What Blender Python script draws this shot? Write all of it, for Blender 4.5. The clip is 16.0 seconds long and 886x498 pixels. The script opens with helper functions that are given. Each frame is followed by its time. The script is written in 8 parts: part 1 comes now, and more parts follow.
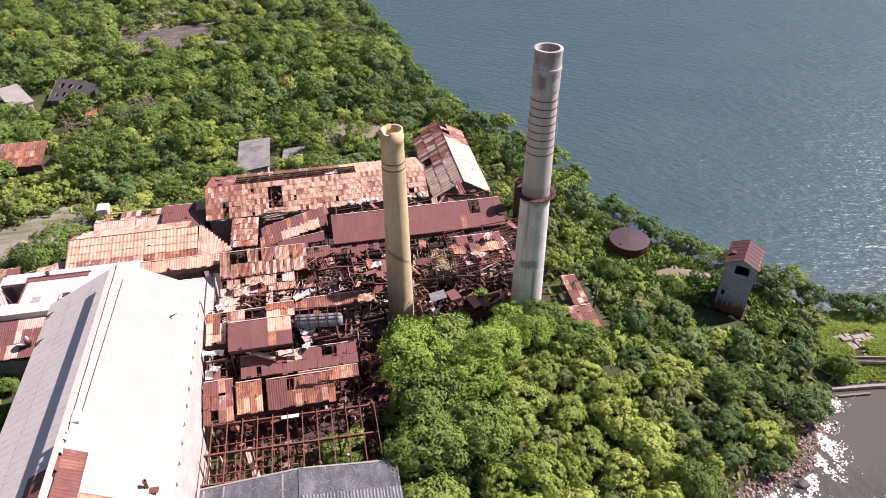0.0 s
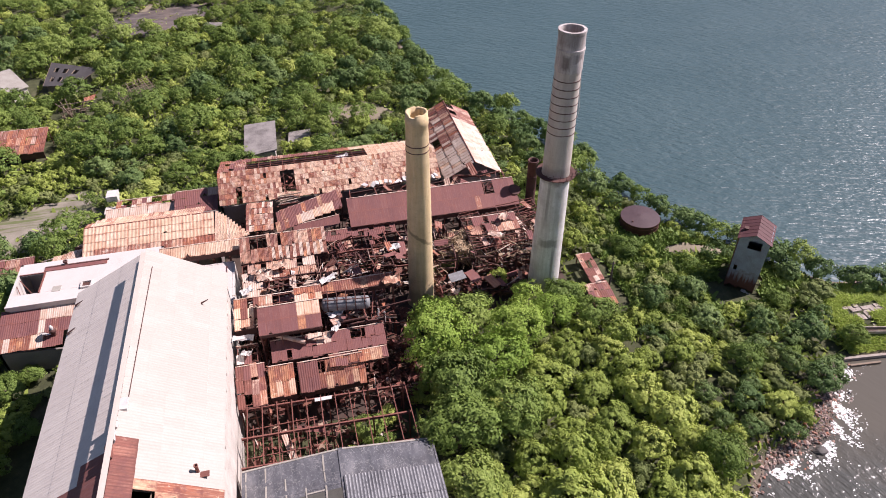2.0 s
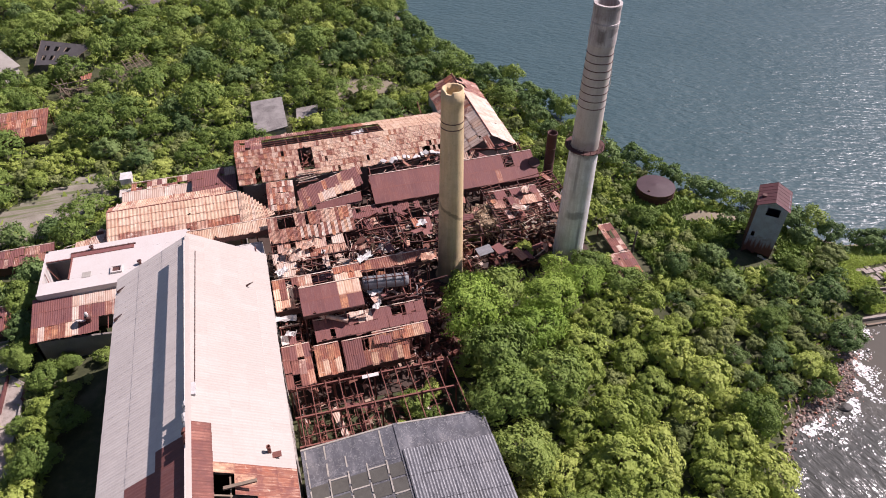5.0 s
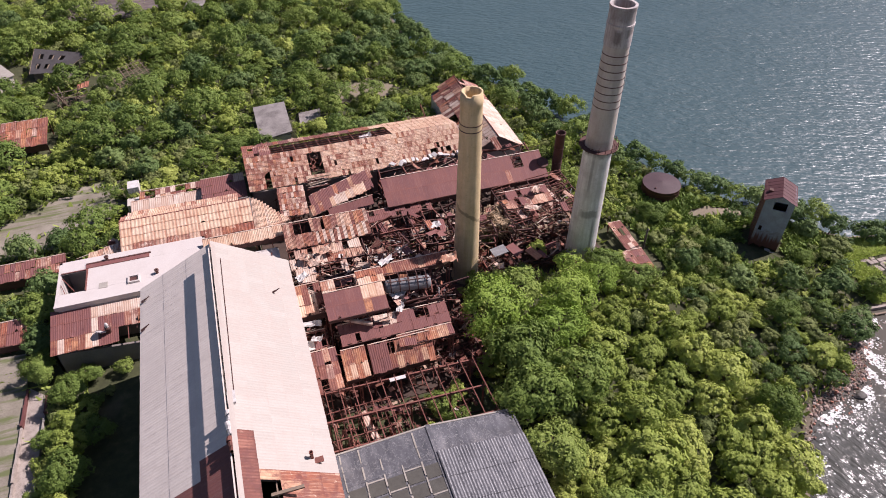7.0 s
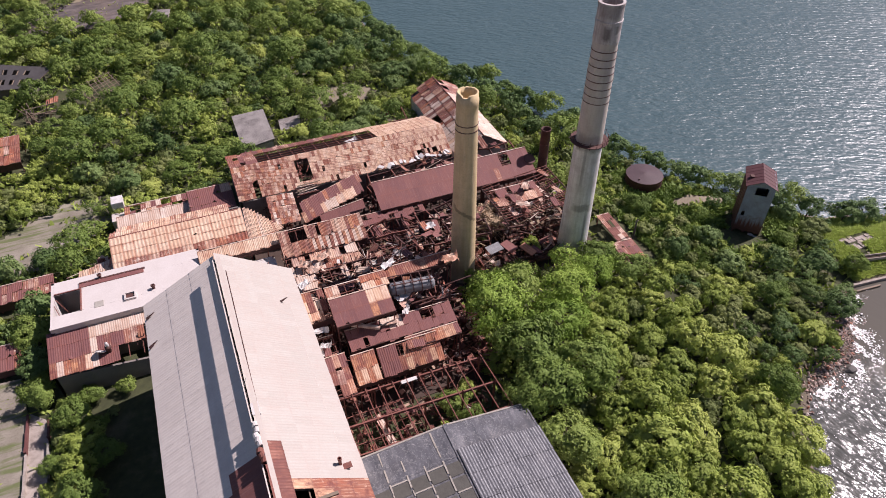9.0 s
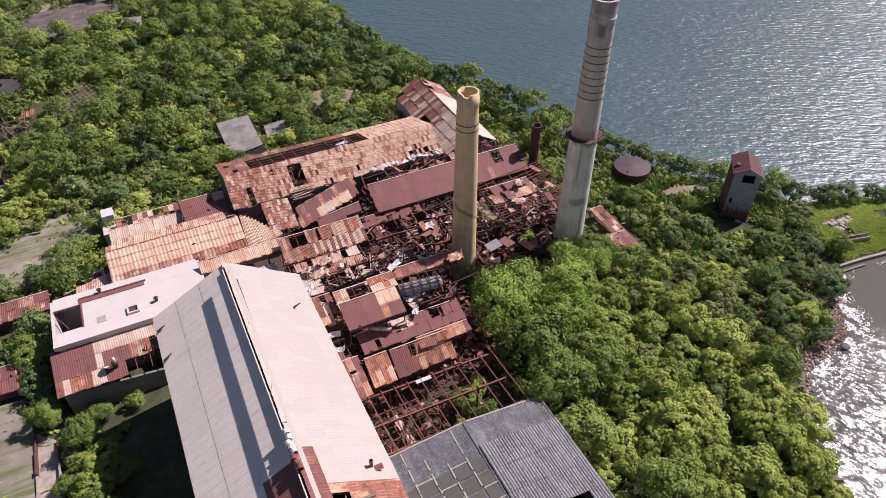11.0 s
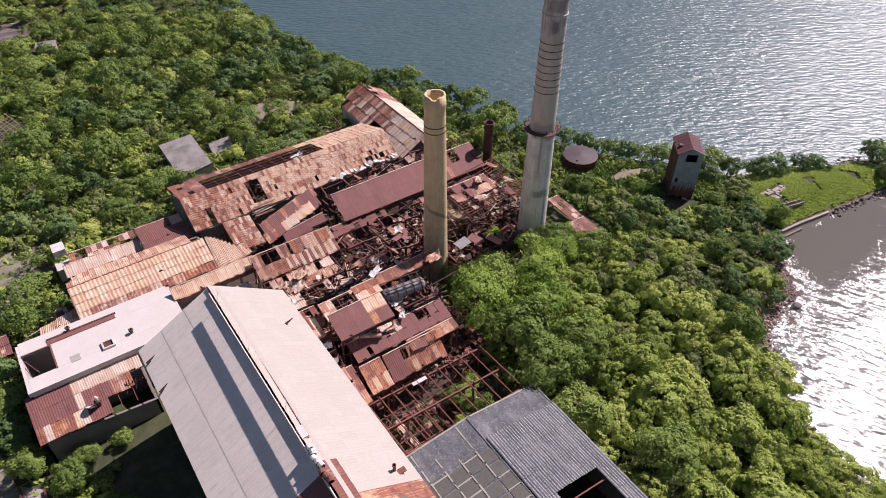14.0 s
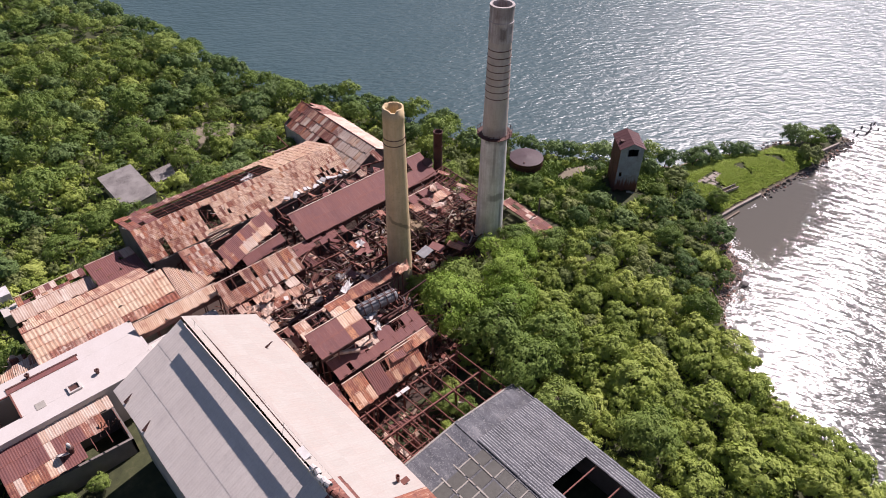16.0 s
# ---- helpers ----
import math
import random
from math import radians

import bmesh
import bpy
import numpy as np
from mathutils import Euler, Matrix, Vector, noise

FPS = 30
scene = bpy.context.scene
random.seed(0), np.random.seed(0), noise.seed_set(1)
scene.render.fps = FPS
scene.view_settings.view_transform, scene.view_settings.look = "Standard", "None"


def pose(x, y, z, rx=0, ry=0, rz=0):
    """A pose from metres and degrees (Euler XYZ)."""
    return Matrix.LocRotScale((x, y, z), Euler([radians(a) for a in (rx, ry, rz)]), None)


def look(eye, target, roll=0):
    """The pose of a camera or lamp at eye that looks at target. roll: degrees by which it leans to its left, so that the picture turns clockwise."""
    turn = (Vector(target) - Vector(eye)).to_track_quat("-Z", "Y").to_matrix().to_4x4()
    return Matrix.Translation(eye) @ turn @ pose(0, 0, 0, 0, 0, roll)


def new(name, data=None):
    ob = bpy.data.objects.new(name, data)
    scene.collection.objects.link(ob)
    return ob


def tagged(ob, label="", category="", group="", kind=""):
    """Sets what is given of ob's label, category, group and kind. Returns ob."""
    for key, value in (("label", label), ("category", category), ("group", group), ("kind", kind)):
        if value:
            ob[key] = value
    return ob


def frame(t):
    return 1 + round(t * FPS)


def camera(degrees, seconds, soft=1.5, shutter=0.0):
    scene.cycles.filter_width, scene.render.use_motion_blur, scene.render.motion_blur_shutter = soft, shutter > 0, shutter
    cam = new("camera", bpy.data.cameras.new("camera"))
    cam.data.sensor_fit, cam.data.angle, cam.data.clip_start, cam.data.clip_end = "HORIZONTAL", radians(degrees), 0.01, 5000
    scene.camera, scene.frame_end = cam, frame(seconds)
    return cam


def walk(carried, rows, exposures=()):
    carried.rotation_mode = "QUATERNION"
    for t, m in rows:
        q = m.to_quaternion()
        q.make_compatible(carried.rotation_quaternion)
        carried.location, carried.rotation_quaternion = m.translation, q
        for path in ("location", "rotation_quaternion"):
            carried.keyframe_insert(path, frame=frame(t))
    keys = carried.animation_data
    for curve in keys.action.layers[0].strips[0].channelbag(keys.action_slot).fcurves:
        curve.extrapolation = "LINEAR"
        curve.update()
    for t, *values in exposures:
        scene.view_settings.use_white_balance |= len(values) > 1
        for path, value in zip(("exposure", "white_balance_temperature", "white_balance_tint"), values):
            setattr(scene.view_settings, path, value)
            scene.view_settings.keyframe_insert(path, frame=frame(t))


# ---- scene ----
cam = camera(66.33, 16.0, 0.95)
walk(cam, [
    (0, pose(-8.544, -73.669, 69.587, 53.259, 0, -11.353) @ pose(0, 0, 0, 0, 0, -0.234)),
    (0.5, pose(-9.948, -73.570, 69.796, 52.808, 0, -11.895) @ pose(0, 0, 0, 0, 0, -0.188)),
    (1, pose(-11.347, -73.443, 69.994, 52.357, 0, -12.407) @ pose(0, 0, 0, 0, 0, -0.175)),
    (1.5, pose(-12.726, -73.267, 70.178, 51.925, 0, -12.853) @ pose(0, 0, 0, 0, 0, -0.145)),
    (2, pose(-14.090, -73.028, 70.355, 51.516, 0, -13.376) @ pose(0, 0, 0, 0, 0, -0.084)),
    (2.5, pose(-15.460, -72.741, 70.546, 51.104, 0, -13.895) @ pose(0, 0, 0, 0, 0, 0.001)),
    (3, pose(-16.848, -72.441, 70.773, 50.662, 0, -14.470) @ pose(0, 0, 0, 0, 0, 0.083)),
    (3.5, pose(-18.227, -72.130, 71.002, 49.989, 0, -15.110) @ pose(0, 0, 0, 0, 0, 0.165)),
    (4, pose(-19.583, -71.784, 71.211, 49.235, 0, -15.669) @ pose(0, 0, 0, 0, 0, 0.220)),
    (4.5, pose(-20.895, -71.431, 71.398, 48.982, 0, -16.100) @ pose(0, 0, 0, 0, 0, 0.272)),
    (5, pose(-22.175, -71.085, 71.564, 48.938, 0, -16.498) @ pose(0, 0, 0, 0, 0, 0.326)),
    (7.5, pose(-28.458, -69.537, 72.254, 48.949, 0, -19.802) @ pose(0, 0, 0, 0, 0, 0.311)),
    (8, pose(-29.697, -69.209, 72.374, 48.937, 0, -21.162) @ pose(0, 0, 0, 0, 0, 0.262)),
    (8.5, pose(-30.920, -68.864, 72.485, 48.948, 0, -22.124) @ pose(0, 0, 0, 0, 0, 0.227)),
    (9, pose(-32.134, -68.481, 72.588, 48.957, 0, -22.891) @ pose(0, 0, 0, 0, 0, 0.213)),
    (11.5, pose(-38.064, -66.378, 73.215, 48.845, 0, -27.697) @ pose(0, 0, 0, 0, 0, 0.149)),
    (12, pose(-39.218, -65.933, 73.341, 48.859, 0, -28.862) @ pose(0, 0, 0, 0, 0, 0.178)),
    (12.5, pose(-40.327, -65.471, 73.460, 48.842, 0, -30.008) @ pose(0, 0, 0, 0, 0, 0.208)),
    (13, pose(-41.428, -64.997, 73.585, 48.799, 0, -31.331) @ pose(0, 0, 0, 0, 0, 0.188)),
    (13.5, pose(-42.538, -64.516, 73.734, 48.816, 0, -33.195) @ pose(0, 0, 0, 0, 0, 0.228)),
    (14, pose(-43.653, -63.995, 73.878, 48.996, 0, -35.135) @ pose(0, 0, 0, 0, 0, 0.266)),
    (14.5, pose(-44.771, -63.435, 74.012, 49.252, 0, -37.098) @ pose(0, 0, 0, 0, 0, 0.306)),
    (15, pose(-45.885, -62.828, 74.133, 49.466, 0, -39.051) @ pose(0, 0, 0, 0, 0, 0.267)),
    (15.5, pose(-47.006, -62.196, 74.240, 49.661, 0, -41.012) @ pose(0, 0, 0, 0, 0, 0.300)),
    (16, pose(-48.147, -61.549, 74.343, 49.900, 0, -42.850) @ pose(0, 0, 0, 0, 0, 0.423)),
], [(0, 0.70, 6240, 25), (2.5, 0.54, 6240, 25), (6, 0.41, 6240, 26), (9, 0.33, 6240, 26), (13, 0.34, 6240, 25), (16, 0.36, 6240, 25)])

# ---------------------------------------------------------------- light
SUN_AZ, SUN_EL = 81.0, 46.0
sky_world = bpy.data.worlds.new("sky")
scene.world = sky_world
sky_world.use_nodes = True
wn = sky_world.node_tree.nodes
sky = wn.new("ShaderNodeTexSky")
sky.sky_type, sky.sun_disc = "NISHITA", False
sky.sun_elevation, sky.sun_rotation = radians(SUN_EL), radians(SUN_AZ)
sky.air_density, sky.dust_density, sky.ozone_density = 1.0, 0.7, 1.0
sky_world.node_tree.links.new(sky.outputs[0], wn["Background"].inputs[0])
wn["Background"].inputs[1].default_value = 0.05
sun = new("sun", bpy.data.lights.new("sun", "SUN"))
sun.data.energy, sun.data.angle, sun.data.color = 5.0, radians(0.53), (1.0, 0.935, 0.85)
to_sun = Vector((math.sin(radians(SUN_AZ)) * math.cos(radians(SUN_EL)), math.cos(radians(SUN_AZ)) * math.cos(radians(SUN_EL)), math.sin(radians(SUN_EL))))
sun.matrix_world = look(to_sun * 200, (0, 0, 0))


# ---------------------------------------------------------------- materials
class Mat:
    """A small builder for node materials."""

    def __init__(self, name):
        self.m = bpy.data.materials.new(name)
        self.m.use_nodes = True
        self.t = self.m.node_tree
        self.b = self.t.nodes["Principled BSDF"]
        self.co = self.node("ShaderNodeTexCoord")
        self.geo = self.node("ShaderNodeNewGeometry")

    def node(self, kind, **values):
        n = self.t.nodes.new(kind)
        for k, v in values.items():
            n.inputs[k.replace("_", " ")].default_value = v
        return n

    def link(self, a, b):
        self.t.links.new(a, b)

    def world(self):
        return self.geo.outputs["Position"]

    def obj(self):
        return self.co.outputs["Object"]

    def scaled(self, src, s):
        n = self.node("ShaderNodeMapping")
        n.inputs["Scale"].default_value = s
        self.link(src, n.inputs["Vector"])
        return n.outputs[0]

    def noise(self, src, scale, detail=4.0, rough=0.55):
        n = self.node("ShaderNodeTexNoise", Scale=scale, Detail=detail, Roughness=rough)
        self.link(src, n.inputs["Vector"])
        return n.outputs["Fac"]

    def ramp(self, fac, stops, mode="LINEAR"):
        n = self.node("ShaderNodeValToRGB")
        n.color_ramp.interpolation = mode
        e = n.color_ramp.elements
        while len(e) < len(stops):
            e.new(0.5)
        for k, (p, c) in zip(e, stops):
            k.position = p
            k.color = (*c, 1) if len(c) == 3 else c
        self.link(fac, n.inputs["Fac"])
        return n.outputs["Color"]

    def gray(self, fac, a, b, lo=0.0, hi=1.0):
        n = self.node("ShaderNodeMapRange")
        n.inputs[1].default_value, n.inputs[2].default_value = a, b
        n.inputs[3].default_value, n.inputs[4].default_value = lo, hi
        self.link(fac, n.inputs[0])
        return n.outputs[0]

    def mix(self, fac, a, b, kind="MIX"):
        n = self.t.nodes.new("ShaderNodeMix")
        n.data_type, n.blend_type = "RGBA", kind
        for k, v in ((0, fac), (6, a), (7, b)):
            if hasattr(v, "is_linked"):
                self.link(v, n.inputs[k])
            elif k == 0:
                n.inputs[0].default_value = v
            else:
                n.inputs[k].default_value = (*v, 1)
        return n.outputs[2]

    def maths(self, op, a, b=0.0):
        n = self.t.nodes.new("ShaderNodeMath")
        n.operation = op
        for k, v in ((0, a), (1, b)):
            if hasattr(v, "is_linked"):
                self.link(v, n.inputs[k])
            else:
                n.inputs[k].default_value = v
        return n.outputs[0]

    def island(self):
        return self.geo.outputs["Random Per Island"]

    def rand(self):
        return self.node("ShaderNodeObjectInfo").outputs["Random"]

    def split(self, src):
        n = self.node("ShaderNodeSeparateXYZ")
        self.link(src, n.inputs[0])
        return n.outputs

    def done(self, color, rough=0.8, metal=0.0, bump=None, dist=0.02, strength=0.6, spec=0.4):
        for k, v in (("Base Color", color), ("Roughness", rough), ("Metallic", metal)):
            if hasattr(v, "is_linked"):
                self.link(v, self.b.inputs[k])
            else:
                self.b.inputs[k].default_value = (*v, 1) if k == "Base Color" else v
        self.b.inputs["Specular IOR Level"].default_value = spec
        if bump is not None:
            n = self.node("ShaderNodeBump", Strength=strength, Distance=dist)
            self.link(bump, n.inputs["Height"])
            self.link(n.outputs[0], self.b.inputs["Normal"])
        return self.m


def sheet_metal(name, stops, rust=(0.16, 0.05, 0.035), amount=0.5, rough=0.75, spread=0.55, seam=0.55, pale=(0.62, 0.50, 0.43), bleach=0.25, trough=0.55, blotch=0.0, grime=0.4):
    """Corrugated roofing: a base tone that drifts over the roof, a slight change from sheet to sheet, rust runs down
    the slope, bleached runs, rusty laps, and rib troughs whose rust tone also carries shade.
    """
    k = Mat(name)
    rnd = k.rand()
    each = k.ramp(rnd, stops, "CONSTANT")
    mean = tuple(sum(c[i] for _, c in stops) / len(stops) for i in range(3))
    base = k.mix(spread, mean, each)
    drift = k.noise(k.world(), 0.28, 5, 0.65)
    base = k.mix(k.gray(drift, 0.42, 0.62, 0.0, 0.7), base, tuple(0.6 * m + 0.4 * r for m, r in zip(mean, rust)))
    off = k.node("ShaderNodeCombineXYZ")
    k.link(k.maths("MULTIPLY", rnd, 37.0), off.inputs[0])
    k.link(k.maths("MULTIPLY", rnd, 91.0), off.inputs[1])
    add = k.t.nodes.new("ShaderNodeVectorMath")
    add.operation = "ADD"
    k.link(k.scaled(k.obj(), (7, 0.8, 1)), add.inputs[0])
    k.link(off.outputs[0], add.inputs[1])
    streak = k.noise(add.outputs[0], 1.3, 5, 0.65)
    blot = k.noise(k.world(), 0.9, 5, 0.65)
    fine = k.noise(k.world(), 6.0, 4, 0.65)
    c = k.mix(k.maths("MULTIPLY", k.gray(streak, 0.52, 0.70), bleach), base, pale)
    f = k.maths("MAXIMUM", k.gray(streak, 0.50, 0.30), k.gray(blot, 0.52, 0.70))
    c = k.mix(k.maths("MULTIPLY", f, amount), c, rust)
    if blotch:
        flake = k.noise(k.world(), 0.62, 6, 0.7)
        c = k.mix(k.maths("MULTIPLY", k.gray(flake, 0.53, 0.57), blotch), c, tuple(0.75 * r + 0.05 * q for r, q in zip(rust, (1.2, 0.5, 0.6))))
        c = k.mix(k.maths("MULTIPLY", k.gray(flake, 0.39, 0.36), blotch), c, pale)
    ox, oy, oz = k.split(k.obj())
    lap = k.maths("MAXIMUM", k.gray(k.maths("ABSOLUTE", k.maths("SUBTRACT", ox, 0.5)), 0.40, 0.50), k.gray(oy, 0.10, 0.01))
    c = k.mix(k.maths("MULTIPLY", k.maths("MULTIPLY", lap, k.gray(blot, 0.3, 0.6)), seam), c, rust)
    # Rust in the rib troughs, which also puts rib shading into the colour.
    wave = k.maths("ABSOLUTE", k.maths("SUBTRACT", k.maths("FRACT", k.maths("MULTIPLY", ox, 3.0)), 0.5))
    c = k.mix(k.maths("MULTIPLY", k.maths("MULTIPLY", k.gray(wave, 0.22, 0.42), k.gray(streak, 0.38, 0.6)), trough), c, rust)
    c = k.mix(k.gray(fine, 0.3, 0.7, 0.0, grime), c, (0.60, 0.46, 0.41), "MULTIPLY")
    return k.done(c, rough, 0.0, fine, 0.01, 0.5)


def plain(name, color, rough=0.8, var=0.35, scale=0.8, metal=0.0, dist=0.02, dark=(0.45, 0.42, 0.4)):
    """Two scales of mottling over one base colour."""
    k = Mat(name)
    big = k.noise(k.world(), scale, 5, 0.6)
    fine = k.noise(k.world(), scale * 14, 4, 0.6)
    c = k.mix(k.gray(big, 0.35, 0.68, 0.0, var), color, tuple(a * b for a, b in zip(color, dark)))
    c = k.mix(k.gray(fine, 0.4, 0.75, 0.0, var), c, tuple(min(1, a * 1.25) for a in color))
    return k.done(c, rough, metal, fine, dist, 0.5)


M_RUST = sheet_metal("rusted_sheet", [(0, (0.27, 0.095, 0.07)), (0.22, (0.42, 0.172, 0.108)), (0.42, (0.295, 0.102, 0.066)), (0.56, (0.60, 0.355, 0.24)), (0.72, (0.18, 0.062, 0.05)), (0.82, (0.72, 0.53, 0.42))], rust=(0.18, 0.058, 0.044), amount=0.8, bleach=0.8, spread=0.9, pale=(0.84, 0.70, 0.58), blotch=0.65)
M_TAN = sheet_metal("tan_sheet", [(0, (0.76, 0.565, 0.395)), (0.3, (0.80, 0.625, 0.455)), (0.55, (0.70, 0.48, 0.315)), (0.7, (0.83, 0.67, 0.51)), (0.88, (0.62, 0.375, 0.24))], rust=(0.40, 0.175, 0.11), amount=0.6, spread=0.6, pale=(0.85, 0.72, 0.59), bleach=0.6, seam=0.95, trough=0.45, blotch=0.14, grime=0.2)
M_PEACH = sheet_metal("peach_sheet", [(0, (0.71, 0.47, 0.325)), (0.25, (0.50, 0.235, 0.145)), (0.45, (0.80, 0.61, 0.45)), (0.62, (0.38, 0.145, 0.090)), (0.72, (0.67, 0.41, 0.275)), (0.9, (0.83, 0.67, 0.52))], rust=(0.25, 0.082, 0.055), amount=0.8, spread=0.9, bleach=0.85, pale=(0.90, 0.79, 0.68), blotch=0.28)
M_MAROON = sheet_metal("maroon_sheet", [(0, (0.185, 0.078, 0.077)), (0.4, (0.205, 0.087, 0.085)), (0.7, (0.16, 0.065, 0.065)), (0.93, (0.25, 0.112, 0.10))], rust=(0.27, 0.10, 0.075), amount=0.35, spread=0.6, seam=0.55, pale=(0.40, 0.235, 0.205), bleach=0.35, trough=0.08)
M_ORANGE = sheet_metal("orange_rust_sheet", [(0, (0.51, 0.175, 0.082)), (0.25, (0.34, 0.098, 0.054)), (0.5, (0.58, 0.265, 0.13)), (0.66, (0.235, 0.072, 0.05)), (0.9, (0.74, 0.48, 0.30))], rust=(0.16, 0.05, 0.039), amount=0.85, bleach=0.55, spread=0.9, pale=(0.85, 0.66, 0.50), trough=0.3, blotch=0.5)
M_PALE = sheet_metal("pale_sheet", [(0, (0.76, 0.66, 0.56)), (0.4, (0.68, 0.56, 0.46)), (0.7, (0.80, 0.72, 0.63)), (0.9, (0.54, 0.36, 0.26))], rust=(0.34, 0.15, 0.09), amount=0.55, pale=(0.82, 0.75, 0.67), trough=0.4, grime=0.25)
# Slope light is put into the whitewash: sunlit tone lowered, shaded tone raised.
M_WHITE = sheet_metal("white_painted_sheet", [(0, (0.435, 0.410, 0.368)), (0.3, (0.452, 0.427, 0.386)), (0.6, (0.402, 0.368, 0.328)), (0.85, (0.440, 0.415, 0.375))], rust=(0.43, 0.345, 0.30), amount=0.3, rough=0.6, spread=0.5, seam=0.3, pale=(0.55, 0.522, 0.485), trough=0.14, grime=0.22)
M_BRIGHTWHITE = sheet_metal("bright_white_sheet", [(0, (0.79, 0.71, 0.64)), (0.3, (0.80, 0.725, 0.655)), (0.6, (0.77, 0.69, 0.62)), (0.85, (0.795, 0.715, 0.645))], rust=(0.56, 0.49, 0.45), amount=0.35, rough=0.7, spread=0.6, seam=0.15, pale=(0.72, 0.67, 0.62), trough=0.05, grime=0.22)
M_RIDGERUST = sheet_metal("ridge_rust_sheet", [(0, (0.27, 0.10, 0.075)), (0.4, (0.21, 0.075, 0.06)), (0.75, (0.33, 0.14, 0.10))], rust=(0.12, 0.045, 0.035), amount=0.7, spread=0.7, bleach=0.35, pale=(0.45, 0.26, 0.20), trough=0.6, blotch=0.4)
M_STEEL = plain("rusted_steel", (0.215, 0.083, 0.064), 0.8, 0.6, 1.3)
M_DARKSTEEL = plain("dark_rusted_steel", (0.105, 0.048, 0.041), 0.75, 0.6, 1.1)
M_MAROONSTEEL = plain("maroon_painted_steel", (0.145, 0.055, 0.05), 0.65, 0.4, 0.7)
M_GREYSTEEL = plain("grey_boiler_steel", (0.235, 0.235, 0.245), 0.6, 0.7, 1.2, 0.1)
M_CONC = plain("weathered_concrete", (0.36, 0.33, 0.29), 0.9, 0.6, 0.35)
M_CONCDARK = plain("dark_weathered_concrete", (0.27, 0.245, 0.23), 0.9, 1.0, 0.5, dark=(0.32, 0.30, 0.30))
M_WALL = plain("stained_plaster", (0.58, 0.53, 0.48), 0.9, 0.6, 0.5)
# Darker wall tone; the shade on unlit walls is put into this colour.
M_WALLDARK = plain("dark_mottled_wall", (0.22, 0.19, 0.175), 0.9, 0.6, 0.5)
M_ROOFWHITE = plain("white_roof_coating", (0.58, 0.53, 0.50), 0.7, 0.32, 0.4, dark=(0.78, 0.74, 0.70))
M_DEBRISWHITE = plain("white_scrap", (0.62, 0.59, 0.57), 0.6, 0.45, 1.5)
M_WOOD = plain("grey_timber", (0.25, 0.19, 0.14), 0.85, 0.5, 1.5)
# Dark base: part of the shade inside the bays is in this colour.
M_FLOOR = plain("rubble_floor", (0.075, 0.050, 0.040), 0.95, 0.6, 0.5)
M_TRUNK = plain("bark", (0.13, 0.10, 0.075), 0.95, 0.5, 2.0)
M_ROCK = plain("shore_rock", (0.30, 0.235, 0.19), 0.9, 0.7, 0.8)
M_ROCKDARK = plain("wet_rock", (0.09, 0.08, 0.072), 0.6, 0.5, 0.8)


def felt_material():
    """Weathered grey felt: cloudy patches, pale scuffs and thin cracked seams."""
    k = Mat("grey_roof_felt")
    a = k.noise(k.scaled(k.world(), (1, 0.35, 1)), 0.7, 5, 0.65)
    b = k.noise(k.world(), 0.28, 4, 0.6)
    f = k.noise(k.world(), 4.0, 6, 0.75)
    c = k.ramp(a, [(0.3, (0.058, 0.060, 0.070)), (0.52, (0.105, 0.105, 0.118)), (0.72, (0.19, 0.186, 0.195))])
    c = k.mix(k.gray(b, 0.5, 0.66, 0.0, 0.55), c, (0.055, 0.052, 0.056))
    c = k.mix(k.gray(f, 0.54, 0.70, 0.0, 0.7), c, (0.30, 0.295, 0.30))
    crack = k.maths("ABSOLUTE", k.maths("SUBTRACT", k.noise(k.world(), 0.9, 3, 0.6), 0.5))
    c = k.mix(k.gray(crack, 0.0, 0.012, 0.5, 0.0), c, (0.36, 0.345, 0.33))
    return k.done(c, 0.75, 0.0, f, 0.02, 0.6)


M_FELT = felt_material()


def grey_sheet_material():
    """Grey corrugated sheet: rib shading is put into the colour, troughs dark, crests pale in patches."""
    k = Mat("grey_corrugated_sheet")
    x, y, z = k.split(k.obj())
    wave = k.maths("ABSOLUTE", k.maths("SUBTRACT", k.maths("FRACT", k.maths("MULTIPLY", x, 3.0)), 0.5))
    a = k.noise(k.scaled(k.world(), (1, 0.3, 1)), 0.8, 5, 0.65)
    b = k.noise(k.world(), 0.35, 4, 0.6)
    f = k.noise(k.world(), 3.4, 6, 0.75)
    c = k.ramp(a, [(0.3, (0.075, 0.077, 0.088)), (0.52, (0.13, 0.13, 0.142)), (0.75, (0.21, 0.207, 0.212))])
    c = k.mix(k.gray(b, 0.52, 0.68, 0.0, 0.5), c, (0.06, 0.058, 0.062))
    # Painted rib light: pale crests here, dark troughs on the next line.
    c = k.mix(k.maths("MULTIPLY", k.gray(wave, 0.24, 0.06), k.gray(f, 0.38, 0.58, 0.0, 0.9)), c, (0.44, 0.435, 0.44))
    c = k.mix(k.maths("MULTIPLY", k.gray(wave, 0.34, 0.5), k.gray(f, 0.3, 0.6, 0.2, 0.6)), c, (0.05, 0.05, 0.056))
    return k.done(c, 0.7, 0.0, f, 0.02, 0.6)


M_GREYSHEET = grey_sheet_material()
M_PANE = plain("dusty_skylight_sheet", (0.095, 0.09, 0.078), 0.5, 0.5, 1.2)


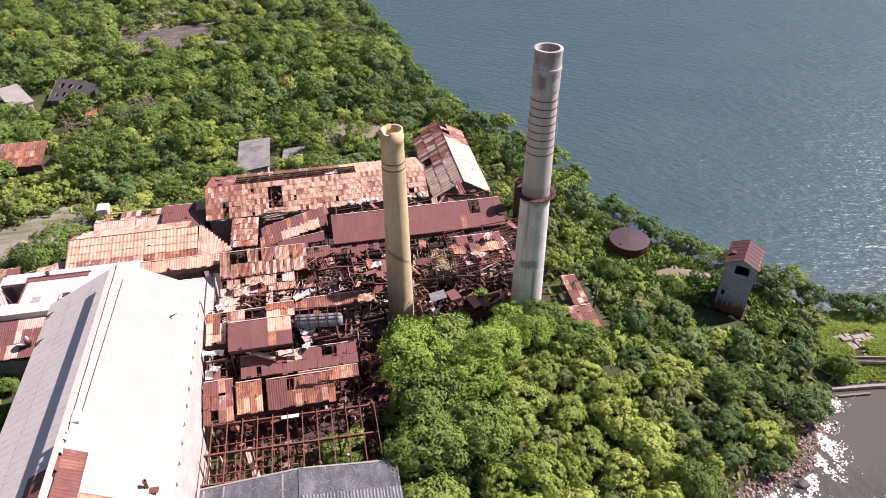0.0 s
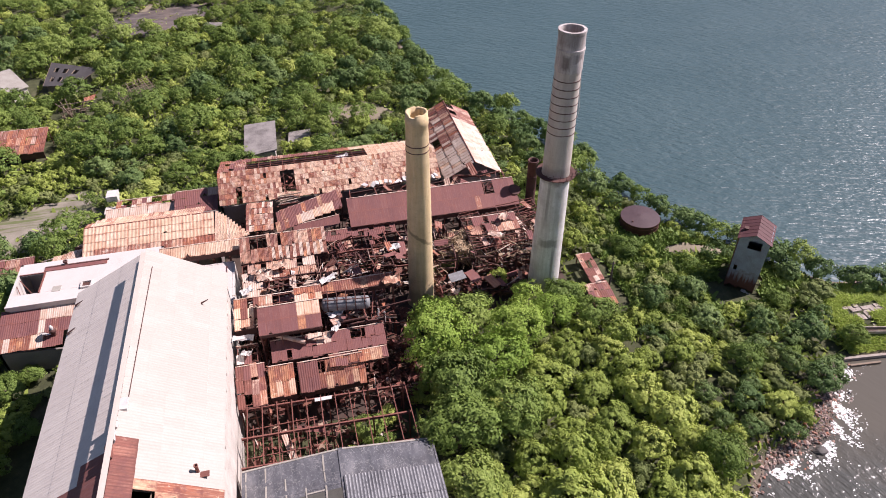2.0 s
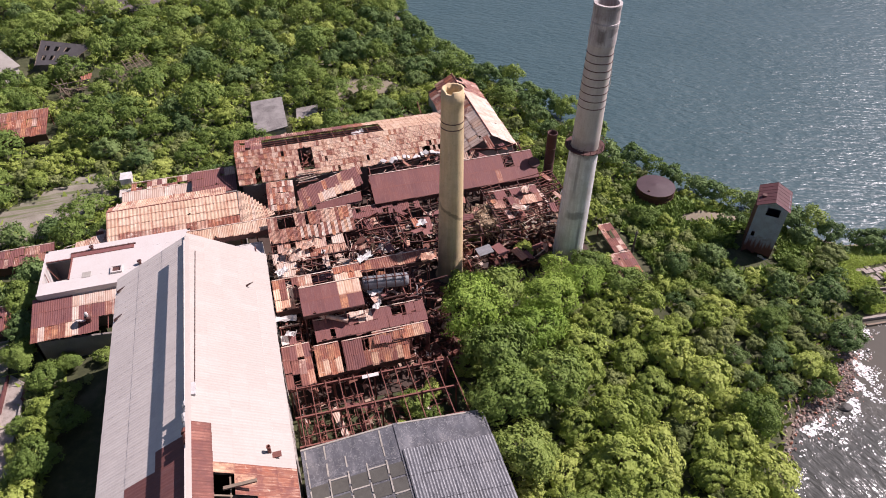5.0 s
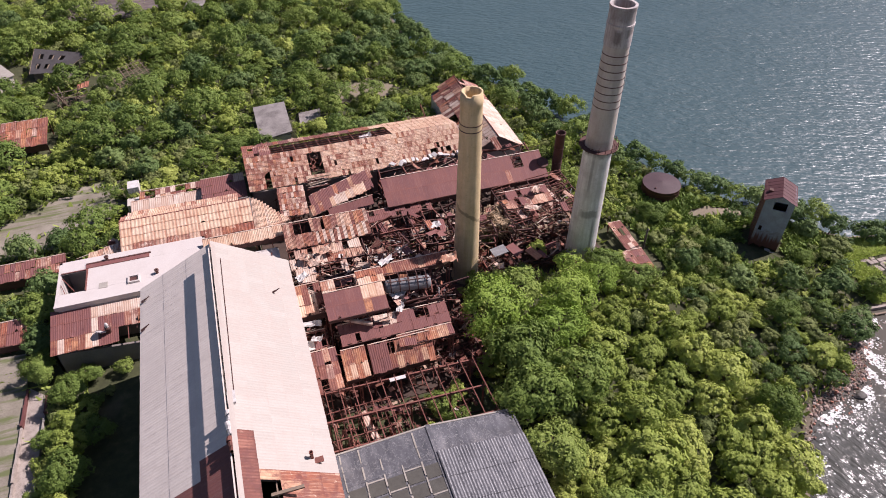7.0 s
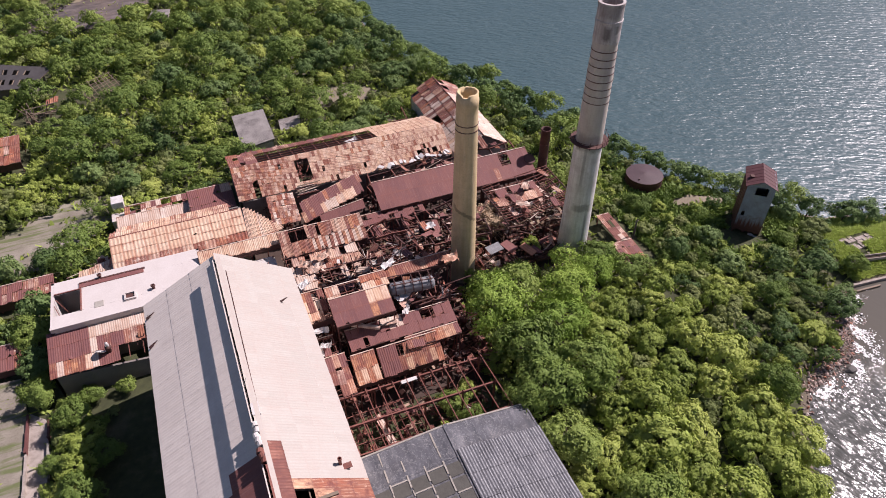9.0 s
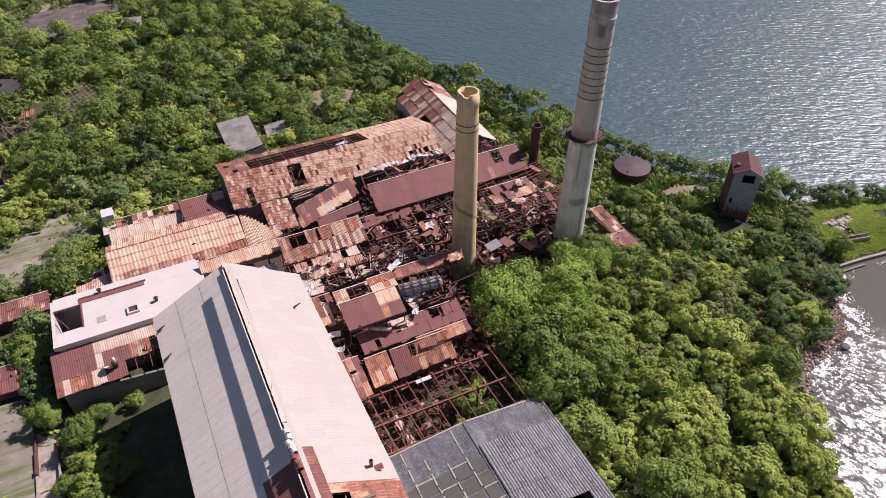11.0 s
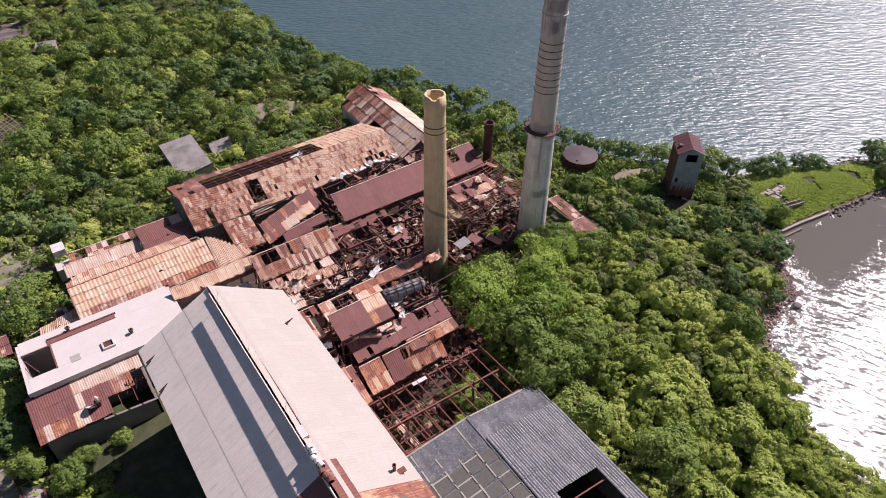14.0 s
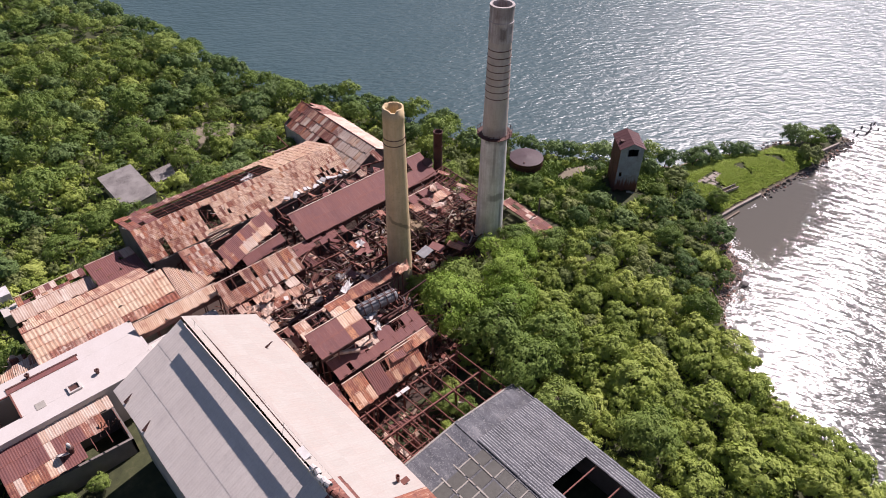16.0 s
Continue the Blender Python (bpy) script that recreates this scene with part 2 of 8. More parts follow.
def chimney_material(name, base, light, stain, z0, z1, spots):
    """Masonry with vertical runs, faint lift joints, and stains: spots of (height, half height, angle, half angle, strength)."""
    k = Mat(name)
    x, y, z = k.split(k.obj())
    runs = k.noise(k.scaled(k.obj(), (1.6, 1.6, 0.12)), 1.5, 5, 0.6)
    big = k.noise(k.obj(), 0.35, 4, 0.6)
    fine = k.noise(k.obj(), 4.0, 5, 0.65)
    c = k.mix(k.gray(runs, 0.36, 0.68), base, light)
    c = k.mix(k.gray(big, 0.45, 0.75, 0.0, 0.5), c, stain)
    c = k.mix(k.gray(fine, 0.52, 0.74, 0.0, 0.45), c, stain)
    ang = k.maths("ARCTAN2", y, x)
    wob = k.maths("MULTIPLY", k.maths("SUBTRACT", k.noise(k.obj(), 0.9, 4, 0.6), 0.5), 1.6)
    for zc, hz, ac, ha, s, tilt in spots:
        dz = k.maths("SUBTRACT", k.maths("ADD", z, wob), zc)
        dz = k.maths("ADD", dz, k.maths("MULTIPLY", k.maths("SUBTRACT", ang, ac), tilt))
        dz = k.maths("ABSOLUTE", k.maths("DIVIDE", dz, hz))
        da = k.maths("ABSOLUTE", k.maths("DIVIDE", k.maths("SUBTRACT", ang, ac), ha))
        m = k.gray(k.maths("MAXIMUM", dz, da), 0.55, 1.1, s, 0.0)
        c = k.mix(m, c, tuple(v * 0.35 for v in stain))
    # lift joints every 1.5 m
    saw = k.maths("FRACT", k.maths("DIVIDE", z, 1.5))
    joint = k.gray(k.maths("ABSOLUTE", k.maths("SUBTRACT", saw, 0.5)), 0.0, 0.02, 0.22, 0.0)
    c = k.mix(joint, c, stain)
    return k.done(c, 0.9, 0.0, k.maths("ADD", fine, k.maths("MULTIPLY", runs, 0.6)), 0.03, 0.6)


M_OCHRE = chimney_material("ochre_render", (0.64, 0.475, 0.265), (0.72, 0.565, 0.345), (0.34, 0.25, 0.15), 0, 32, [(13.6, 0.42, -1.9, 1.5, 0.6, 1.1), (2.2, 2.4, -1.6, 3.0, 0.45, 0)])
M_PALECONC = chimney_material("pale_chimney_concrete", (0.60, 0.575, 0.55), (0.78, 0.76, 0.74), (0.33, 0.285, 0.25), 0, 22, [(10.2, 0.8, -1.95, 0.75, 0.55, 0), (20.8, 1.0, -1.6, 3.2, 0.6, 0), (6.0, 3.5, -1.55, 0.10, 0.5, 0), (17.0, 4.0, -2.3, 0.12, 0.4, 0)])
M_BEIGECONC = chimney_material("beige_chimney_concrete", (0.50, 0.445, 0.395), (0.60, 0.545, 0.49), (0.36, 0.275, 0.22), 20, 36, [(21.4, 1.2, -1.6, 3.2, 0.35, 0)])
M_DARKCONC = chimney_material("peeling_chimney_concrete", (0.40, 0.345, 0.325), (0.64, 0.60, 0.575), (0.19, 0.125, 0.115), 22, 41, [(39.6, 0.9, -1.6, 3.2, 0.30, 0), (36.9, 1.0, -2.2, 0.35, 0.6, 0), (37.4, 0.5, -1.2, 0.5, 0.5, 0)])


def foliage(name, dark, mid, light, trans=0.22, joined=False):
    """Leaves: each tree has its own tone (kept as "tone" on joined woods), each leaf differs a little."""
    k = Mat(name)
    own = k.rand()
    if joined:
        at = k.node("ShaderNodeAttribute")
        at.attribute_name = "tone"
        own = at.outputs["Fac"]
    v = k.maths("ADD", k.maths("MULTIPLY", k.island(), 0.24), k.maths("ADD", k.maths("MULTIPLY", own, 0.52), k.maths("MULTIPLY", k.noise(k.world(), 0.5, 3, 0.6), 0.3)))
    c = k.ramp(v, [(0.12, dark), (0.5, mid), (0.92, light)])
    k.done(c, 0.6, 0.0, spec=0.15)
    t = k.node("ShaderNodeBsdfTranslucent")
    k.link(c, t.inputs["Color"])
    mx = k.node("ShaderNodeMixShader")
    mx.inputs[0].default_value = trans
    k.link(k.b.outputs[0], mx.inputs[1])
    k.link(t.outputs[0], mx.inputs[2])
    k.link(mx.outputs[0], k.t.nodes["Material Output"].inputs[0])
    return k.m


LEAVES = {
    "broadleaf": ((0.115, 0.180, 0.042), (0.195, 0.275, 0.062), (0.31, 0.38, 0.095)),
    "bright": ((0.165, 0.265, 0.045), (0.25, 0.365, 0.064), (0.345, 0.455, 0.090)),
    "mangrove": ((0.085, 0.145, 0.048), (0.14, 0.215, 0.070), (0.225, 0.30, 0.10)),
    "lime": ((0.19, 0.254, 0.055), (0.325, 0.398, 0.086), (0.468, 0.518, 0.136)),
    "olive": ((0.14, 0.18, 0.062), (0.22, 0.265, 0.088), (0.33, 0.36, 0.135)),
}
M_LEAVES = {k: foliage("leaf_" + k, *v) for k, v in LEAVES.items()}
M_WOODS = {k: foliage("woodland_leaf_" + k, *v, joined=True) for k, v in LEAVES.items()}
M_GRASS = foliage("grass_blade", (0.26, 0.37, 0.075), (0.38, 0.49, 0.105), (0.50, 0.56, 0.17), 0.45)


def ground_material():
    k = Mat("scrub_ground")
    a = k.noise(k.world(), 0.09, 5, 0.6)
    b = k.noise(k.world(), 0.8, 5, 0.65)
    f = k.noise(k.world(), 7.0, 4, 0.7)
    c = k.ramp(b, [(0.3, (0.04, 0.046, 0.020)), (0.55, (0.07, 0.078, 0.032)), (0.75, (0.12, 0.11, 0.06))])
    c = k.mix(k.gray(a, 0.58, 0.74, 0.0, 0.8), c, (0.19, 0.165, 0.11))
    z = k.split(k.world())[2]
    c = k.mix(k.gray(z, 0.05, 0.30, 1.0, 0.0), c, (0.20, 0.155, 0.12))
    c = k.mix(k.gray(f, 0.4, 0.7, 0.0, 0.4), c, (0.05, 0.045, 0.03))
    return k.done(c, 0.95, 0.0, f, 0.05, 0.7)


M_GROUND = ground_material()


def water_material():
    """Short wind waves with long crests; another set bends into the sheltered bay, where silt clouds the water by the kerb."""
    k = Mat("sea_water")
    w = k.world()
    x, y, z = k.split(w)
    big = k.noise(k.scaled(w, (0.55, 1.0, 1)), 0.07, 3, 0.5)

    def crests(turn, stretch):
        n = k.node("ShaderNodeMapping")
        n.inputs["Rotation"].default_value = (0, 0, radians(turn))
        k.link(w, n.inputs["Vector"])
        return k.scaled(n.outputs[0], (stretch, 1, 1))
    sea, bay = k.scaled(crests(33, 0.38), (1.3, 1.3, 1)), crests(68, 0.33)
    dx = k.maths("DIVIDE", k.maths("SUBTRACT", x, 59), 24)
    dy = k.maths("DIVIDE", k.maths("SUBTRACT", y, -28.5), 9.5)
    d = k.maths("SQRT", k.maths("ADD", k.maths("MULTIPLY", dx, dx), k.maths("MULTIPLY", dy, dy)))
    d = k.maths("ADD", d, k.maths("MULTIPLY", k.maths("SUBTRACT", k.noise(w, 0.3, 5, 0.65), 0.5), 0.9))
    silt = k.gray(d, 0.6, 1.5, 1.0, 0.0)
    inside = k.gray(k.maths("ADD", y, k.maths("MULTIPLY", x, 0.237)), -6.0, 0.0, 1.0, 0.0)
    c = k.mix(k.gray(big, 0.35, 0.7, 0.0, 0.6), (0.056, 0.098, 0.106), (0.041, 0.080, 0.088))
    c = k.mix(inside, c, (0.075, 0.075, 0.066))
    c = k.mix(silt, c, (0.115, 0.103, 0.083))

    def waves(v, a, b, e):
        h = k.maths("MULTIPLY", k.noise(v, 0.34, 2, 0.5), a)
        h = k.maths("ADD", h, k.maths("MULTIPLY", k.noise(v, 0.80, 2, 0.55), b))
        return k.maths("ADD", h, k.maths("MULTIPLY", k.noise(v, 2.1, 3, 0.6), e))
    gust = k.gray(k.noise(w, 0.035, 3, 0.55), 0.3, 0.7, 0.75, 1.15)
    open_h = k.maths("MULTIPLY", waves(sea, 0.36, 0.55, 0.15), gust)
    calm = k.gray(d, 0.75, 1.6, 0.10, 1.0)
    bay_h = k.maths("MULTIPLY", waves(bay, 0.14, 0.46, 0.14), calm)
    h = k.maths("ADD", k.maths("MULTIPLY", open_h, k.maths("SUBTRACT", 1.0, inside)), k.maths("MULTIPLY", bay_h, inside))
    return k.done(c, k.maths("MULTIPLY", k.gray(inside, 0, 1, 0.36, 0.16), k.gray(d, 0.85, 1.35, 0.45, 1.0)), 0.0, h, 0.72, 1.0, spec=0.44)


M_WATER = water_material()

# ---------------------------------------------------------------- helpers for meshes
MESHES = {}


def mesh_of(name, verts, faces, mat=None, smooth=False):
    me = bpy.data.meshes.new(name)
    me.from_pydata([tuple(v) for v in verts], [], [tuple(f) for f in faces])
    if mat:
        me.materials.append(mat)
    if smooth:
        me.polygons.foreach_set("use_smooth", [True] * len(me.polygons))
    me.update()
    return me


def from_bm(name, bm, mat=None, smooth=False):
    me = bpy.data.meshes.new(name)
    bm.to_mesh(me)
    bm.free()
    if mat:
        me.materials.append(mat)
    if smooth:
        me.polygons.foreach_set("use_smooth", [True] * len(me.polygons))
    return me


def thing(name, m=None, label="", category="", group="", kind=""):
    ob = new(name)
    ob.empty_display_size = 0.5
    if m is not None:
        ob.matrix_basis = m
    return tagged(ob, label, category, group, kind)


def piece(name, me, parent, m=None, label="", kind=""):
    ob = new(name, me)
    ob.parent = parent
    if m is not None:
        ob.matrix_basis = m
    return tagged(ob, label, kind=kind)


def frame_matrix(o, u, v, w):
    return Matrix(((u[0], v[0], w[0], o[0]), (u[1], v[1], w[1], o[1]), (u[2], v[2], w[2], o[2]), (0, 0, 0, 1)))


def box_mesh(name, mat, bevel=0.02):
    """A unit box from 0 to 1 with softly chamfered edges, shared by many members."""
    key = (name, mat.name)
    if key not in MESHES:
        bm = bmesh.new()
        bmesh.ops.create_cube(bm, size=1.0, matrix=Matrix.Translation((0.5, 0.5, 0.5)))
        if bevel:
            bmesh.ops.bevel(bm, geom=bm.edges[:], offset=bevel, segments=1, affect="EDGES")
        MESHES[key] = from_bm(name, bm, mat)
    return MESHES[key]


def ibeam_mesh(mat):
    """An I-section along x, unit long, centred on its axis; about unit high and 0.7 wide."""
    key = ("ibeam", mat.name)
    if key not in MESHES:
        pr = [(-0.35, -0.5), (0.35, -0.5), (0.35, -0.36), (0.07, -0.36), (0.07, 0.36), (0.35, 0.36), (0.35, 0.5), (-0.35, 0.5), (-0.35, 0.36), (-0.07, 0.36), (-0.07, -0.36), (-0.35, -0.36)]
        v = [(0, a, b) for a, b in pr] + [(1, a, b) for a, b in pr]
        f = [(i, (i + 1) % 12, 12 + (i + 1) % 12, 12 + i) for i in range(12)]
        MESHES[key] = mesh_of("ibeam", v, f, mat)
    return MESHES[key]


def pipe_mesh(mat, n=10):
    key = ("pipe", mat.name)
    if key not in MESHES:
        v = [(x, math.cos(a) * r, math.sin(a) * r) for r, x in ((0.5, 0), (0.5, 1), (0.42, 1), (0.42, 0.96)) for a in [2 * math.pi * i / n for i in range(n)]]
        f = [(k * n + i, k * n + (i + 1) % n, (k + 1) * n + (i + 1) % n, (k + 1) * n + i) for k in range(3) for i in range(n)]
        f.append(tuple(range(3 * n, 4 * n)))
        f.append(tuple(range(n - 1, -1, -1)))
        MESHES[key] = mesh_of("pipe", v, f, mat, True)
    return MESHES[key]


def member(name, me, parent, a, b, w, h=None, roll=0.0, label=""):
    """A straight member from a to b, w wide and h high, of a mesh that is unit long along x."""
    a, b = Vector(a), Vector(b)
    h = w if h is None else h
    d = b - a
    x = d.normalized()
    up = Vector((0, 0, 1)) if abs(x.z) < 0.95 else Vector((0, 1, 0))
    y = up.cross(x).normalized()
    z = x.cross(y)
    if roll:
        q = Matrix.Rotation(roll, 3, x)
        y, z = q @ y, q @ z
    return piece(name, me, parent, frame_matrix(a, d, y * w, z * h), label)


def block(name, mat, parent, lo, hi, label=""):
    """An axis-parallel box part."""
    lo, hi = Vector(lo), Vector(hi)
    d = hi - lo
    return piece(name, box_mesh("block", mat, 0.01), parent, frame_matrix(lo, (d.x, 0, 0), (0, d.y, 0), (0, 0, d.z)), label)


def lathe(name, profile, mat, n=40, smooth=True, wob=0.0):
    v, f = [], []
    for k, (r, z) in enumerate(profile):
        for i in range(n):
            a = 2 * math.pi * i / n
            rr = r + wob * (noise.noise((math.cos(a) * 2, math.sin(a) * 2, z * 0.4)))
            v.append((rr * math.cos(a), rr * math.sin(a), z))
    for k in range(len(profile) - 1):
        for i in range(n):
            f.append((k * n + i, k * n + (i + 1) % n, (k + 1) * n + (i + 1) % n, (k + 1) * n + i))
    return mesh_of(name, v, f, mat, smooth)


def torus_mesh(name, r, w, h, mat, n=40):
    """A flat hoop of radius r, w thick and h high."""
    return lathe(name, [(r, -h / 2), (r + w, -h / 2), (r + w, h / 2), (r, h / 2)], mat, n, False)


def sheet_mesh(mat, kind=0):
    """A corrugated sheet, unit wide and unit long; the ribs are real folds. kind: 0 whole, 1 curled corner, 2 torn end, 3 sagging."""
    key = ("sheet", mat.name, kind)
    if key not in MESHES:
        n = 6
        rows = [0.0, 1.0] if kind == 0 else [0.0, 0.3, 1.0]
        v, f = [], []
        for j, y in enumerate(rows):
            for i in range(n + 1):
                x = i / n
                z = (0.05 if i % 2 else 0.0) + 0.05 * x
                yy = y
                if kind == 1 and j == 0 and i < 3:
                    z += 0.09 * (3 - i)
                if kind == 2 and j == 0:
                    yy += (0.12, 0.02, 0.22, 0.26, 0.1, 0.0, 0.16)[i]
                if kind == 3 and j == 1:
                    z -= 0.07 * math.sin(math.pi * x)
                v.append((x * 1.04 - 0.02, yy * 1.06 - 0.03, z + (0.0 if j else 0.035)))
        for j in range(len(rows) - 1):
            for i in range(n):
                a = j * (n + 1) + i
                f.append((a, a + 1, a + n + 2, a + n + 1))
        MESHES[key] = mesh_of("sheet", v, f, mat)
    return MESHES[key]


def roof_sheets(parent, o, u, v, mat, sw=0.86, sl=2.4, hole=None, jitter=1.0, seed=1, pick=None, worn=0.25, rib=1.0):
    """Roofing sheets over the slope that starts at o, runs u along the eave and v up to the ridge."""
    rnd = random.Random(seed)
    o, u, v = Vector(o), Vector(u), Vector(v)
    w = u.cross(v).normalized()
    nu, nv = max(1, round(u.length / sw)), max(1, round(v.length / sl))
    du, dv = u / nu, v / nv
    for j in range(nv):
        for i in range(nu):
            s, t = (i + 0.5) / nu, (j + 0.5) / nv
            a, b, c, d = rnd.gauss(0, 1), rnd.gauss(0, 1), rnd.random(), rnd.random()
            if hole and hole(s, t, rnd):
                continue
            m = pick(s, t, rnd) if pick else mat
            kind = 0 if c > worn else rnd.choice((1, 2, 3, 0))
            p = o + du * i + dv * j + w * (0.012 * j + 0.02 * abs(a) * jitter + 0.05) + dv.normalized() * 0.06 * b * jitter
            q = Matrix.Rotation(radians(0.9 * b * jitter), 3, w)
            piece("sheet", sheet_mesh(m, kind), parent, frame_matrix(p, q @ du, q @ dv, w * rib))


def ring_wall(parent, corners, z0, z1, mat, thick=0.3, name="wall"):
    """Upright walls along the corners (x, y), z1 a height or one per corner."""
    n = len(corners)
    cx, cy = sum(c[0] for c in corners) / n, sum(c[1] for c in corners) / n
    for i in range(n):
        a, b = Vector((*corners[i], 0)), Vector((*corners[(i + 1) % n], 0))
        d = (b - a).normalized()
        inn = Vector((-d.y, d.x, 0))
        if inn.dot(Vector((cx, cy, 0)) - a) < 0:
            inn = -inn
        ha = z1[i] if isinstance(z1, (list, tuple)) else z1
        hb = z1[(i + 1) % n] if isinstance(z1, (list, tuple)) else z1
        a2, b2 = a + inn * thick, b + inn * thick
        v = [(a.x, a.y, z0), (b.x, b.y, z0), (b2.x, b2.y, z0), (a2.x, a2.y, z0), (a.x, a.y, ha), (b.x, b.y, hb), (b2.x, b2.y, hb), (a2.x, a2.y, ha)]
        f = [(0, 1, 5, 4), (1, 2, 6, 5), (2, 3, 7, 6), (3, 0, 4, 7), (4, 5, 6, 7), (3, 2, 1, 0)]
        piece(name, mesh_of(name, v, f, mat), parent)


def slab_mesh(name, top, thick, mat):
    """A slab with the given top corners (x, y, z) and thickness."""
    n = len(top)
    v = [tuple(p) for p in top] + [(p[0], p[1], p[2] - thick) for p in top]
    f = [tuple(range(n)), tuple(range(2 * n - 1, n - 1, -1))] + [(i, n + i, n + (i + 1) % n, (i + 1) % n) for i in range(n)]
    return mesh_of(name, v, f, mat)

# ---------------------------------------------------------------- land and sea
SHORE = [(-200, 3000), (-60, 600), (-15, 300), (0, 210), (9, 148), (15, 114), (17, 86), (21.5, 70), (27.5, 60.5), (32, 54), (36, 38), (38.5, 27), (42.5, 19.5), (46, 11), (52, 5), (58, -3), (63, -8.5), (73, -11.5), (81, -17), (87, -18.5), (95, -22.5), (100.3, -25.5), (100.5, -29), (95.8, -29.4), (84.6, -28.5), (75.6, -27), (67, -25.8), (60, -24.8), (54, -24.4), (51.5, -26.5), (48.2, -29.6), (44, -34.5), (41, -35), (34, -36.5), (30, -40.5), (25.7, -45.5), (23.4, -52), (22.5, -60), (19.5, -66), (10, -100), (0, -200), (-50, -600), (-400, -3000), (-3000, -3000), (-3000, 3000)]
SH = np.array(SHORE, float)


def shore_distance(x, y):
    """Metres inland of the waterline (negative at sea), for arrays."""
    x, y = np.asarray(x, float), np.asarray(y, float)
    best = np.full(x.shape, 1e9)
    inside = np.zeros(x.shape, bool)
    for a, b in zip(SH, np.roll(SH, -1, axis=0)):
        e = b - a
        t = np.clip(((x - a[0]) * e[0] + (y - a[1]) * e[1]) / (e @ e), 0, 1)
        best = np.minimum(best, np.hypot(x - a[0] - t * e[0], y - a[1] - t * e[1]))
        cross = (a[1] > y) != (b[1] > y)
        with np.errstate(divide="ignore", invalid="ignore"):
            xi = a[0] + (y - a[1]) * e[0] / (e[1] if e[1] else 1e-9)
        inside ^= cross & (x < xi)
    return np.where(inside, best, -best)


def ground_height(x, y):
    d = shore_distance(x, y)
    s = np.clip(d / 7.0, 0, 1)
    h = np.where(d > 0, 0.05 + 1.6 * s * s * (3 - 2 * s), np.maximum(-2.5, d * 0.35))
    h = h + np.where(d > 4, 0.12 * np.sin(x * 0.31) * np.sin(y * 0.27), 0)
    # hollow at the foot of the tower
    return h - 1.3 * np.exp(-((x - 48.5) ** 2 + (y + 7.5) ** 2) / 38.0) * (d > 2)


def build_ground():
    def axis(a, b, step):
        far = [-3000, -2000, -1200, -800, -500, -330]
        core = list(np.arange(a, b + step, step))
        return np.array([f for f in far if f < a - 20] + core + [-f for f in reversed(far) if -f > b + 20])
    xs, ys = axis(-150, 112, 2.0), axis(-90, 200, 2.0)
    X, Y = np.meshgrid(xs, ys)
    Z = ground_height(X, Y)
    v = np.stack([X.ravel(), Y.ravel(), Z.ravel()], 1)
    nx, ny = len(xs), len(ys)
    f = [(j * nx + i, j * nx + i + 1, (j + 1) * nx + i + 1, (j + 1) * nx + i) for j in range(ny - 1) for i in range(nx - 1)]
    tagged(new("ground", mesh_of("ground", v.tolist(), f, M_GROUND, True)), "scrubby brown earth with patchy green growth", "ground", kind="structure")
    tagged(new("water", mesh_of("water", [(-4000, -4000, 0), (4000, -4000, 0), (4000, 4000, 0), (-4000, 4000, 0)], [(0, 1, 2, 3)], M_WATER)), "rippled blue-green sea water with sun glitter", "water", kind="structure")


build_ground()


# ---------------------------------------------------------------- chimneys
def build_yellow_chimney():
    t = thing("ochre_chimney", pose(0, 0, 0.6), "tall ochre-rendered masonry chimney with a broken rim", "chimney")
    n = 48
    prof = [(2.25, 0.0), (2.2, 1.2), (1.86, 1.4), (1.80, 6), (1.68, 14), (1.55, 22), (1.43, 29), (1.40, 30.2), (1.46, 30.3), (1.46, 31.0), (1.40, 31.1), (1.38, 31.9)]
    inner = [(1.12, 31.9), (1.10, 28), (1.1, 20)]
    v, f = [], []
    allp = prof + inner
    for k, (r, z) in enumerate(allp):
        for i in range(n):
            a = 2 * math.pi * i / n
            zz = z
            if k in (len(prof) - 1, len(prof)):
                zz = z - 0.16 * abs(noise.noise((math.cos(a) * 3, math.sin(a) * 3, 5.0))) - (0.3 if -2.6 < math.atan2(math.sin(a), math.cos(a)) < -1.9 else 0.0)
            rr = r + 0.02 * noise.noise((math.cos(a) * 3, math.sin(a) * 3, z))
            v.append((rr * math.cos(a), rr * math.sin(a), zz))
    for k in range(len(allp) - 1):
        for i in range(n):
            f.append((k * n + i, k * n + (i + 1) % n, (k + 1) * n + (i + 1) % n, (k + 1) * n + i))
    piece("shaft", mesh_of("shaft", v, f, M_OCHRE, True), t)
    for z, r in ((26.75, 1.475), (27.6, 1.46)):
        piece("hoop", torus_mesh("hoop", r - 0.01, 0.05, 0.12, M_DARKSTEEL, 36), t, pose(0, 0, z), "thin dark iron hoop")


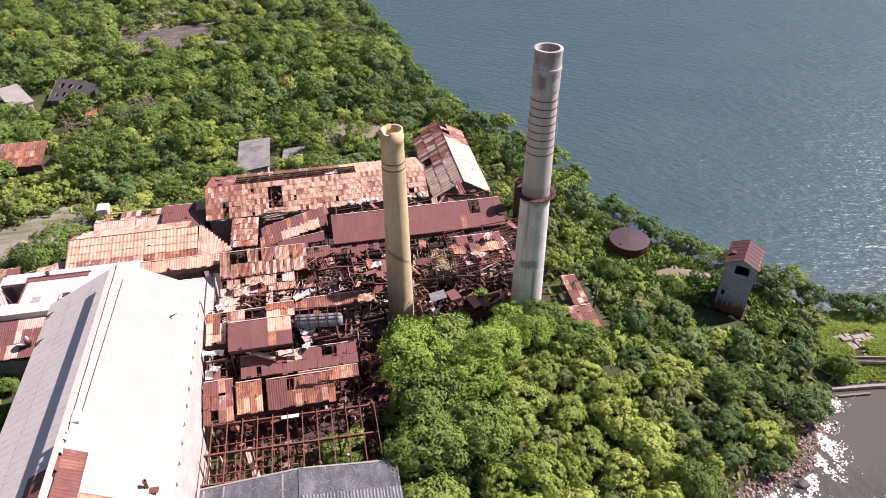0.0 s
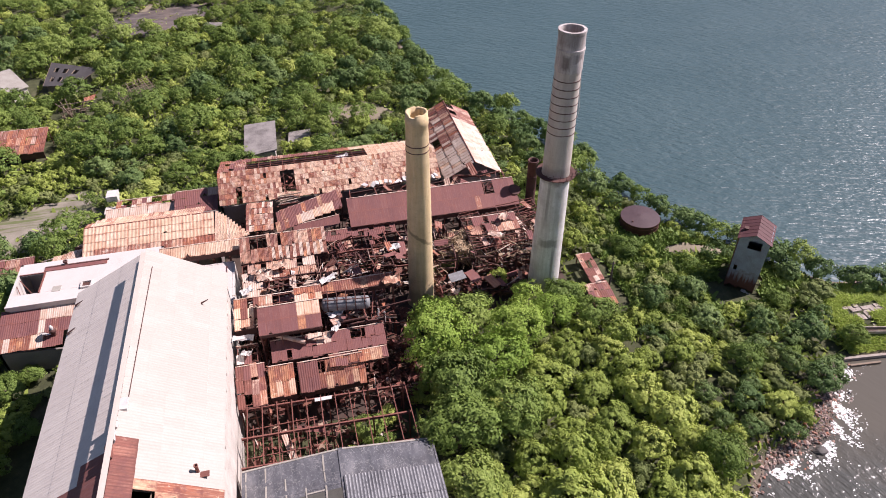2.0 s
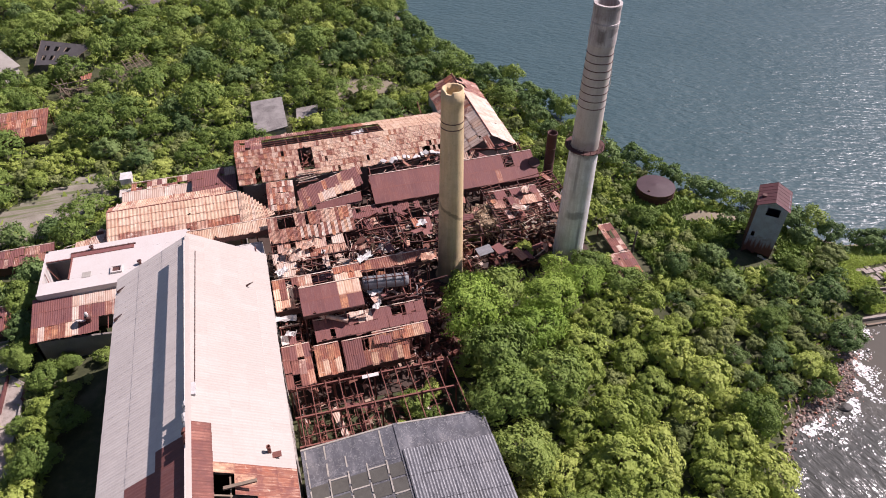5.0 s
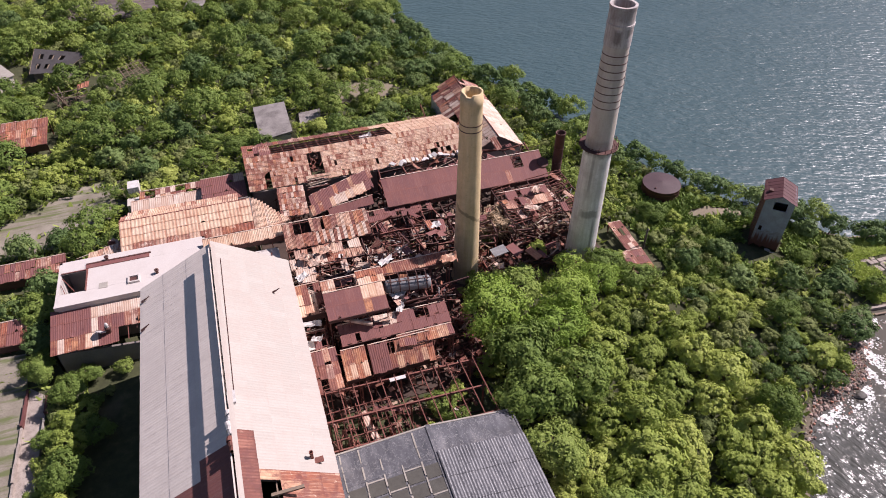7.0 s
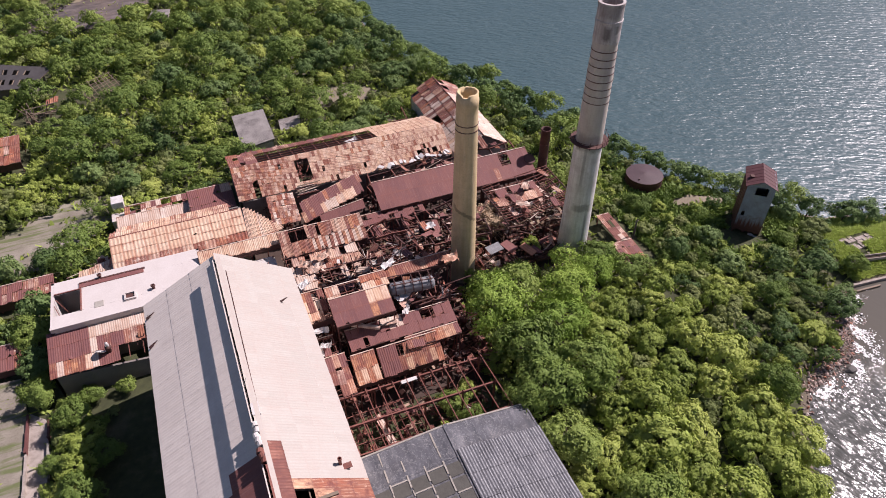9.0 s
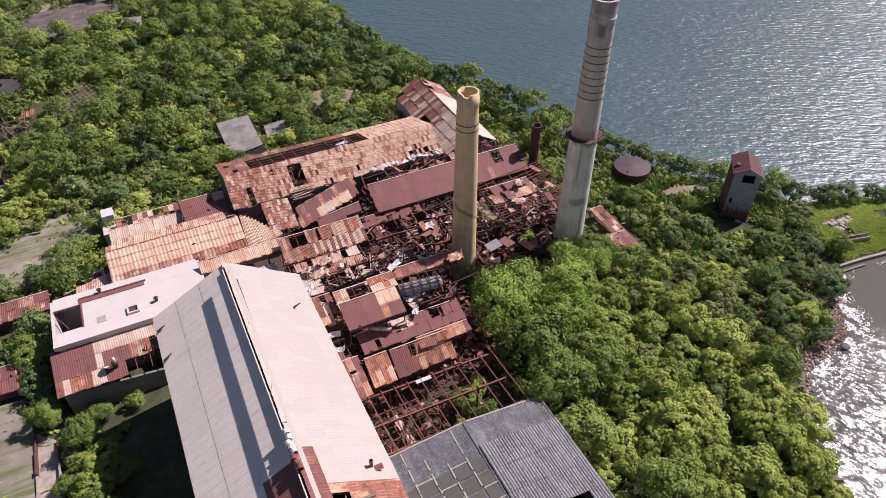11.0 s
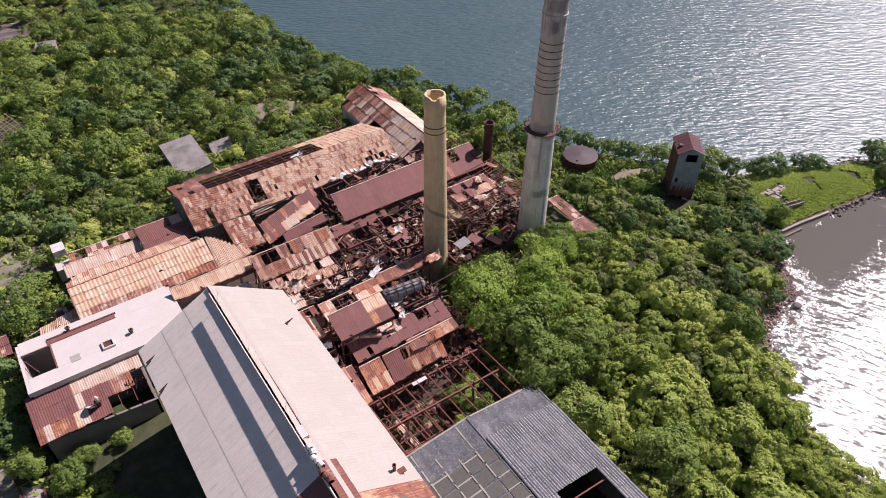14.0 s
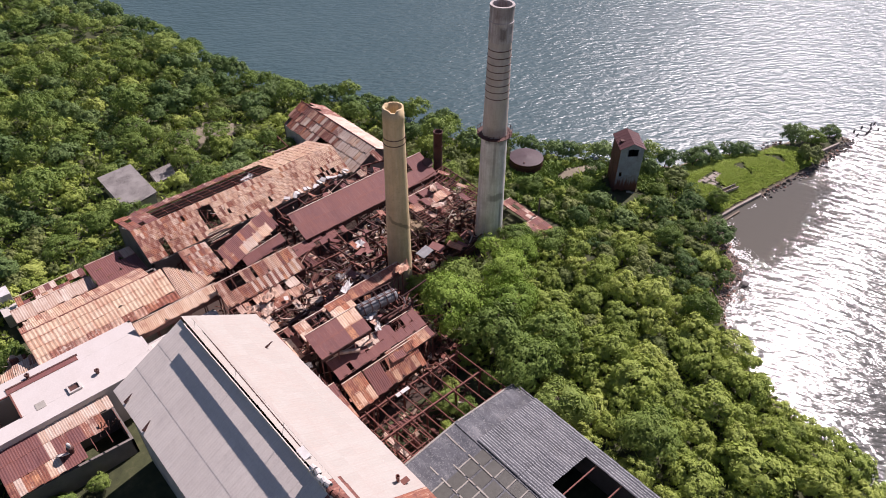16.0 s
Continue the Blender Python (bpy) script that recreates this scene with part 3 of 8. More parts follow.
def build_tall_chimney():
    t = thing("tall_concrete_chimney", pose(18.7, -0.8, 0.8), "very tall weathered concrete chimney with iron hoops and a gallery", "chimney")
    piece("lower_shaft", lathe("lower_shaft", [(2.3, 0), (2.26, 2), (2.12, 10), (1.97, 20.3), (1.97, 20.9)], M_PALECONC, 48, True, 0.02), t)
    piece("upper_shaft", lathe("upper_shaft", [(1.86, 20.6), (1.82, 24), (1.70, 31), (1.61, 35.6)], M_BEIGECONC, 48, True, 0.02), t, None, "upper shaft of smooth beige concrete")
    piece("top_section", lathe("top_section", [(1.61, 35.5), (1.70, 35.55), (1.68, 38.0), (1.74, 38.05), (1.74, 38.3), (1.67, 38.35), (1.64, 40.1), (1.70, 40.15), (1.70, 40.5), (1.34, 40.5), (1.3, 39), (1.3, 30)], M_DARKCONC, 64, False, 0.06), t, None, "rough peeling brownish top section")
    for k in range(8):
        z = 27.2 + k * 1.03
        r = 1.82 - (z - 24) * 0.0165
        piece("hoop", torus_mesh("hoop", r - 0.03, 0.065, 0.10, M_DARKSTEEL, 40), t, pose(0, 0, z), "thin dark iron hoop")
    gal = piece("gallery", torus_mesh("gallery", 1.95, 0.75, 0.08, M_DARKSTEEL, 40), t, pose(0, 0, 20.9), "rusted ring gallery")
    for k in range(18):
        a = 2 * math.pi * k / 18
        p = (math.cos(a) * 2.66, math.sin(a) * 2.66, 0.05)
        member("rail_post", box_mesh("bar", M_DARKSTEEL, 0), gal, p, (p[0], p[1], 0.75 + 0.2 * (k % 3 == 0)), 0.05)
        if k % 2 == 0:
            member("bracket", box_mesh("bar", M_DARKSTEEL, 0), gal, (math.cos(a) * 1.97, math.sin(a) * 1.97, -0.7), (math.cos(a) * 2.5, math.sin(a) * 2.5, -0.06), 0.07)
    piece("rail", torus_mesh("rail", 2.63, 0.05, 0.05, M_DARKSTEEL, 40), gal, pose(0, 0, 0.62))
    # loose lightning cable hanging off the shaft
    c = bpy.data.curves.new("cable", "CURVE")
    c.dimensions, c.bevel_depth = "3D", 0.035
    sp = c.splines.new("POLY")
    pts = [(1.62, -0.3, 35.5), (1.75, -0.3, 33.5), (1.85, -0.35, 31.5), (2.0, -0.35, 29.8), (1.9, -0.3, 28.9)]
    sp.points.add(len(pts) - 1)
    for q, p in zip(sp.points, pts):
        q.co = (*p, 1)
    c.materials.append(M_DEBRISWHITE)
    piece("cable", c, t, None, "loose pale cable")


build_yellow_chimney()
build_tall_chimney()


def build_black_stack():
    t = thing("boiler_flue_stack", pose(22.0, 15.6, 1.6), "short rusted black steel flue pipe", "flue")
    piece("pipe_shell", lathe("pipe_shell", [(0.95, 0), (0.92, 4), (0.80, 4.4), (0.80, 11.7), (0.86, 11.72), (0.86, 11.9), (0.74, 11.9), (0.74, 9)], M_DARKSTEEL, 28), t)
    for z in (6.2, 9.0):
        piece("flange", torus_mesh("flange", 0.79, 0.06, 0.12, M_DARKSTEEL, 28), t, pose(0, 0, z))
    d = thing("flue_damper_disc", pose(18.9, 14.9, 8.75, 25, 0, 0), "round dark rusted damper plate lying on a roof edge", "plate")
    piece("plate", lathe("plate", [(0.02, 0.05), (0.95, 0.05), (1.0, 0.0), (0.95, -0.05), (0.02, -0.05)], M_DARKSTEEL, 28, False), d)


build_black_stack()


# ---------------------------------------------------------------- the great white hall
def build_hall():
    t = thing("warehouse_hall", None, "long warehouse hall with a whitewashed metal roof and rusted near end", "warehouse")
    xl, xr, xm, zl, zr, zm = -42.8, -25.5, -33.95, 15.25, 15.0, 19.95
    y0, y1 = -3.7, -62.0
    ring_wall(t, [(xl + 0.35, y1), (xr - 0.35, y1), (xr - 0.35, y0 - 0.3), (xl + 0.35, y0 - 0.3)], 1.0, 14.75, M_WALL, 0.4)
    # gable at the far end
    v = [(xl + 0.35, y0 - 0.3, 14.7), (xr - 0.35, y0 - 0.3, 14.7), (xm, y0 - 0.3, zm - 0.2), (xl + 0.35, y0 - 0.7, 14.7), (xr - 0.35, y0 - 0.7, 14.7), (xm, y0 - 0.7, zm - 0.2)]
    piece("gable", mesh_of("gable", v, [(0, 1, 2), (5, 4, 3), (0, 2, 5, 3), (1, 4, 5, 2), (0, 3, 4, 1)], M_WALL), t)

    def right_pick(s, tt, r):
        y = y1 + s * (y0 - y1)
        x = xr + tt * (xm - xr)
        if tt > 0.8:
            return M_RIDGERUST if y < -30.6 else M_WHITE
        return M_ORANGE if y < -35.3 else M_WHITE

    def right_hole(s, tt, r):
        y = y1 + s * (y0 - y1)
        x = xr + tt * (xm - xr)
        if 0.6 < tt < 0.8 and -39.0 < y < -35.6:
            return True
        return 0.4 < tt < 0.6 and -39.2 < y < -37.4

    roof_r = piece("roof_slope", mesh_of("roof_base", [(0, 0, 0), (0.01, 0, 0), (0, 0.01, 0)], [(0, 1, 2)], M_WHITE), t)
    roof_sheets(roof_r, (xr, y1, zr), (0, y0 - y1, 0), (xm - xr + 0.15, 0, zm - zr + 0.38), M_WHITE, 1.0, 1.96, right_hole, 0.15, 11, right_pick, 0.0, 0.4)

    def left_pick(s, tt, r):
        y = y0 + s * (y1 - y0)
        return M_MAROON if y < -36.5 + 5.0 * tt else M_BRIGHTWHITE

    roof_l = piece("roof_slope", mesh_of("roof_base", [(0, 0, 0), (0.01, 0, 0), (0, 0.01, 0)], [(0, 1, 2)], M_BRIGHTWHITE), t)
    roof_sheets(roof_l, (xl, y0, zl), (0, y1 - y0, 0), (xm - xl, 0, zm - zl), M_BRIGHTWHITE, 1.0, 3.3, None, 0.08, 12, left_pick, 0.0, 0.25)
    # upstand at the ridge and the raised vent cap on its few thin stays
    v = [(xm - 0.14, y1, zm - 0.3), (xm - 0.04, y1, zm - 0.3), (xm - 0.04, y0 - 1.2, zm - 0.3), (xm - 0.14, y0 - 1.2, zm - 0.3), (xm - 0.14, y1, zm + 0.72), (xm - 0.04, y1, zm + 0.72), (xm - 0.04, y0 - 1.2, zm + 0.46), (xm - 0.14, y0 - 1.2, zm + 0.46)]
    piece("ridge_upstand", mesh_of("ridge_upstand", v, [(0, 3, 2, 1), (4, 5, 6, 7), (0, 1, 5, 4), (1, 2, 6, 5), (2, 3, 7, 6), (3, 0, 4, 7)], M_BRIGHTWHITE), t, None, "upright ridge board")
    cap = piece("ridge_cap", slab_mesh("ridge_cap", [(xm + 0.40, y1, zm + 2.76), (xm + 0.82, y1, zm + 2.52), (xm + 0.82, y0 - 2.9, zm + 2.10), (xm + 0.40, y0 - 2.9, zm + 2.30)], 0.05, M_WHITE), t, None, "raised white ridge vent cap")
    for k in range(7):
        y = y0 - 3.4 - k * 8.7
        if y > y1:
            member("cap_stay", box_mesh("bar", M_BRIGHTWHITE, 0), cap, (xm - 0.09, y, zm + 0.3), (xm + 0.5, y, zm + 2.26), 0.03)
    member("ridge_cable", pipe_mesh(M_DARKSTEEL), t, (xm + 1.05, y0 - 3.0, zm + 0.02), (xm + 0.75, -26.5, zm + 0.20), 0.08, 0.08)
    block("ridge_box", M_DEBRISWHITE, t, (xm + 0.12, -28.0, zm + 0.25), (xm + 0.85, -26.6, zm + 0.55), "white sheet-metal box on the ridge")
    for k in range(8):
        y = -29.5 - k * 0.55
        m = pose(xm + 0.1 + 0.12 * math.sin(k * 2.1), y, zm + 0.95 + 0.1 * math.cos(k * 1.7), 90 + 8 * math.sin(k), 0, 10 * math.cos(3 * k))
        piece("crumpled_flashing", torus_mesh("crumpled_flashing", 0.22, 0.09, 0.5, M_DEBRISWHITE if k < 5 else M_STEEL, 10), t, m)
    # rafters that show through the holes
    for k in range(26):
        y = y0 - 1.0 - k * 2.2
        member("rafter", box_mesh("bar", M_WOOD, 0), t, (xr - 0.5, y, zr + 0.0), (xm, y, zm - 0.3), 0.16, 0.2)
    for k in range(4):
        f = 0.15 + 0.24 * k
        member("purlin", box_mesh("bar", M_WOOD, 0), t, (xr + f * (xm - xr), y1, zr + f * (zm - zr) - 0.2), (xr + f * (xm - xr), y0 - 0.5, zr + f * (zm - zr) - 0.2), 0.12, 0.14)
    block("fallen_batten", M_WOOD, t, (-31.4, -37.4, 18.5), (-28.6, -37.1, 18.7), "slanting broken batten")
    # long laps that run with the ridge on the white slope, and a loose strip by the vent
    for f in (0.18, 0.42, 0.63):
        xx, zz = xr + f * (xm - xr), zr + f * (zm - zr) + 0.13
        member("lap_strip", box_mesh("bar", M_BRIGHTWHITE, 0), t, (xx, -35.0, zz + 0.06 * f), (xx, y0 - 0.2, zz + 0.06 * f), 0.07, 0.03)
    for y in (-30.6, -32.2):
        member("loose_strip", box_mesh("bar", M_STEEL, 0), t, (-29.8, y, 17.72), (-28.0, y + 0.08, 16.62), 0.06, 0.04)
    # vent stub, torn flap
    piece("roof_vent", lathe("roof_vent", [(0.16, -0.4), (0.16, 0.9), (0.2, 0.95), (0.2, 1.15), (0.14, 1.15), (0.14, 0.8)], M_STEEL, 14), t, pose(-27.5, -33.3, 16.2))
    block("flashing", M_STEEL, t, (-27.6, -33.9, 16.2), (-26.5, -33.3, 16.28))
    # Curled sheets made dark and narrow; the eave pair stand in for spike shadows.
    v = [(0, 0, 0), (1.2, 0.06, 0.45), (1.15, 0.14, 0.45), (0.05, 0.42, 0.05)]
    for p, rz in (((-28.2, -10.9, 16.62), 0), ((-42.7, -6.6, 15.55), 12), ((-42.7, -11.3, 15.55), 20)):
        piece("dark_sheet_spike", mesh_of("dark_sheet_spike", v + [(a, b, c - 0.02) for a, b, c in v], [(0, 1, 2, 3), (7, 6, 5, 4), (0, 4, 5, 1), (2, 6, 7, 3), (1, 5, 6, 2), (3, 7, 4, 0)], M_DARKSTEEL), t, pose(*p, 0, -10, rz), "curled torn sheet cut as a shadow-dark spike")
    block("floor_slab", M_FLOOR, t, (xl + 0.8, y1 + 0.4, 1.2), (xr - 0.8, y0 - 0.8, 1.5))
    # row of eave brackets along the long wall
    for k in range(22):
        y = y0 - 1.5 - k * 2.4
        block("eave_bracket", M_WALL, t, (xr - 0.42, y - 0.12, 13.7), (xr - 0.08, y + 0.12, 14.8))


build_hall()


# ---------------------------------------------------------------- grey felt-roofed shed
def build_grey_shed():
    t = thing("grey_shed", None, "wide low shed with a dark grey felt and corrugated roof", "shed")
    x0, xm, x1, y0, y1 = -25.2, -14.8, -4.7, -28.0, -62.0
    zl, zm, zr = 7.6, 8.35, 7.0
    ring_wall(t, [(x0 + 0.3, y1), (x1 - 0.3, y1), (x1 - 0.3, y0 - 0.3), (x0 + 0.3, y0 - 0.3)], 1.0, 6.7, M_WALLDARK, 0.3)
    # smooth felt band along the far edge, and the paned left slope
    piece("felt_band", slab_mesh("felt_band", [(x0, y0 - 4.2, zl), (xm, y0 - 4.2, zm), (xm, y0, zm), (x0, y0, zl)], 0.12, M_FELT), t)
    piece("felt_band", slab_mesh("felt_band", [(xm, y0 - 3.6, zm), (x1, y0 - 3.6, zr), (x1, y0, zr), (xm, y0, zm)], 0.12, M_FELT), t)
    piece("felt_slope", slab_mesh("felt_slope", [(x0, y1, zl - 0.03), (xm, y1, zm - 0.03), (xm, y0 - 4.2, zm - 0.03), (x0, y0 - 4.2, zl - 0.03)], 0.12, M_FELT), t)
    rnd = random.Random(3)
    for i in range(5):
        for j in range(9):
            a, b = x0 + 0.5 + i * 2.02, y0 - 4.7 - j * 1.75
            za = zl + (a - x0) / (xm - x0) * (zm - zl)
            zb = zl + (a + 1.8 - x0) / (xm - x0) * (zm - zl)
            piece("skylight_sheet", slab_mesh("skylight_sheet", [(a, b - 1.5, za + 0.035), (a + 1.75, b - 1.5, zb + 0.035), (a + 1.75, b, zb + 0.035), (a, b, za + 0.035)], 0.03, M_PANE), t)
    for i in range(6):
        a = x0 + 0.35 + i * 2.02
        za = zl + (a - x0) / (xm - x0) * (zm - zl)
        y = y0 - 0.3
        while y > y0 - 20:
            d = rnd.uniform(0.7, 2.2)
            if rnd.random() < 0.75:
                piece("mortar_strip", slab_mesh("mortar_strip", [(a + rnd.uniform(-0.05, 0.05), y - d, za + 0.05), (a + 0.14, y - d, za + 0.055), (a + 0.14 + rnd.uniform(-0.04, 0.06), y, za + 0.055), (a, y, za + 0.05)], 0.03, M_CONC), t)
            y -= d + rnd.uniform(0.0, 0.5)
    for j in range(9):
        b = y0 - 4.45 - j * 1.75
        for i in range(5):
            if rnd.random() < 0.7:
                a = x0 + 0.5 + i * 2.02
                za = zl + (a - x0) / (xm - x0) * (zm - zl)
                zb = zl + (a + 1.8 - x0) / (xm - x0) * (zm - zl)
                piece("mortar_strip", slab_mesh("mortar_strip", [(a, b - 0.16, za + 0.05), (a + 1.8, b - 0.16, zb + 0.05), (a + 1.8, b, zb + 0.05), (a, b, za + 0.05)], 0.03, M_CONC), t)
    slope = piece("corrugated_slope", mesh_of("slope_base", [(0, 0, 0), (0.01, 0, 0), (0, 0.01, 0)], [(0, 1, 2)], M_FELT), t)

    def hole(s, tt, r):
        # s runs from ridge to eave, tt along the shed
        y = y1 + tt * (y0 - 3.6 - y1)
        x = xm + s * (x1 - xm)
        return y < -40.6 and y > -56 and -13.2 < x < -6.6
    roof_sheets(slope, (xm, y1, zm + 0.02), (x1 - xm, 0, zr - zm), (0, y0 - 3.6 - y1, 0), M_GREYSHEET, 1.05, 3.0, hole, 0.25, 21, None, 0.05, 1.4)
    piece("edge_flashing", slab_mesh("edge_flashing", [(x0, y0 - 0.16, zl + 0.06), (xm, y0 - 0.16, zm + 0.06), (xm, y0 + 0.04, zm + 0.06), (x0, y0 + 0.04, zl + 0.06)], 0.16, M_CONC), t, None, "pale edge strip")
    piece("edge_flashing", slab_mesh("edge_flashing", [(xm, y0 - 0.16, zm + 0.06), (x1, y0 - 0.16, zr + 0.06), (x1, y0 + 0.04, zr + 0.06), (xm, y0 + 0.04, zm + 0.06)], 0.16, M_CONC), t, None, "pale edge strip")
    piece("ridge_strip", slab_mesh("ridge_strip", [(xm - 0.25, y1, zm + 0.02), (xm + 0.25, y1, zm + 0.02), (xm + 0.25, y0, zm + 0.08), (xm - 0.25, y0, zm + 0.08)], 0.08, M_FELT), t)
    piece("verge", slab_mesh("verge", [(x1 - 0.14, y1, zr + 0.08), (x1 + 0.06, y1, zr + 0.08), (x1 + 0.06, y0, zr + 0.08), (x1 - 0.14, y0, zr + 0.08)], 0.2, M_FELT), t)
    for k in range(9):
        y = y0 - 4.0 - k * 3.4
        member("truss", ibeam_mesh(M_STEEL), t, (x1 - 0.4, y, zr - 0.25), (xm, y, zm - 0.25), 0.2, 0.25)
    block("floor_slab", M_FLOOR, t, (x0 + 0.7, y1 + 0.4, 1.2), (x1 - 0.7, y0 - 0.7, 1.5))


build_grey_shed()


# ---------------------------------------------------------------- roofless steel frame between shed and boiler house
def build_open_frame():
    t = thing("roofless_steel_frame", None, "rusted roofless steel frame with bare rafters over rubble", "steel frame")
    ib = ibeam_mesh(M_STEEL)
    ys = [-19.3, -23.7, -27.7]
    za = {-19.3: 6.6, -23.7: 7.0, -27.7: 7.2}
    for y in ys:
        member("beam", ib, t, (-25.2, y, za[y] + 0.4), (-6.2, y, za[y] - 0.35), 0.26, 0.34)
    for k in range(12):
        x = -24.6 + k * 1.68
        dz = -0.75 * (k / 11)
        member("rafter", ib, t, (x, -19.0, 7.2 + dz), (x + 0.05, -27.8, 7.75 + dz), 0.13, 0.2)
    for y in ys:
        for x in (-25.0, -20.2, -15.4, -10.6, -6.4):
            member("column", ib, t, (x, y, 1.3), (x, y, za[y] + 0.1), 0.24, 0.24)
    for k in range(5):
        y = -20.8 - k * 1.45
        if k != 2:
            member("purlin", box_mesh("bar", M_STEEL, 0), t, (-25, y, 5.0 + 0.2 * k), (-17.0 - 1.2 * (k % 2), y + 0.3, 4.8 + 0.15 * k), 0.1, 0.12)
    for k in range(9):
        x = -24.4 + k * 1.0
        member("lower_beam", box_mesh("bar", M_STEEL, 0), t, (x, -20.0, 4.6), (x + 0.2, -26.5, 5.2), 0.1, 0.16)
    block("pale_board", M_DEBRISWHITE, t, (-16.9, -19.9, 6.9), (-14.9, -19.4, 6.98), "pale board lying on the frame")
    block("floor_slab", M_FLOOR, t, (-25.1, -28.0, 1.2), (-5.8, -18.6, 1.5))
    for p, q, mt in (((-21.2, -22.3, 5.6), (-20.0, -26.6, 3.2), M_PALE), ((-22.8, -25.2, 4.4), (-21.8, -27.0, 3.0), M_ORANGE), ((-19.5, -21.6, 4.4), (-16.4, -22.6, 4.6), M_MAROON)):
        a, b = Vector(p), Vector(q)
        d = b - a
        side = Vector((0, 0, 1)).cross(d).normalized() * 0.8
        piece("fallen_sheet", sheet_mesh(mt, 3), t, frame_matrix(a, side, d, side.cross(d).normalized()))


build_open_frame()


# ---------------------------------------------------------------- ruined process house: rows of sheet roofs
def small_roof(name, label, x0, x1, ylo, zlo, yhi, zhi, mat, hole=None, seed=1, wall=None, sw=0.86, sl=1.9, pick=None, zbase=1.3, worn=0.35, skew=0.0, rib=0.55, jit=1.6, category="shed"):
    """A lean-to roof that drops towards -y, on posts or a wall."""
    t = thing(name, None, label, category)
    base = piece("roof_slope", mesh_of("roof_base", [(x0, yhi, zhi - 0.3), (x0 + 0.01, yhi, zhi - 0.3), (x0, yhi + 0.01, zhi - 0.3)], [(0, 1, 2)], mat), t)
    roof_sheets(base, (x0, ylo, zlo), (x1 - x0, 0, skew), (0, yhi - ylo, zhi - zlo), mat, sw, sl, hole, jit, seed, pick, worn, rib)
    n = max(2, round((x1 - x0) / 2.6))
    for k in range(n + 1):
        x = x0 + 0.15 + (x1 - x0 - 0.3) * k / n
        dz = skew * k / n
        member("rafter", ibeam_mesh(M_STEEL), t, (x, ylo + 0.05, zlo - 0.1 + dz), (x, yhi - 0.05, zhi - 0.1 + dz), 0.1, 0.16)
        member("post", ibeam_mesh(M_STEEL), t, (x, ylo + 0.3, zbase), (x, ylo + 0.3, zlo - 0.08 + dz), 0.16, 0.16)
        member("post", ibeam_mesh(M_STEEL), t, (x, yhi - 0.3, zbase), (x, yhi - 0.3, zhi - 0.2 + dz), 0.16, 0.16)
    for f in (0.06, 0.5, 0.94):
        member("purlin", box_mesh("bar", M_STEEL, 0), t, (x0, ylo + f * (yhi - ylo), zlo + f * (zhi - zlo) - 0.04), (x1, ylo + f * (yhi - ylo), zlo + f * (zhi - zlo) - 0.04 + skew), 0.09, 0.1)
    member("edge_strip", box_mesh("bar", M_PALE, 0), t, (x0, yhi - 0.03, zhi + 0.09), (x1, yhi - 0.03, zhi + 0.09 + skew), 0.14, 0.07)
    # Dark strip at the eave stands in for the shade beneath it.
    member("edge_strip", box_mesh("bar", M_DARKSTEEL, 0), t, (x0, ylo - 0.08, zlo - 0.06), (x1, ylo - 0.08, zlo - 0.06 + skew), 0.1, 0.14)
    if wall:
        v = [(x0, ylo + 0.12, zlo - wall), (x1, ylo + 0.12, zlo - wall + skew), (x1, ylo + 0.12, zlo - 0.05 + skew), (x0, ylo + 0.12, zlo - 0.05)]
        v += [(a, b + 0.08, c) for a, b, c in v]
        piece("fascia", mesh_of("fascia", v, [(0, 1, 2, 3), (7, 6, 5, 4), (0, 4, 5, 1), (2, 6, 7, 3), (1, 5, 6, 2), (3, 7, 4, 0)], M_DARKSTEEL), t)
    return t


def some(p):
    return lambda s, t, r: r.random() < p


def gap(s0, s1, t0=0.0, t1=1.0, p=0.0):
    return lambda s, t, r: (s0 < s < s1 and t0 < t < t1) or r.random() < p


small_roof("patched_rust_shed", "patched lean-to roof of orange and pale rusted sheets", -25.6, -22.2, -19.2, 7.1, -14.4, 9.0, M_ORANGE, some(0.05), 31, 0.8, pick=lambda s, t, r: r.choice((M_RIDGERUST, M_MAROON, M_RUST, M_PEACH)))
small_roof("orange_rust_shed", "orange-rusted corrugated roof with one dark patch", -21.8, -18.85, -18.6, 7.4, -15.4, 9.2, M_PEACH, None, 32, 0.8, sw=0.75, pick=lambda s, t, r: M_ORANGE if r.random() < 0.6 else M_TAN)
small_roof("rust_red_shed", "long rust-red corrugated roof with a square hole", -18.4, -10.5, -17.8, 6.6, -15.1, 8.7, M_ORANGE, gap(0.28, 0.42, 0.5, 1.0), 33, 1.0, sw=0.8, sl=1.7, pick=lambda s, t, r: M_MAROON if s < 0.33 else M_ORANGE)
small_roof("slatted_maroon_shed", "maroon sheet roof with missing slats and torn eave", -21.3, -7.3, -14.3, 8.7, -11.6, 9.6, M_MAROON, gap(0.70, 0.82, 0.4, 1.0, 0.06), 34, 0.9, sw=0.6, sl=1.5, rib=0.15, pick=lambda s, t, r: M_PALE if (0.38 < s < 0.62 and t > 0.5 and r.random() < 0.7) else M_MAROON)
small_roof("narrow_rust_strip_shed", "narrow strip of torn rusted roofing", -14.6, -7.4, -16.2, 8.3, -14.7, 8.7, M_RUST, some(0.12), 35, 0.4, sw=0.7, sl=1.4, pick=lambda s, t, r: M_MAROON if r.random() < 0.5 else M_ORANGE)
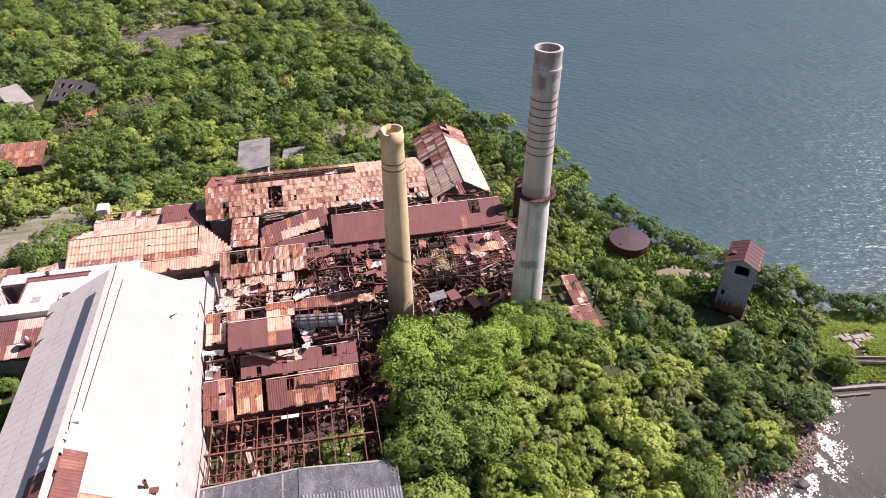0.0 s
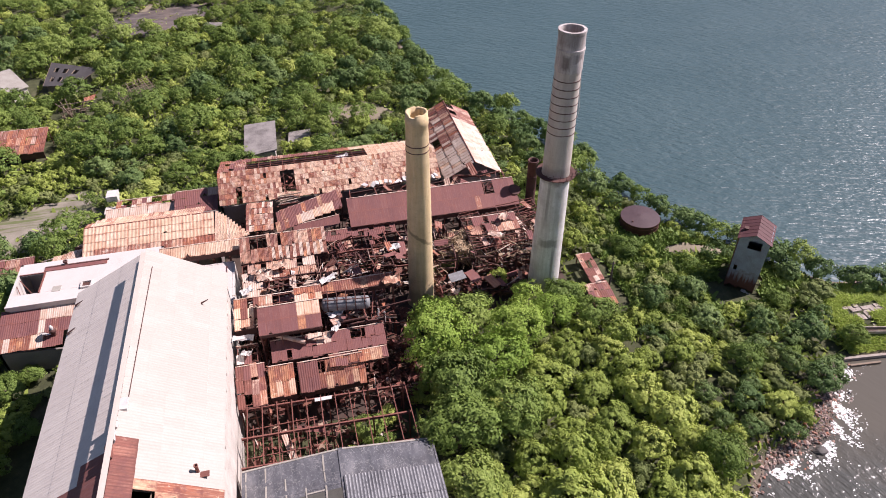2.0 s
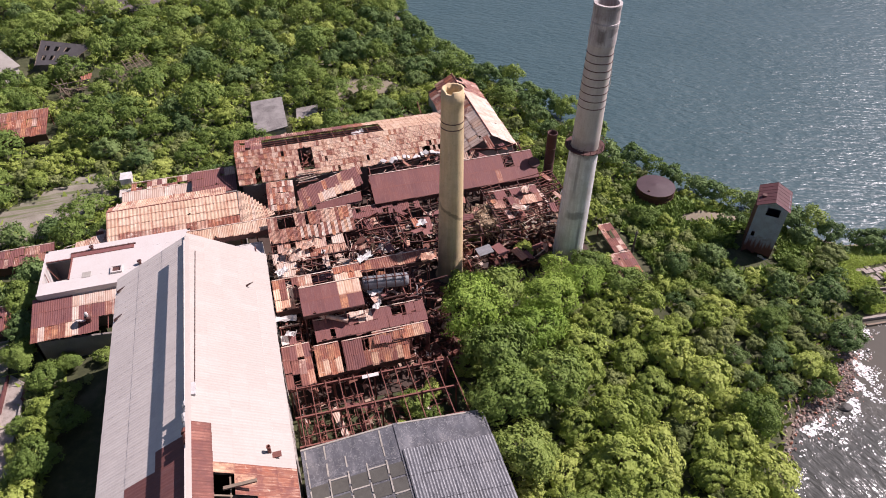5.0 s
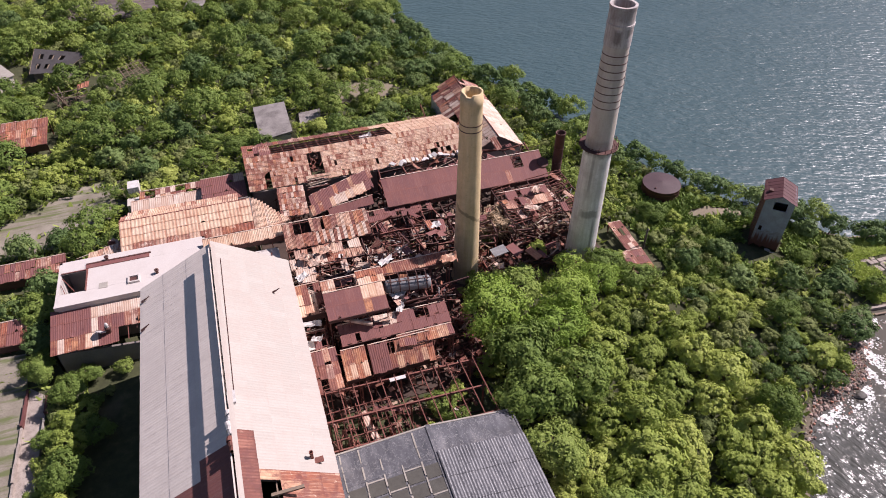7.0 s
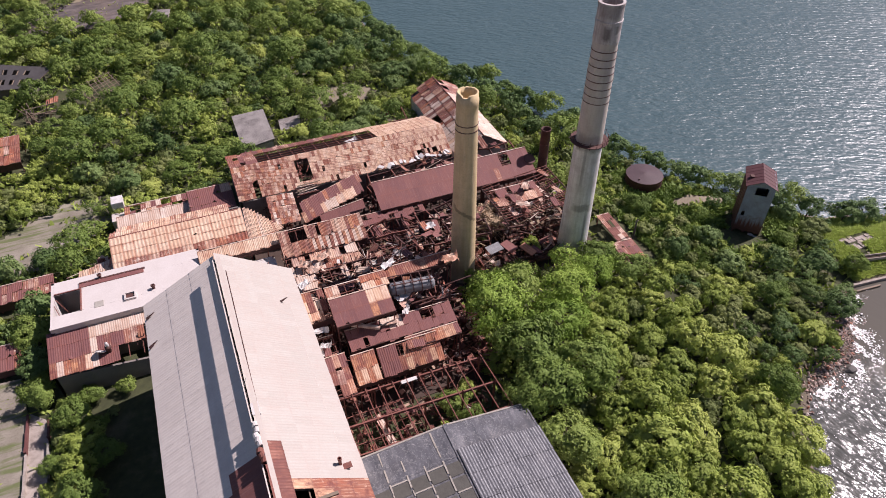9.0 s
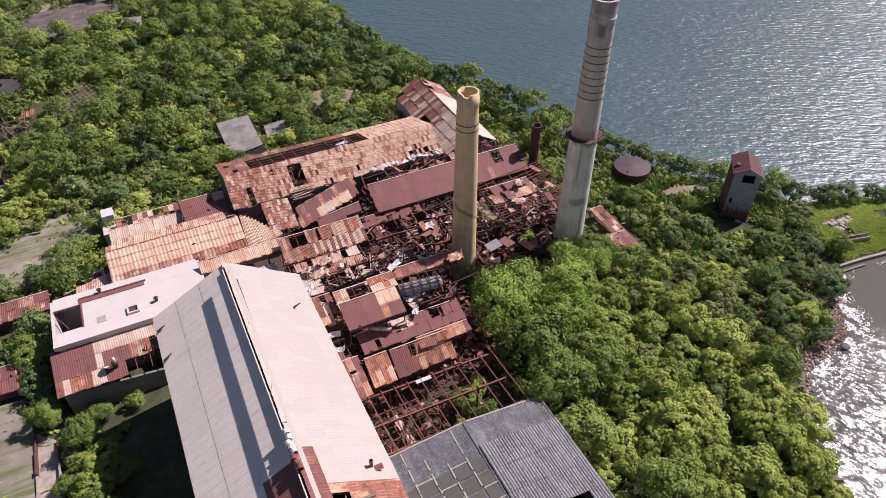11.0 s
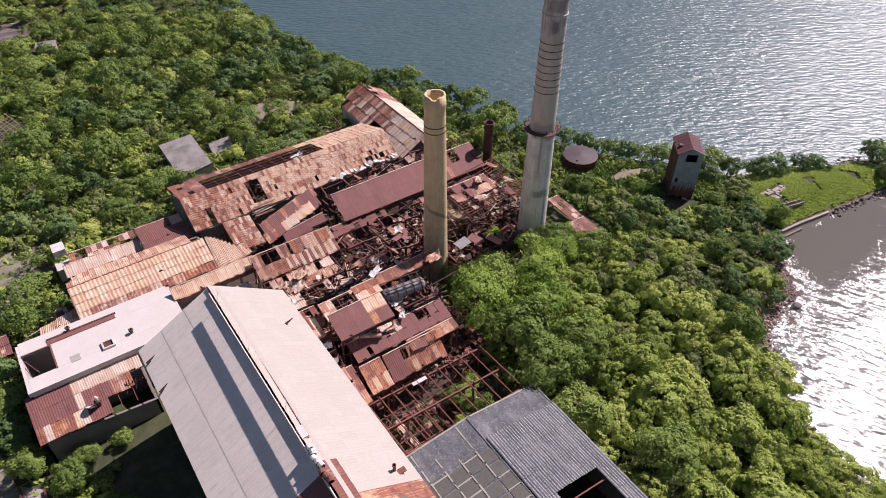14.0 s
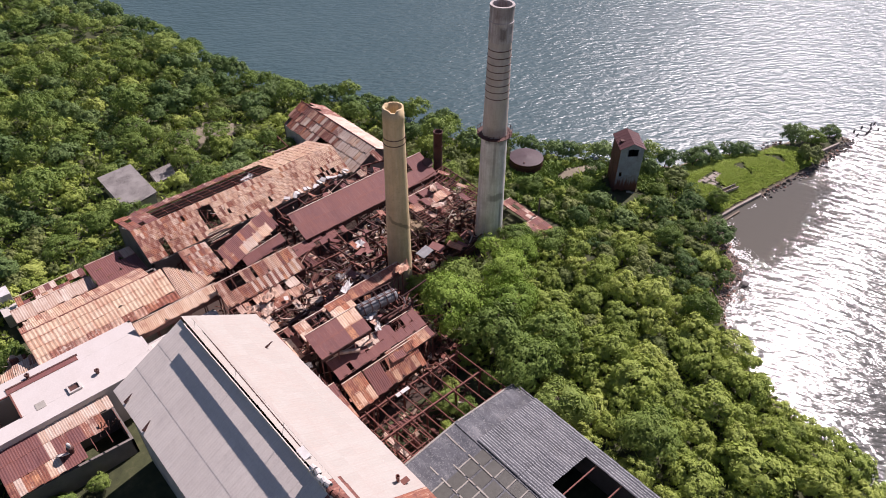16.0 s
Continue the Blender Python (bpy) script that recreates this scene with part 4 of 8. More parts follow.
small_roof("maroon_monitor_shed", "maroon monitor roof with an orange rusted end", -22.3, -14.8, -12.5, 11.7, -9.0, 13.0, M_MAROON, None, 36, 0.6, sw=0.9, sl=1.8, pick=lambda s, t, r: (M_ORANGE if t < 0.5 else M_TAN) if s > 0.62 and r.random() < 0.8 else M_MAROON, worn=0.04, rib=0.06, jit=0.4)
small_roof("orange_monitor_bay", "orange rusted bay roof with pale edges above the machine deck", -17.7, -14.3, -8.9, 12.9, -6.6, 13.2, M_ORANGE, None, 54, 0.6, sw=0.85, sl=1.2, worn=0.5, pick=lambda s, t, r: r.choice((M_ORANGE, M_TAN, M_TAN, M_PEACH)))
small_roof("broken_skylight_shed", "roof bay with an open frame of bare glazing bars", -22.2, -17.0, -9.0, 11.9, -6.2, 12.4, M_PEACH, gap(0.25, 0.8, 0.12, 0.9), 37, 0.6, sw=0.8, sl=1.4)
small_roof("rust_gutter_shed", "narrow rust-orange roof strip running towards a chimney", -15.4, -4.9, -7.2, 12.1, -5.6, 12.5, M_ORANGE, some(0.04), 38, 0.7, sw=0.9, sl=1.6)
small_roof("collapsed_sheet_shed", "sagging roof strewn with loose rusted sheets", -25.0, -14.6, 2.9, 7.1, 6.4, 7.9, M_RUST, some(0.1), 39, 1.6, sl=1.8, pick=lambda s, t, r: r.choice((M_RUST, M_PEACH, M_PALE, M_ORANGE, M_PEACH)), worn=0.8)
small_roof("striped_rust_shed", "rusted roof striped with pale unpainted sheets", -25.0, -12.6, 6.4, 8.1, 10.0, 10.0, M_PEACH, gap(0.1, 0.33, 0.45, 0.9, 0.02), 40, 1.2, sl=1.9, sw=0.5, rib=0.8, pick=lambda s, t, r: (M_PALE if int(s * 25) % 2 else M_ORANGE) if (t < 0.5 and s > 0.3) else r.choice((M_ORANGE, M_RUST, M_PEACH)))
small_roof("plank_lean_to", "tan corrugated lean-to roof beside the hall", -36.2, -24.3, 9.4, 8.5, 11.0, 9.3, M_TAN, None, 41, 0.9, sw=0.7, sl=1.7, worn=0.1)
small_roof("side_bay_shed", "torn patchwork of rusted sheets over a side bay", -25.4, -22.2, -9.6, 10.4, -4.8, 11.2, M_PEACH, some(0.1), 42, 1.0, sl=1.6, pick=lambda s, t, r: r.choice((M_TAN, M_ORANGE, M_RIDGERUST, M_PEACH)))
small_roof("side_bay_shed", "torn patchwork of rusted sheets over a side bay", -25.4, -22.8, -14.0, 9.0, -11.6, 9.6, M_PALE, some(0.35), 43, 1.0, sl=1.3, pick=lambda s, t, r: r.choice((M_BRIGHTWHITE, M_PALE, M_MAROON)))
small_roof("pale_gantry_shed", "pale broken gantry roof beside the hall end", -24.6, -17.5, -2.2, 8.8, 0.8, 9.0, M_PALE, gap(0.35, 0.9, 0.1, 0.8, 0.1), 44, 0.8, sl=1.5)
small_roof("maroon_long_shed", "long maroon corrugated roof in sound condition", -8.4, 19.1, 12.6, 7.4, 17.2, 9.6, M_MAROON, gap(0.82, 0.88, 0.55, 0.95, 0.0), 45, 0.9, sl=2.4, sw=0.9, worn=0.03, rib=0.06, jit=0.25, pick=lambda s, t, r: M_RUST if s > 0.58 and r.random() < 0.12 else M_MAROON)
small_roof("maroon_strip_shed", "ragged maroon strip of roofing over wreckage", -15.0, -1.6, 11.0, 6.5, 13.0, 6.9, M_MAROON, some(0.15), 48, 0.4, sl=1.2, worn=0.8)
small_roof("wreck_cover_shed", "remnant of rusted roofing among bent steelwork", 9.5, 17.5, 7.2, 6.6, 10.8, 7.2, M_RUST, some(0.5), 49, 0.3, sl=1.5, worn=0.9, pick=lambda s, t, r: r.choice((M_RUST, M_PEACH, M_MAROON)))


# roofs that have slid and lie askew in the valley between the long roofs
def slid_roof(name, label, o, u, v, mat, seed, pick=None, sw=0.7, sl=1.6, worn=0.3, rib=0.55, hole=None):
    t = thing(name, None, label, "shed")
    o, u, v = Vector(o), Vector(u), Vector(v)
    base = piece("roof_slope", mesh_of("roof_base", [o + v * 0.5 + Vector((0, 0, -0.3)), o + v * 0.5 + Vector((0.01, 0, -0.3)), o + v * 0.5 + Vector((0, 0.01, -0.3))], [(0, 1, 2)], mat), t)
    roof_sheets(base, o, u, v, mat, sw, sl, hole, 1.2, seed, pick, worn, rib)
    n = max(2, round(u.length / 2.4))
    for k in range(n + 1):
        p = o + u * (0.03 + 0.94 * k / n) + Vector((0, 0, -0.12))
        member("rafter", ibeam_mesh(M_DARKSTEEL), t, p, p + v, 0.1, 0.16)
        for q in (p + v * 0.08, p + v * 0.92):
            member("post", ibeam_mesh(M_DARKSTEEL), t, (q.x, q.y, 1.5), q, 0.16, 0.16)
    # Pale strip on the upper edge; the dark lower one imitates shade below.
    for f in (0.0, 1.0):
        member("edge_strip", box_mesh("bar", M_PALE if f else M_DARKSTEEL, 0), t, o + v * f + Vector((0, 0, 0.06)), o + u + v * f + Vector((0, 0, 0.06)), 0.12, 0.06)
    return t


slid_roof("slid_valley_roof", "rust-red roof that has slid askew into a valley", (-19.8, 16.6, 5.5), (10.8, 3.4, 0.9), (0.5, 3.7, 1.25), M_RUST, 46, lambda s, t, r: (M_TAN if r.random() < 0.7 else M_PALE) if (t < 0.34 and 0.3 < s < 0.85) else r.choice((M_MAROON, M_ORANGE, M_RUST, M_MAROON)), worn=0.3)
slid_roof("pink_sheet_roof", "fan of pinkish sheets with pale seams in a roof valley", (-24.6, 17.2, 5.9), (4.3, -0.6, 0.1), (0.2, 6.7, 0.8), M_PEACH, 47, lambda s, t, r: M_PALE if r.random() < 0.18 else r.choice((M_ORANGE, M_RUST, M_PEACH)), 0.42, 1.4, 0.2, 0.9)
slid_roof("fallen_maroon_roof", "fallen wedge of maroon roofing in shadow", (-17.2, 16.0, 4.9), (7.4, 0.7, 0.5), (0.2, 1.5, 0.75), M_MAROON, 52, None, 0.7, 1.6, 0.1, 0.1)

slid_roof("collapsed_tan_roof", "collapsed end of a tan roof with crumpled overlapping sheets", (-55.6, 13.3, 5.6), (8.0, 0.4, 1.5), (1.4, 3.0, 0.5), M_TAN, 53, lambda s, t, r: r.choice((M_TAN, M_TAN, M_PEACH, M_PALE)), 0.75, 1.7, 0.9, 0.9, lambda s, t, r: t > 0.5 and s < 0.25)


# long gabled roof at the back
def build_long_house():
    t = thing("long_mill_house", None, "long mill house with a patchwork of rusted and peach sheets", "mill house")
    x0, x1 = -28.5, 8.6
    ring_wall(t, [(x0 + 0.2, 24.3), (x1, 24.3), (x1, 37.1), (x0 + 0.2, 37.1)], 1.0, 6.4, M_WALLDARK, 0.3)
    v = [(x0 + 0.2, 24.3, 6.3), (x0 + 0.2, 37.1, 6.3), (x0 + 0.2, 29.4, 9.5), (x0 + 0.5, 24.3, 6.3), (x0 + 0.5, 37.1, 6.3), (x0 + 0.5, 29.4, 9.5)]
    piece("gable", mesh_of("gable", v, [(0, 2, 1), (3, 4, 5), (0, 3, 5, 2), (1, 2, 5, 4), (0, 1, 4, 3)], M_WALLDARK), t)
    a = piece("roof_slope", mesh_of("roof_base", [(x0, 29, 6), (x0 + 0.01, 29, 6), (x0, 29.01, 6)], [(0, 1, 2)], M_PEACH), t)

    def fh(s, tt, r):
        x = x0 + s * (x1 - x0)
        return (-18.4 < x < -16.2 and 0.1 < tt < 0.8) or (-25.8 < x < -25.0 and tt < 0.5) or (2.5 < x < 6.5 and 0.1 < tt < 0.4 and r.random() < 0.7) or r.random() < 0.015

    def fp(s, tt, r):
        x = x0 + s * (x1 - x0)
        q = r.random()
        light = (int(s * 80) + int(tt * 6)) % 2 == (q > 0.85)
        if x < -19:
            return M_PEACH if light else M_ORANGE
        return M_TAN if light else (M_PEACH if q < 0.7 else M_ORANGE)
    roof_sheets(a, (x0, 24.0, 6.9), (x1 - x0, 0, 0), (0, 5.5, 2.95), M_PEACH, 0.464, 1.05, fh, 0.4, 51, fp, 0.08, 0.8)
    b = piece("roof_slope", mesh_of("roof_base", [(x0, 30, 6), (x0 + 0.01, 30, 6), (x0, 30.01, 6)], [(0, 1, 2)], M_PEACH), t)

    def bh(s, tt, r):
        x = x1 + s * (x0 - x1)
        return (-24.0 < x < -3.0 and tt > 0.3) or r.random() < 0.04
    roof_sheets(b, (x1, 37.4, 7.2), (x0 - x1, 0, 0), (0, -7.9, 2.6), M_PEACH, 0.9, 2.0, bh, 1.2, 52, lambda s, tt, r: M_TAN if s < 0.4 else r.choice((M_ORANGE, M_RUST, M_MAROON)), 0.4)
    for k in range(19):
        x = x0 + 0.6 + k * 2.03
        member("rafter", ibeam_mesh(M_STEEL), t, (x, 24.2, 6.8), (x, 29.5, 9.7), 0.1, 0.16)
        member("rafter", ibeam_mesh(M_STEEL), t, (x, 37.2, 7.1), (x, 29.5, 9.7), 0.1, 0.16)
    for k in range(5):
        y, z = 30.8 + k * 1.5, 9.3 - k * 0.5
        member("purlin", box_mesh("bar", M_STEEL, 0), t, (x0, y, z), (x1, y, z), 0.08, 0.12)
    member("ridge_beam", ibeam_mesh(M_STEEL), t, (x0, 29.5, 9.75), (x1, 29.5, 9.75), 0.16, 0.2)
    block("floor_slab", M_FLOOR, t, (x0 + 0.7, 24.8, 1.2), (x1 - 0.5, 36.7, 1.5))


build_long_house()


def build_shore_house():
    t = thing("gabled_store_house", None, "gabled store house with rusty and bleached roof sheets near the shore", "store house")
    x0, x1, xm, y0, y1, ze, zr = 9.6, 19.8, 14.8, 24.4, 48.5, 6.0, 8.9
    ring_wall(t, [(x0 + 0.3, y0 + 0.3), (x1 - 0.3, y0 + 0.3), (x1 - 0.3, y1 - 0.3), (x0 + 0.3, y1 - 0.3)], 0.9, 5.8, M_WALL, 0.35)
    for y in (y0 + 0.3, y1 - 0.6):
        v = [(x0 + 0.3, y, 5.75), (x1 - 0.3, y, 5.75), (xm, y, zr - 0.2), (x0 + 0.3, y + 0.3, 5.75), (x1 - 0.3, y + 0.3, 5.75), (xm, y + 0.3, zr - 0.2)]
        piece("gable", mesh_of("gable", v, [(0, 1, 2), (5, 4, 3), (0, 2, 5, 3), (1, 4, 5, 2), (0, 3, 4, 1)], M_WALLDARK), t)
    l = piece("roof_slope", mesh_of("roof_base", [(xm, y0, 6), (xm + 0.01, y0, 6), (xm, y0 + 0.01, 6)], [(0, 1, 2)], M_PALE), t)

    def lp(s, tt, r):
        q = r.random()
        if s < 0.36:
            return M_PALE if q < 0.85 else M_TAN
        return r.choice((M_RUST, M_RUST, M_PEACH, M_ORANGE, M_PALE))

    def lh(s, tt, r):
        return (0.44 < s < 0.52 and tt < 0.3) or (s > 0.85 and tt < 0.5 and r.random() < 0.5)
    # slope facing the west: the eave runs from far to near
    roof_sheets(l, (x0, y1, ze), (0, y0 - y1, 0), (xm - x0, 0, zr - ze), M_PALE, 0.85, 2.0, lambda s, tt, r: lh(1 - s, tt, r), 1.0, 61, lambda s, tt, r: lp(1 - s, tt, r), 0.2)
    q = piece("roof_slope", mesh_of("roof_base", [(xm, y0, 6), (xm + 0.01, y0, 6), (xm, y0 + 0.01, 6)], [(0, 1, 2)], M_PALE), t)
    roof_sheets(q, (x1, y0, ze), (0, y1 - y0, 0), (xm - x1, 0, zr - ze), M_PALE, 0.85, 2.0, lambda s, tt, r: s > 0.8 and tt > 0.6 and r.random() < 0.6, 0.8, 62, lambda s, tt, r: M_PALE if s < 0.7 else M_RUST, 0.15)
    for k in range(12):
        y = y0 + 0.6 + k * 2.08
        member("rafter", ibeam_mesh(M_STEEL), t, (x0 + 0.2, y, ze - 0.05), (xm, y, zr - 0.1), 0.1, 0.16)
        member("rafter", ibeam_mesh(M_STEEL), t, (x1 - 0.2, y, ze - 0.05), (xm, y, zr - 0.1), 0.1, 0.16)
    member("ridge_roll", pipe_mesh(M_STEEL), t, (xm, y0, zr + 0.12), (xm, y1, zr + 0.12), 0.22, 0.22)
    block("floor_slab", M_FLOOR, t, (x0 + 0.7, y0 + 0.7, 1.0), (x1 - 0.7, y1 - 0.7, 1.4))


build_shore_house()


def build_tan_house():
    t = thing("tan_roofed_house", None, "long house under a tan corrugated hipped roof", "mill house")
    x0, x1 = -47.5, -30.4
    yf, yr, yb, zf, zr, zb = 13.2, 18.5, 22.7, 7.8, 9.6, 8.0
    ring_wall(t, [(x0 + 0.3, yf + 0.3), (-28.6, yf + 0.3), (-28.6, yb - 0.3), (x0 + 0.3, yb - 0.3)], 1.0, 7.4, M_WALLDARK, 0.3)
    a = piece("roof_slope", mesh_of("roof_base", [(x0, 18, 7), (x0 + 0.01, 18, 7), (x0, 18.01, 7)], [(0, 1, 2)], M_TAN), t)
    roof_sheets(a, (x0, yf, zf), (x1 + 1.6 - x0, 0, 0), (0, yr - yf, zr - zf), M_TAN, 1.5, 1.45, None, 0.7, 71, lambda s, tt, r: r.choice((M_PEACH, M_ORANGE, M_RUST)) if tt < 0.25 else M_TAN, 0.1, 1.0)
    b = piece("roof_slope", mesh_of("roof_base", [(x0, 20, 7), (x0 + 0.01, 20, 7), (x0, 20.01, 7)], [(0, 1, 2)], M_TAN), t)
    roof_sheets(b, (x1, yb, zb), (x0 - x1, 0, 0), (0, yr - yb, zr - zb), M_TAN, 0.78, 2.2, some(0.04), 1.0, 72, lambda s, tt, r: M_PEACH if r.random() < 0.5 else M_TAN, 0.3)
    # narrowing sheets of the hipped end
    nh = 11
    for k in range(nh):
        def edge(f):
            top = Vector((x1 + 1.0 + 5.6 * f, yr - 0.2 - 4.9 * f ** 1.35, zr - 1.15 * f))
            bot = Vector((x1 + 1.6 + 5.2 * f, yf - 0.1 - 0.5 * math.sin(f * 2.6), zf + 0.55 * f))
            return top, bot
        (a0, b0), (a1, b1) = edge(k / nh), edge((k + 1) / nh)
        up = (b1 - b0).cross(a0 - b0).normalized()
        piece("hip_sheet", sheet_mesh(M_TAN if k % 4 else M_PEACH, 0), t, frame_matrix(b0 + up * (0.05 + 0.012 * k), b1 - b0, (a0 + a1) * 0.5 - (b0 + b1) * 0.5, up))
    member("ridge_roll", pipe_mesh(M_STEEL), t, (x0, yr, zr + 0.1), (x1 + 1.2, yr, zr + 0.1), 0.24, 0.2)
    block("verge_board", M_PALE, t, (x0 - 0.16, yf, 7.2), (x0, yf + 0.2, 7.9))
    # crumpled sheets at the open end
    rnd = random.Random(8)
    for k in range(16):
        p = Vector((x0 - rnd.uniform(0.2, 3.0), rnd.uniform(14.0, 19.5), rnd.uniform(4.5, 7.4)))
        m = Matrix.Translation(p) @ Euler((rnd.uniform(-0.9, 0.9), rnd.uniform(-0.9, 0.9), rnd.uniform(0, 6.2))).to_matrix().to_4x4() @ Matrix.Diagonal((0.8, 1.9, 1, 1))
        piece("crumpled_sheet", sheet_mesh(rnd.choice((M_TAN, M_RUST, M_PALE, M_PEACH)), 3), t, m)
    for k in range(6):
        member("post", ibeam_mesh(M_STEEL), t, (x0 - 1.0 - 0.4 * (k % 3), 13.8 + k, 1.0), (x0 - 1.0 - 0.4 * (k % 3), 13.8 + k, 6.0), 0.16, 0.16)


build_tan_house()


def build_annex():
    t = thing("flat_roofed_annex", None, "flat white-roofed annex with a square opening into darkness", "annex")
    x0, x1, y0, y1, z = -55.4, -36.0, 3.9, 13.1, 8.45
    ring_wall(t, [(x0, y0), (x1, y0), (x1, y1), (x0, y1)], 1.0, z - 0.02, M_ROOFWHITE, 0.35)
    th = 0.25
    for lo, hi in (((x0 + 0.36, y0 + 0.36), (x1 - 0.36, 6.3)), ((x0 + 0.36, 10.6), (x1 - 0.36, y1 - 0.36)), ((-51.6, 6.31), (x1 - 0.36, 10.59))):
        block("roof_slab", M_ROOFWHITE, t, (*lo, z - th), (*hi, z))
    block("opening_rim", M_STEEL, t, (-51.78, 6.2, z), (-51.6, 10.6, z + 0.14), "rusted steel trimmer")
    block("opening_rim", M_STEEL, t, (-55.0, 10.45, z), (-51.6, 10.6, z + 0.14), "rusted steel trimmer")
    block("roof_step", M_MAROON, t, (-51.9, 10.75, z), (-43.6, 11.5, z + 0.1), "maroon flashing strip beside a dark slot")
    # Solid dark strip laid on the roof in place of a shaded gap.
    block("slot", M_DARKSTEEL, t, (-51.9, 11.52, z), (-43.4, 11.75, z + 0.16))
    for x, y, w in ((-49.5, 6.6, 0.55),):
        block("closed_hatch", M_CONC, t, (x - w, y - w, z), (x + w, y + w, z + 0.05), "grey patch in the roof")
    for x, y in ((-45.6, 6.5),):
        for lo, hi in (((-0.75, -0.7), (0.75, -0.5)), ((-0.75, 0.5), (0.75, 0.7)), ((-0.75, -0.49), (-0.55, 0.49)), ((0.55, -0.49), (0.75, 0.49))):
            block("hatch_curb", M_ROOFWHITE, t, (x + lo[0], y + lo[1], z), (x + hi[0], y + hi[1], z + 0.3))
        # Solid dark plate inside the curb imitates the darkness of an opening.
        block("hatch_cover", M_DARKSTEEL, t, (x - 0.54, y - 0.49, z), (x + 0.54, y + 0.49, z + 0.08), "dark plate that imitates the shade of an open hatch")
    for x, y in ((-42.6, 6.9), (-49.2, 11.9)):
        piece("vent_pot", lathe("vent_pot", [(0.2, 0), (0.2, 0.4), (0.3, 0.45), (0.3, 0.62), (0.2, 0.66), (0.15, 0.66), (0.15, 0.25)], M_DARKSTEEL, 16), t, pose(x, y, z), "stubby dark vent")
    # parapet kerb on the near edge and inner dark floor
    block("parapet", M_ROOFWHITE, t, (x0, y0 - 0.1, z - 0.5), (x1, y0 + 0.3, z + 0.12))
    block("floor_slab", M_FLOOR, t, (x0 + 0.5, y0 + 0.5, 1.2), (x1 - 0.5, y1 - 0.5, 1.5))
    member("hanging_bar", box_mesh("bar", M_STEEL, 0), t, (-55.0, 8.4, 8.4), (-54.6, 7.2, 6.4), 0.09)
    member("hanging_bar", box_mesh("bar", M_STEEL, 0), t, (-54.9, 9.6, 8.4), (-54.0, 9.2, 6.0), 0.09)


build_annex()


def build_low_white_roof():
    t = thing("low_flat_roofed_store", None, "low store with a flat whitewashed roof behind the hall", "store")
    ring_wall(t, [(-35.9, -3.2), (-26.1, -3.2), (-26.1, 9.1), (-35.9, 9.1)], 1.0, 6.9, M_ROOFWHITE, 0.3)
    block("roof_slab", M_ROOFWHITE, t, (-35.58, -2.88, 6.7), (-26.42, 8.78, 6.88))
    block("roof_patch", M_CONC, t, (-30.2, 2.2, 6.88), (-28.9, 3.6, 6.93), "grey patch in the roof")
    member("roof_pipe", pipe_mesh(M_STEEL), t, (-27.0, -1.0, 6.98), (-27.2, 8.0, 6.98), 0.12)


build_low_white_roof()


def build_rust_lean_to():
    t = thing("rusted_lean_to", None, "rusted lean-to with maroon and bleached sheets over a concrete wall", "lean-to")
    # Dark wall tone carries the shade on this wall.
    ring_wall(t, [(-55.8, -1.7), (-43.0, -1.7), (-43.0, 3.6), (-55.8, 3.6)], 1.0, [5.6, 4.4, 5.6, 5.6], M_WALLDARK, 0.3)
    a = piece("roof_slope", mesh_of("roof_base", [(-56, 0, 5.7), (-55.99, 0, 5.7), (-56, 0.01, 5.7)], [(0, 1, 2)], M_RUST), t)

    def hole(s, tt, r):
        return s > 0.52 and tt < (s - 0.52) * 1.3
    roof_sheets(a, (-56.1, -2.1, 6.0), (13.0, 0, 0), (0, 6.3, 1.6), M_RUST, 0.8, 2.1, hole, 0.8, 81, lambda s, tt, r: r.choice((M_ORANGE, M_ORANGE, M_PALE, M_TAN)) if (tt < 0.45 and s < 0.38 and (tt < 0.25 or r.random() < 0.6)) else (M_PALE if (tt > 0.66 and s > 0.42) or 0.38 < s < 0.43 else (M_MAROON if s < 0.36 or r.random() < 0.35 else (M_RUST if r.random() < 0.7 else M_ORANGE))), 0.15, 0.5)
    for k in range(8):
        x = -55.6 + k * 1.75
        member("rafter", ibeam_mesh(M_STEEL), t, (x, -1.9, 5.95), (x, 4.0, 7.45), 0.1, 0.16)
    d = thing("satellite_dish", pose(-50.2, -1.0, 6.3, -38, 0, -30), "white satellite dish on a dark mount on the roof", "dish")
    piece("reflector", lathe("reflector", [(0.02, 0.0), (0.35, 0.05), (0.7, 0.2), (0.72, 0.22), (0.35, 0.08), (0.02, 0.03)], M_DEBRISWHITE, 24), d, pose(0, 0, 0.6))
    member("mount", pipe_mesh(M_DARKSTEEL), d, (0, 0, -0.3), (0, 0, 0.62), 0.12)
    v = thing("roof_ventilator", pose(-49.1, -0.5, 6.3), "dark broken roof ventilator with a white hood", "ventilator")
    piece("cowl", lathe("cowl", [(0.3, 0), (0.3, 0.7), (0.42, 0.8), (0.38, 1.1), (0.15, 1.2), (0.02, 1.21)], M_DARKSTEEL, 18), v)
    piece("hood", lathe("hood", [(0.2, 1.1), (0.24, 1.5), (0.14, 1.8), (0.02, 1.82)], M_DEBRISWHITE, 14), v, None, "white bent hood")
    for k in range(7):
        x = -45.8 + 0.35 * k
        member("bent_bar", box_mesh("bar", M_DARKSTEEL, 0), v, (x + 49.1, 0.2 + 0.3 * (k % 3), -0.3), (x + 49.5, 1.2 - 0.2 * k, 0.8 + 0.3 * (k % 2)), 0.1)


build_rust_lean_to()


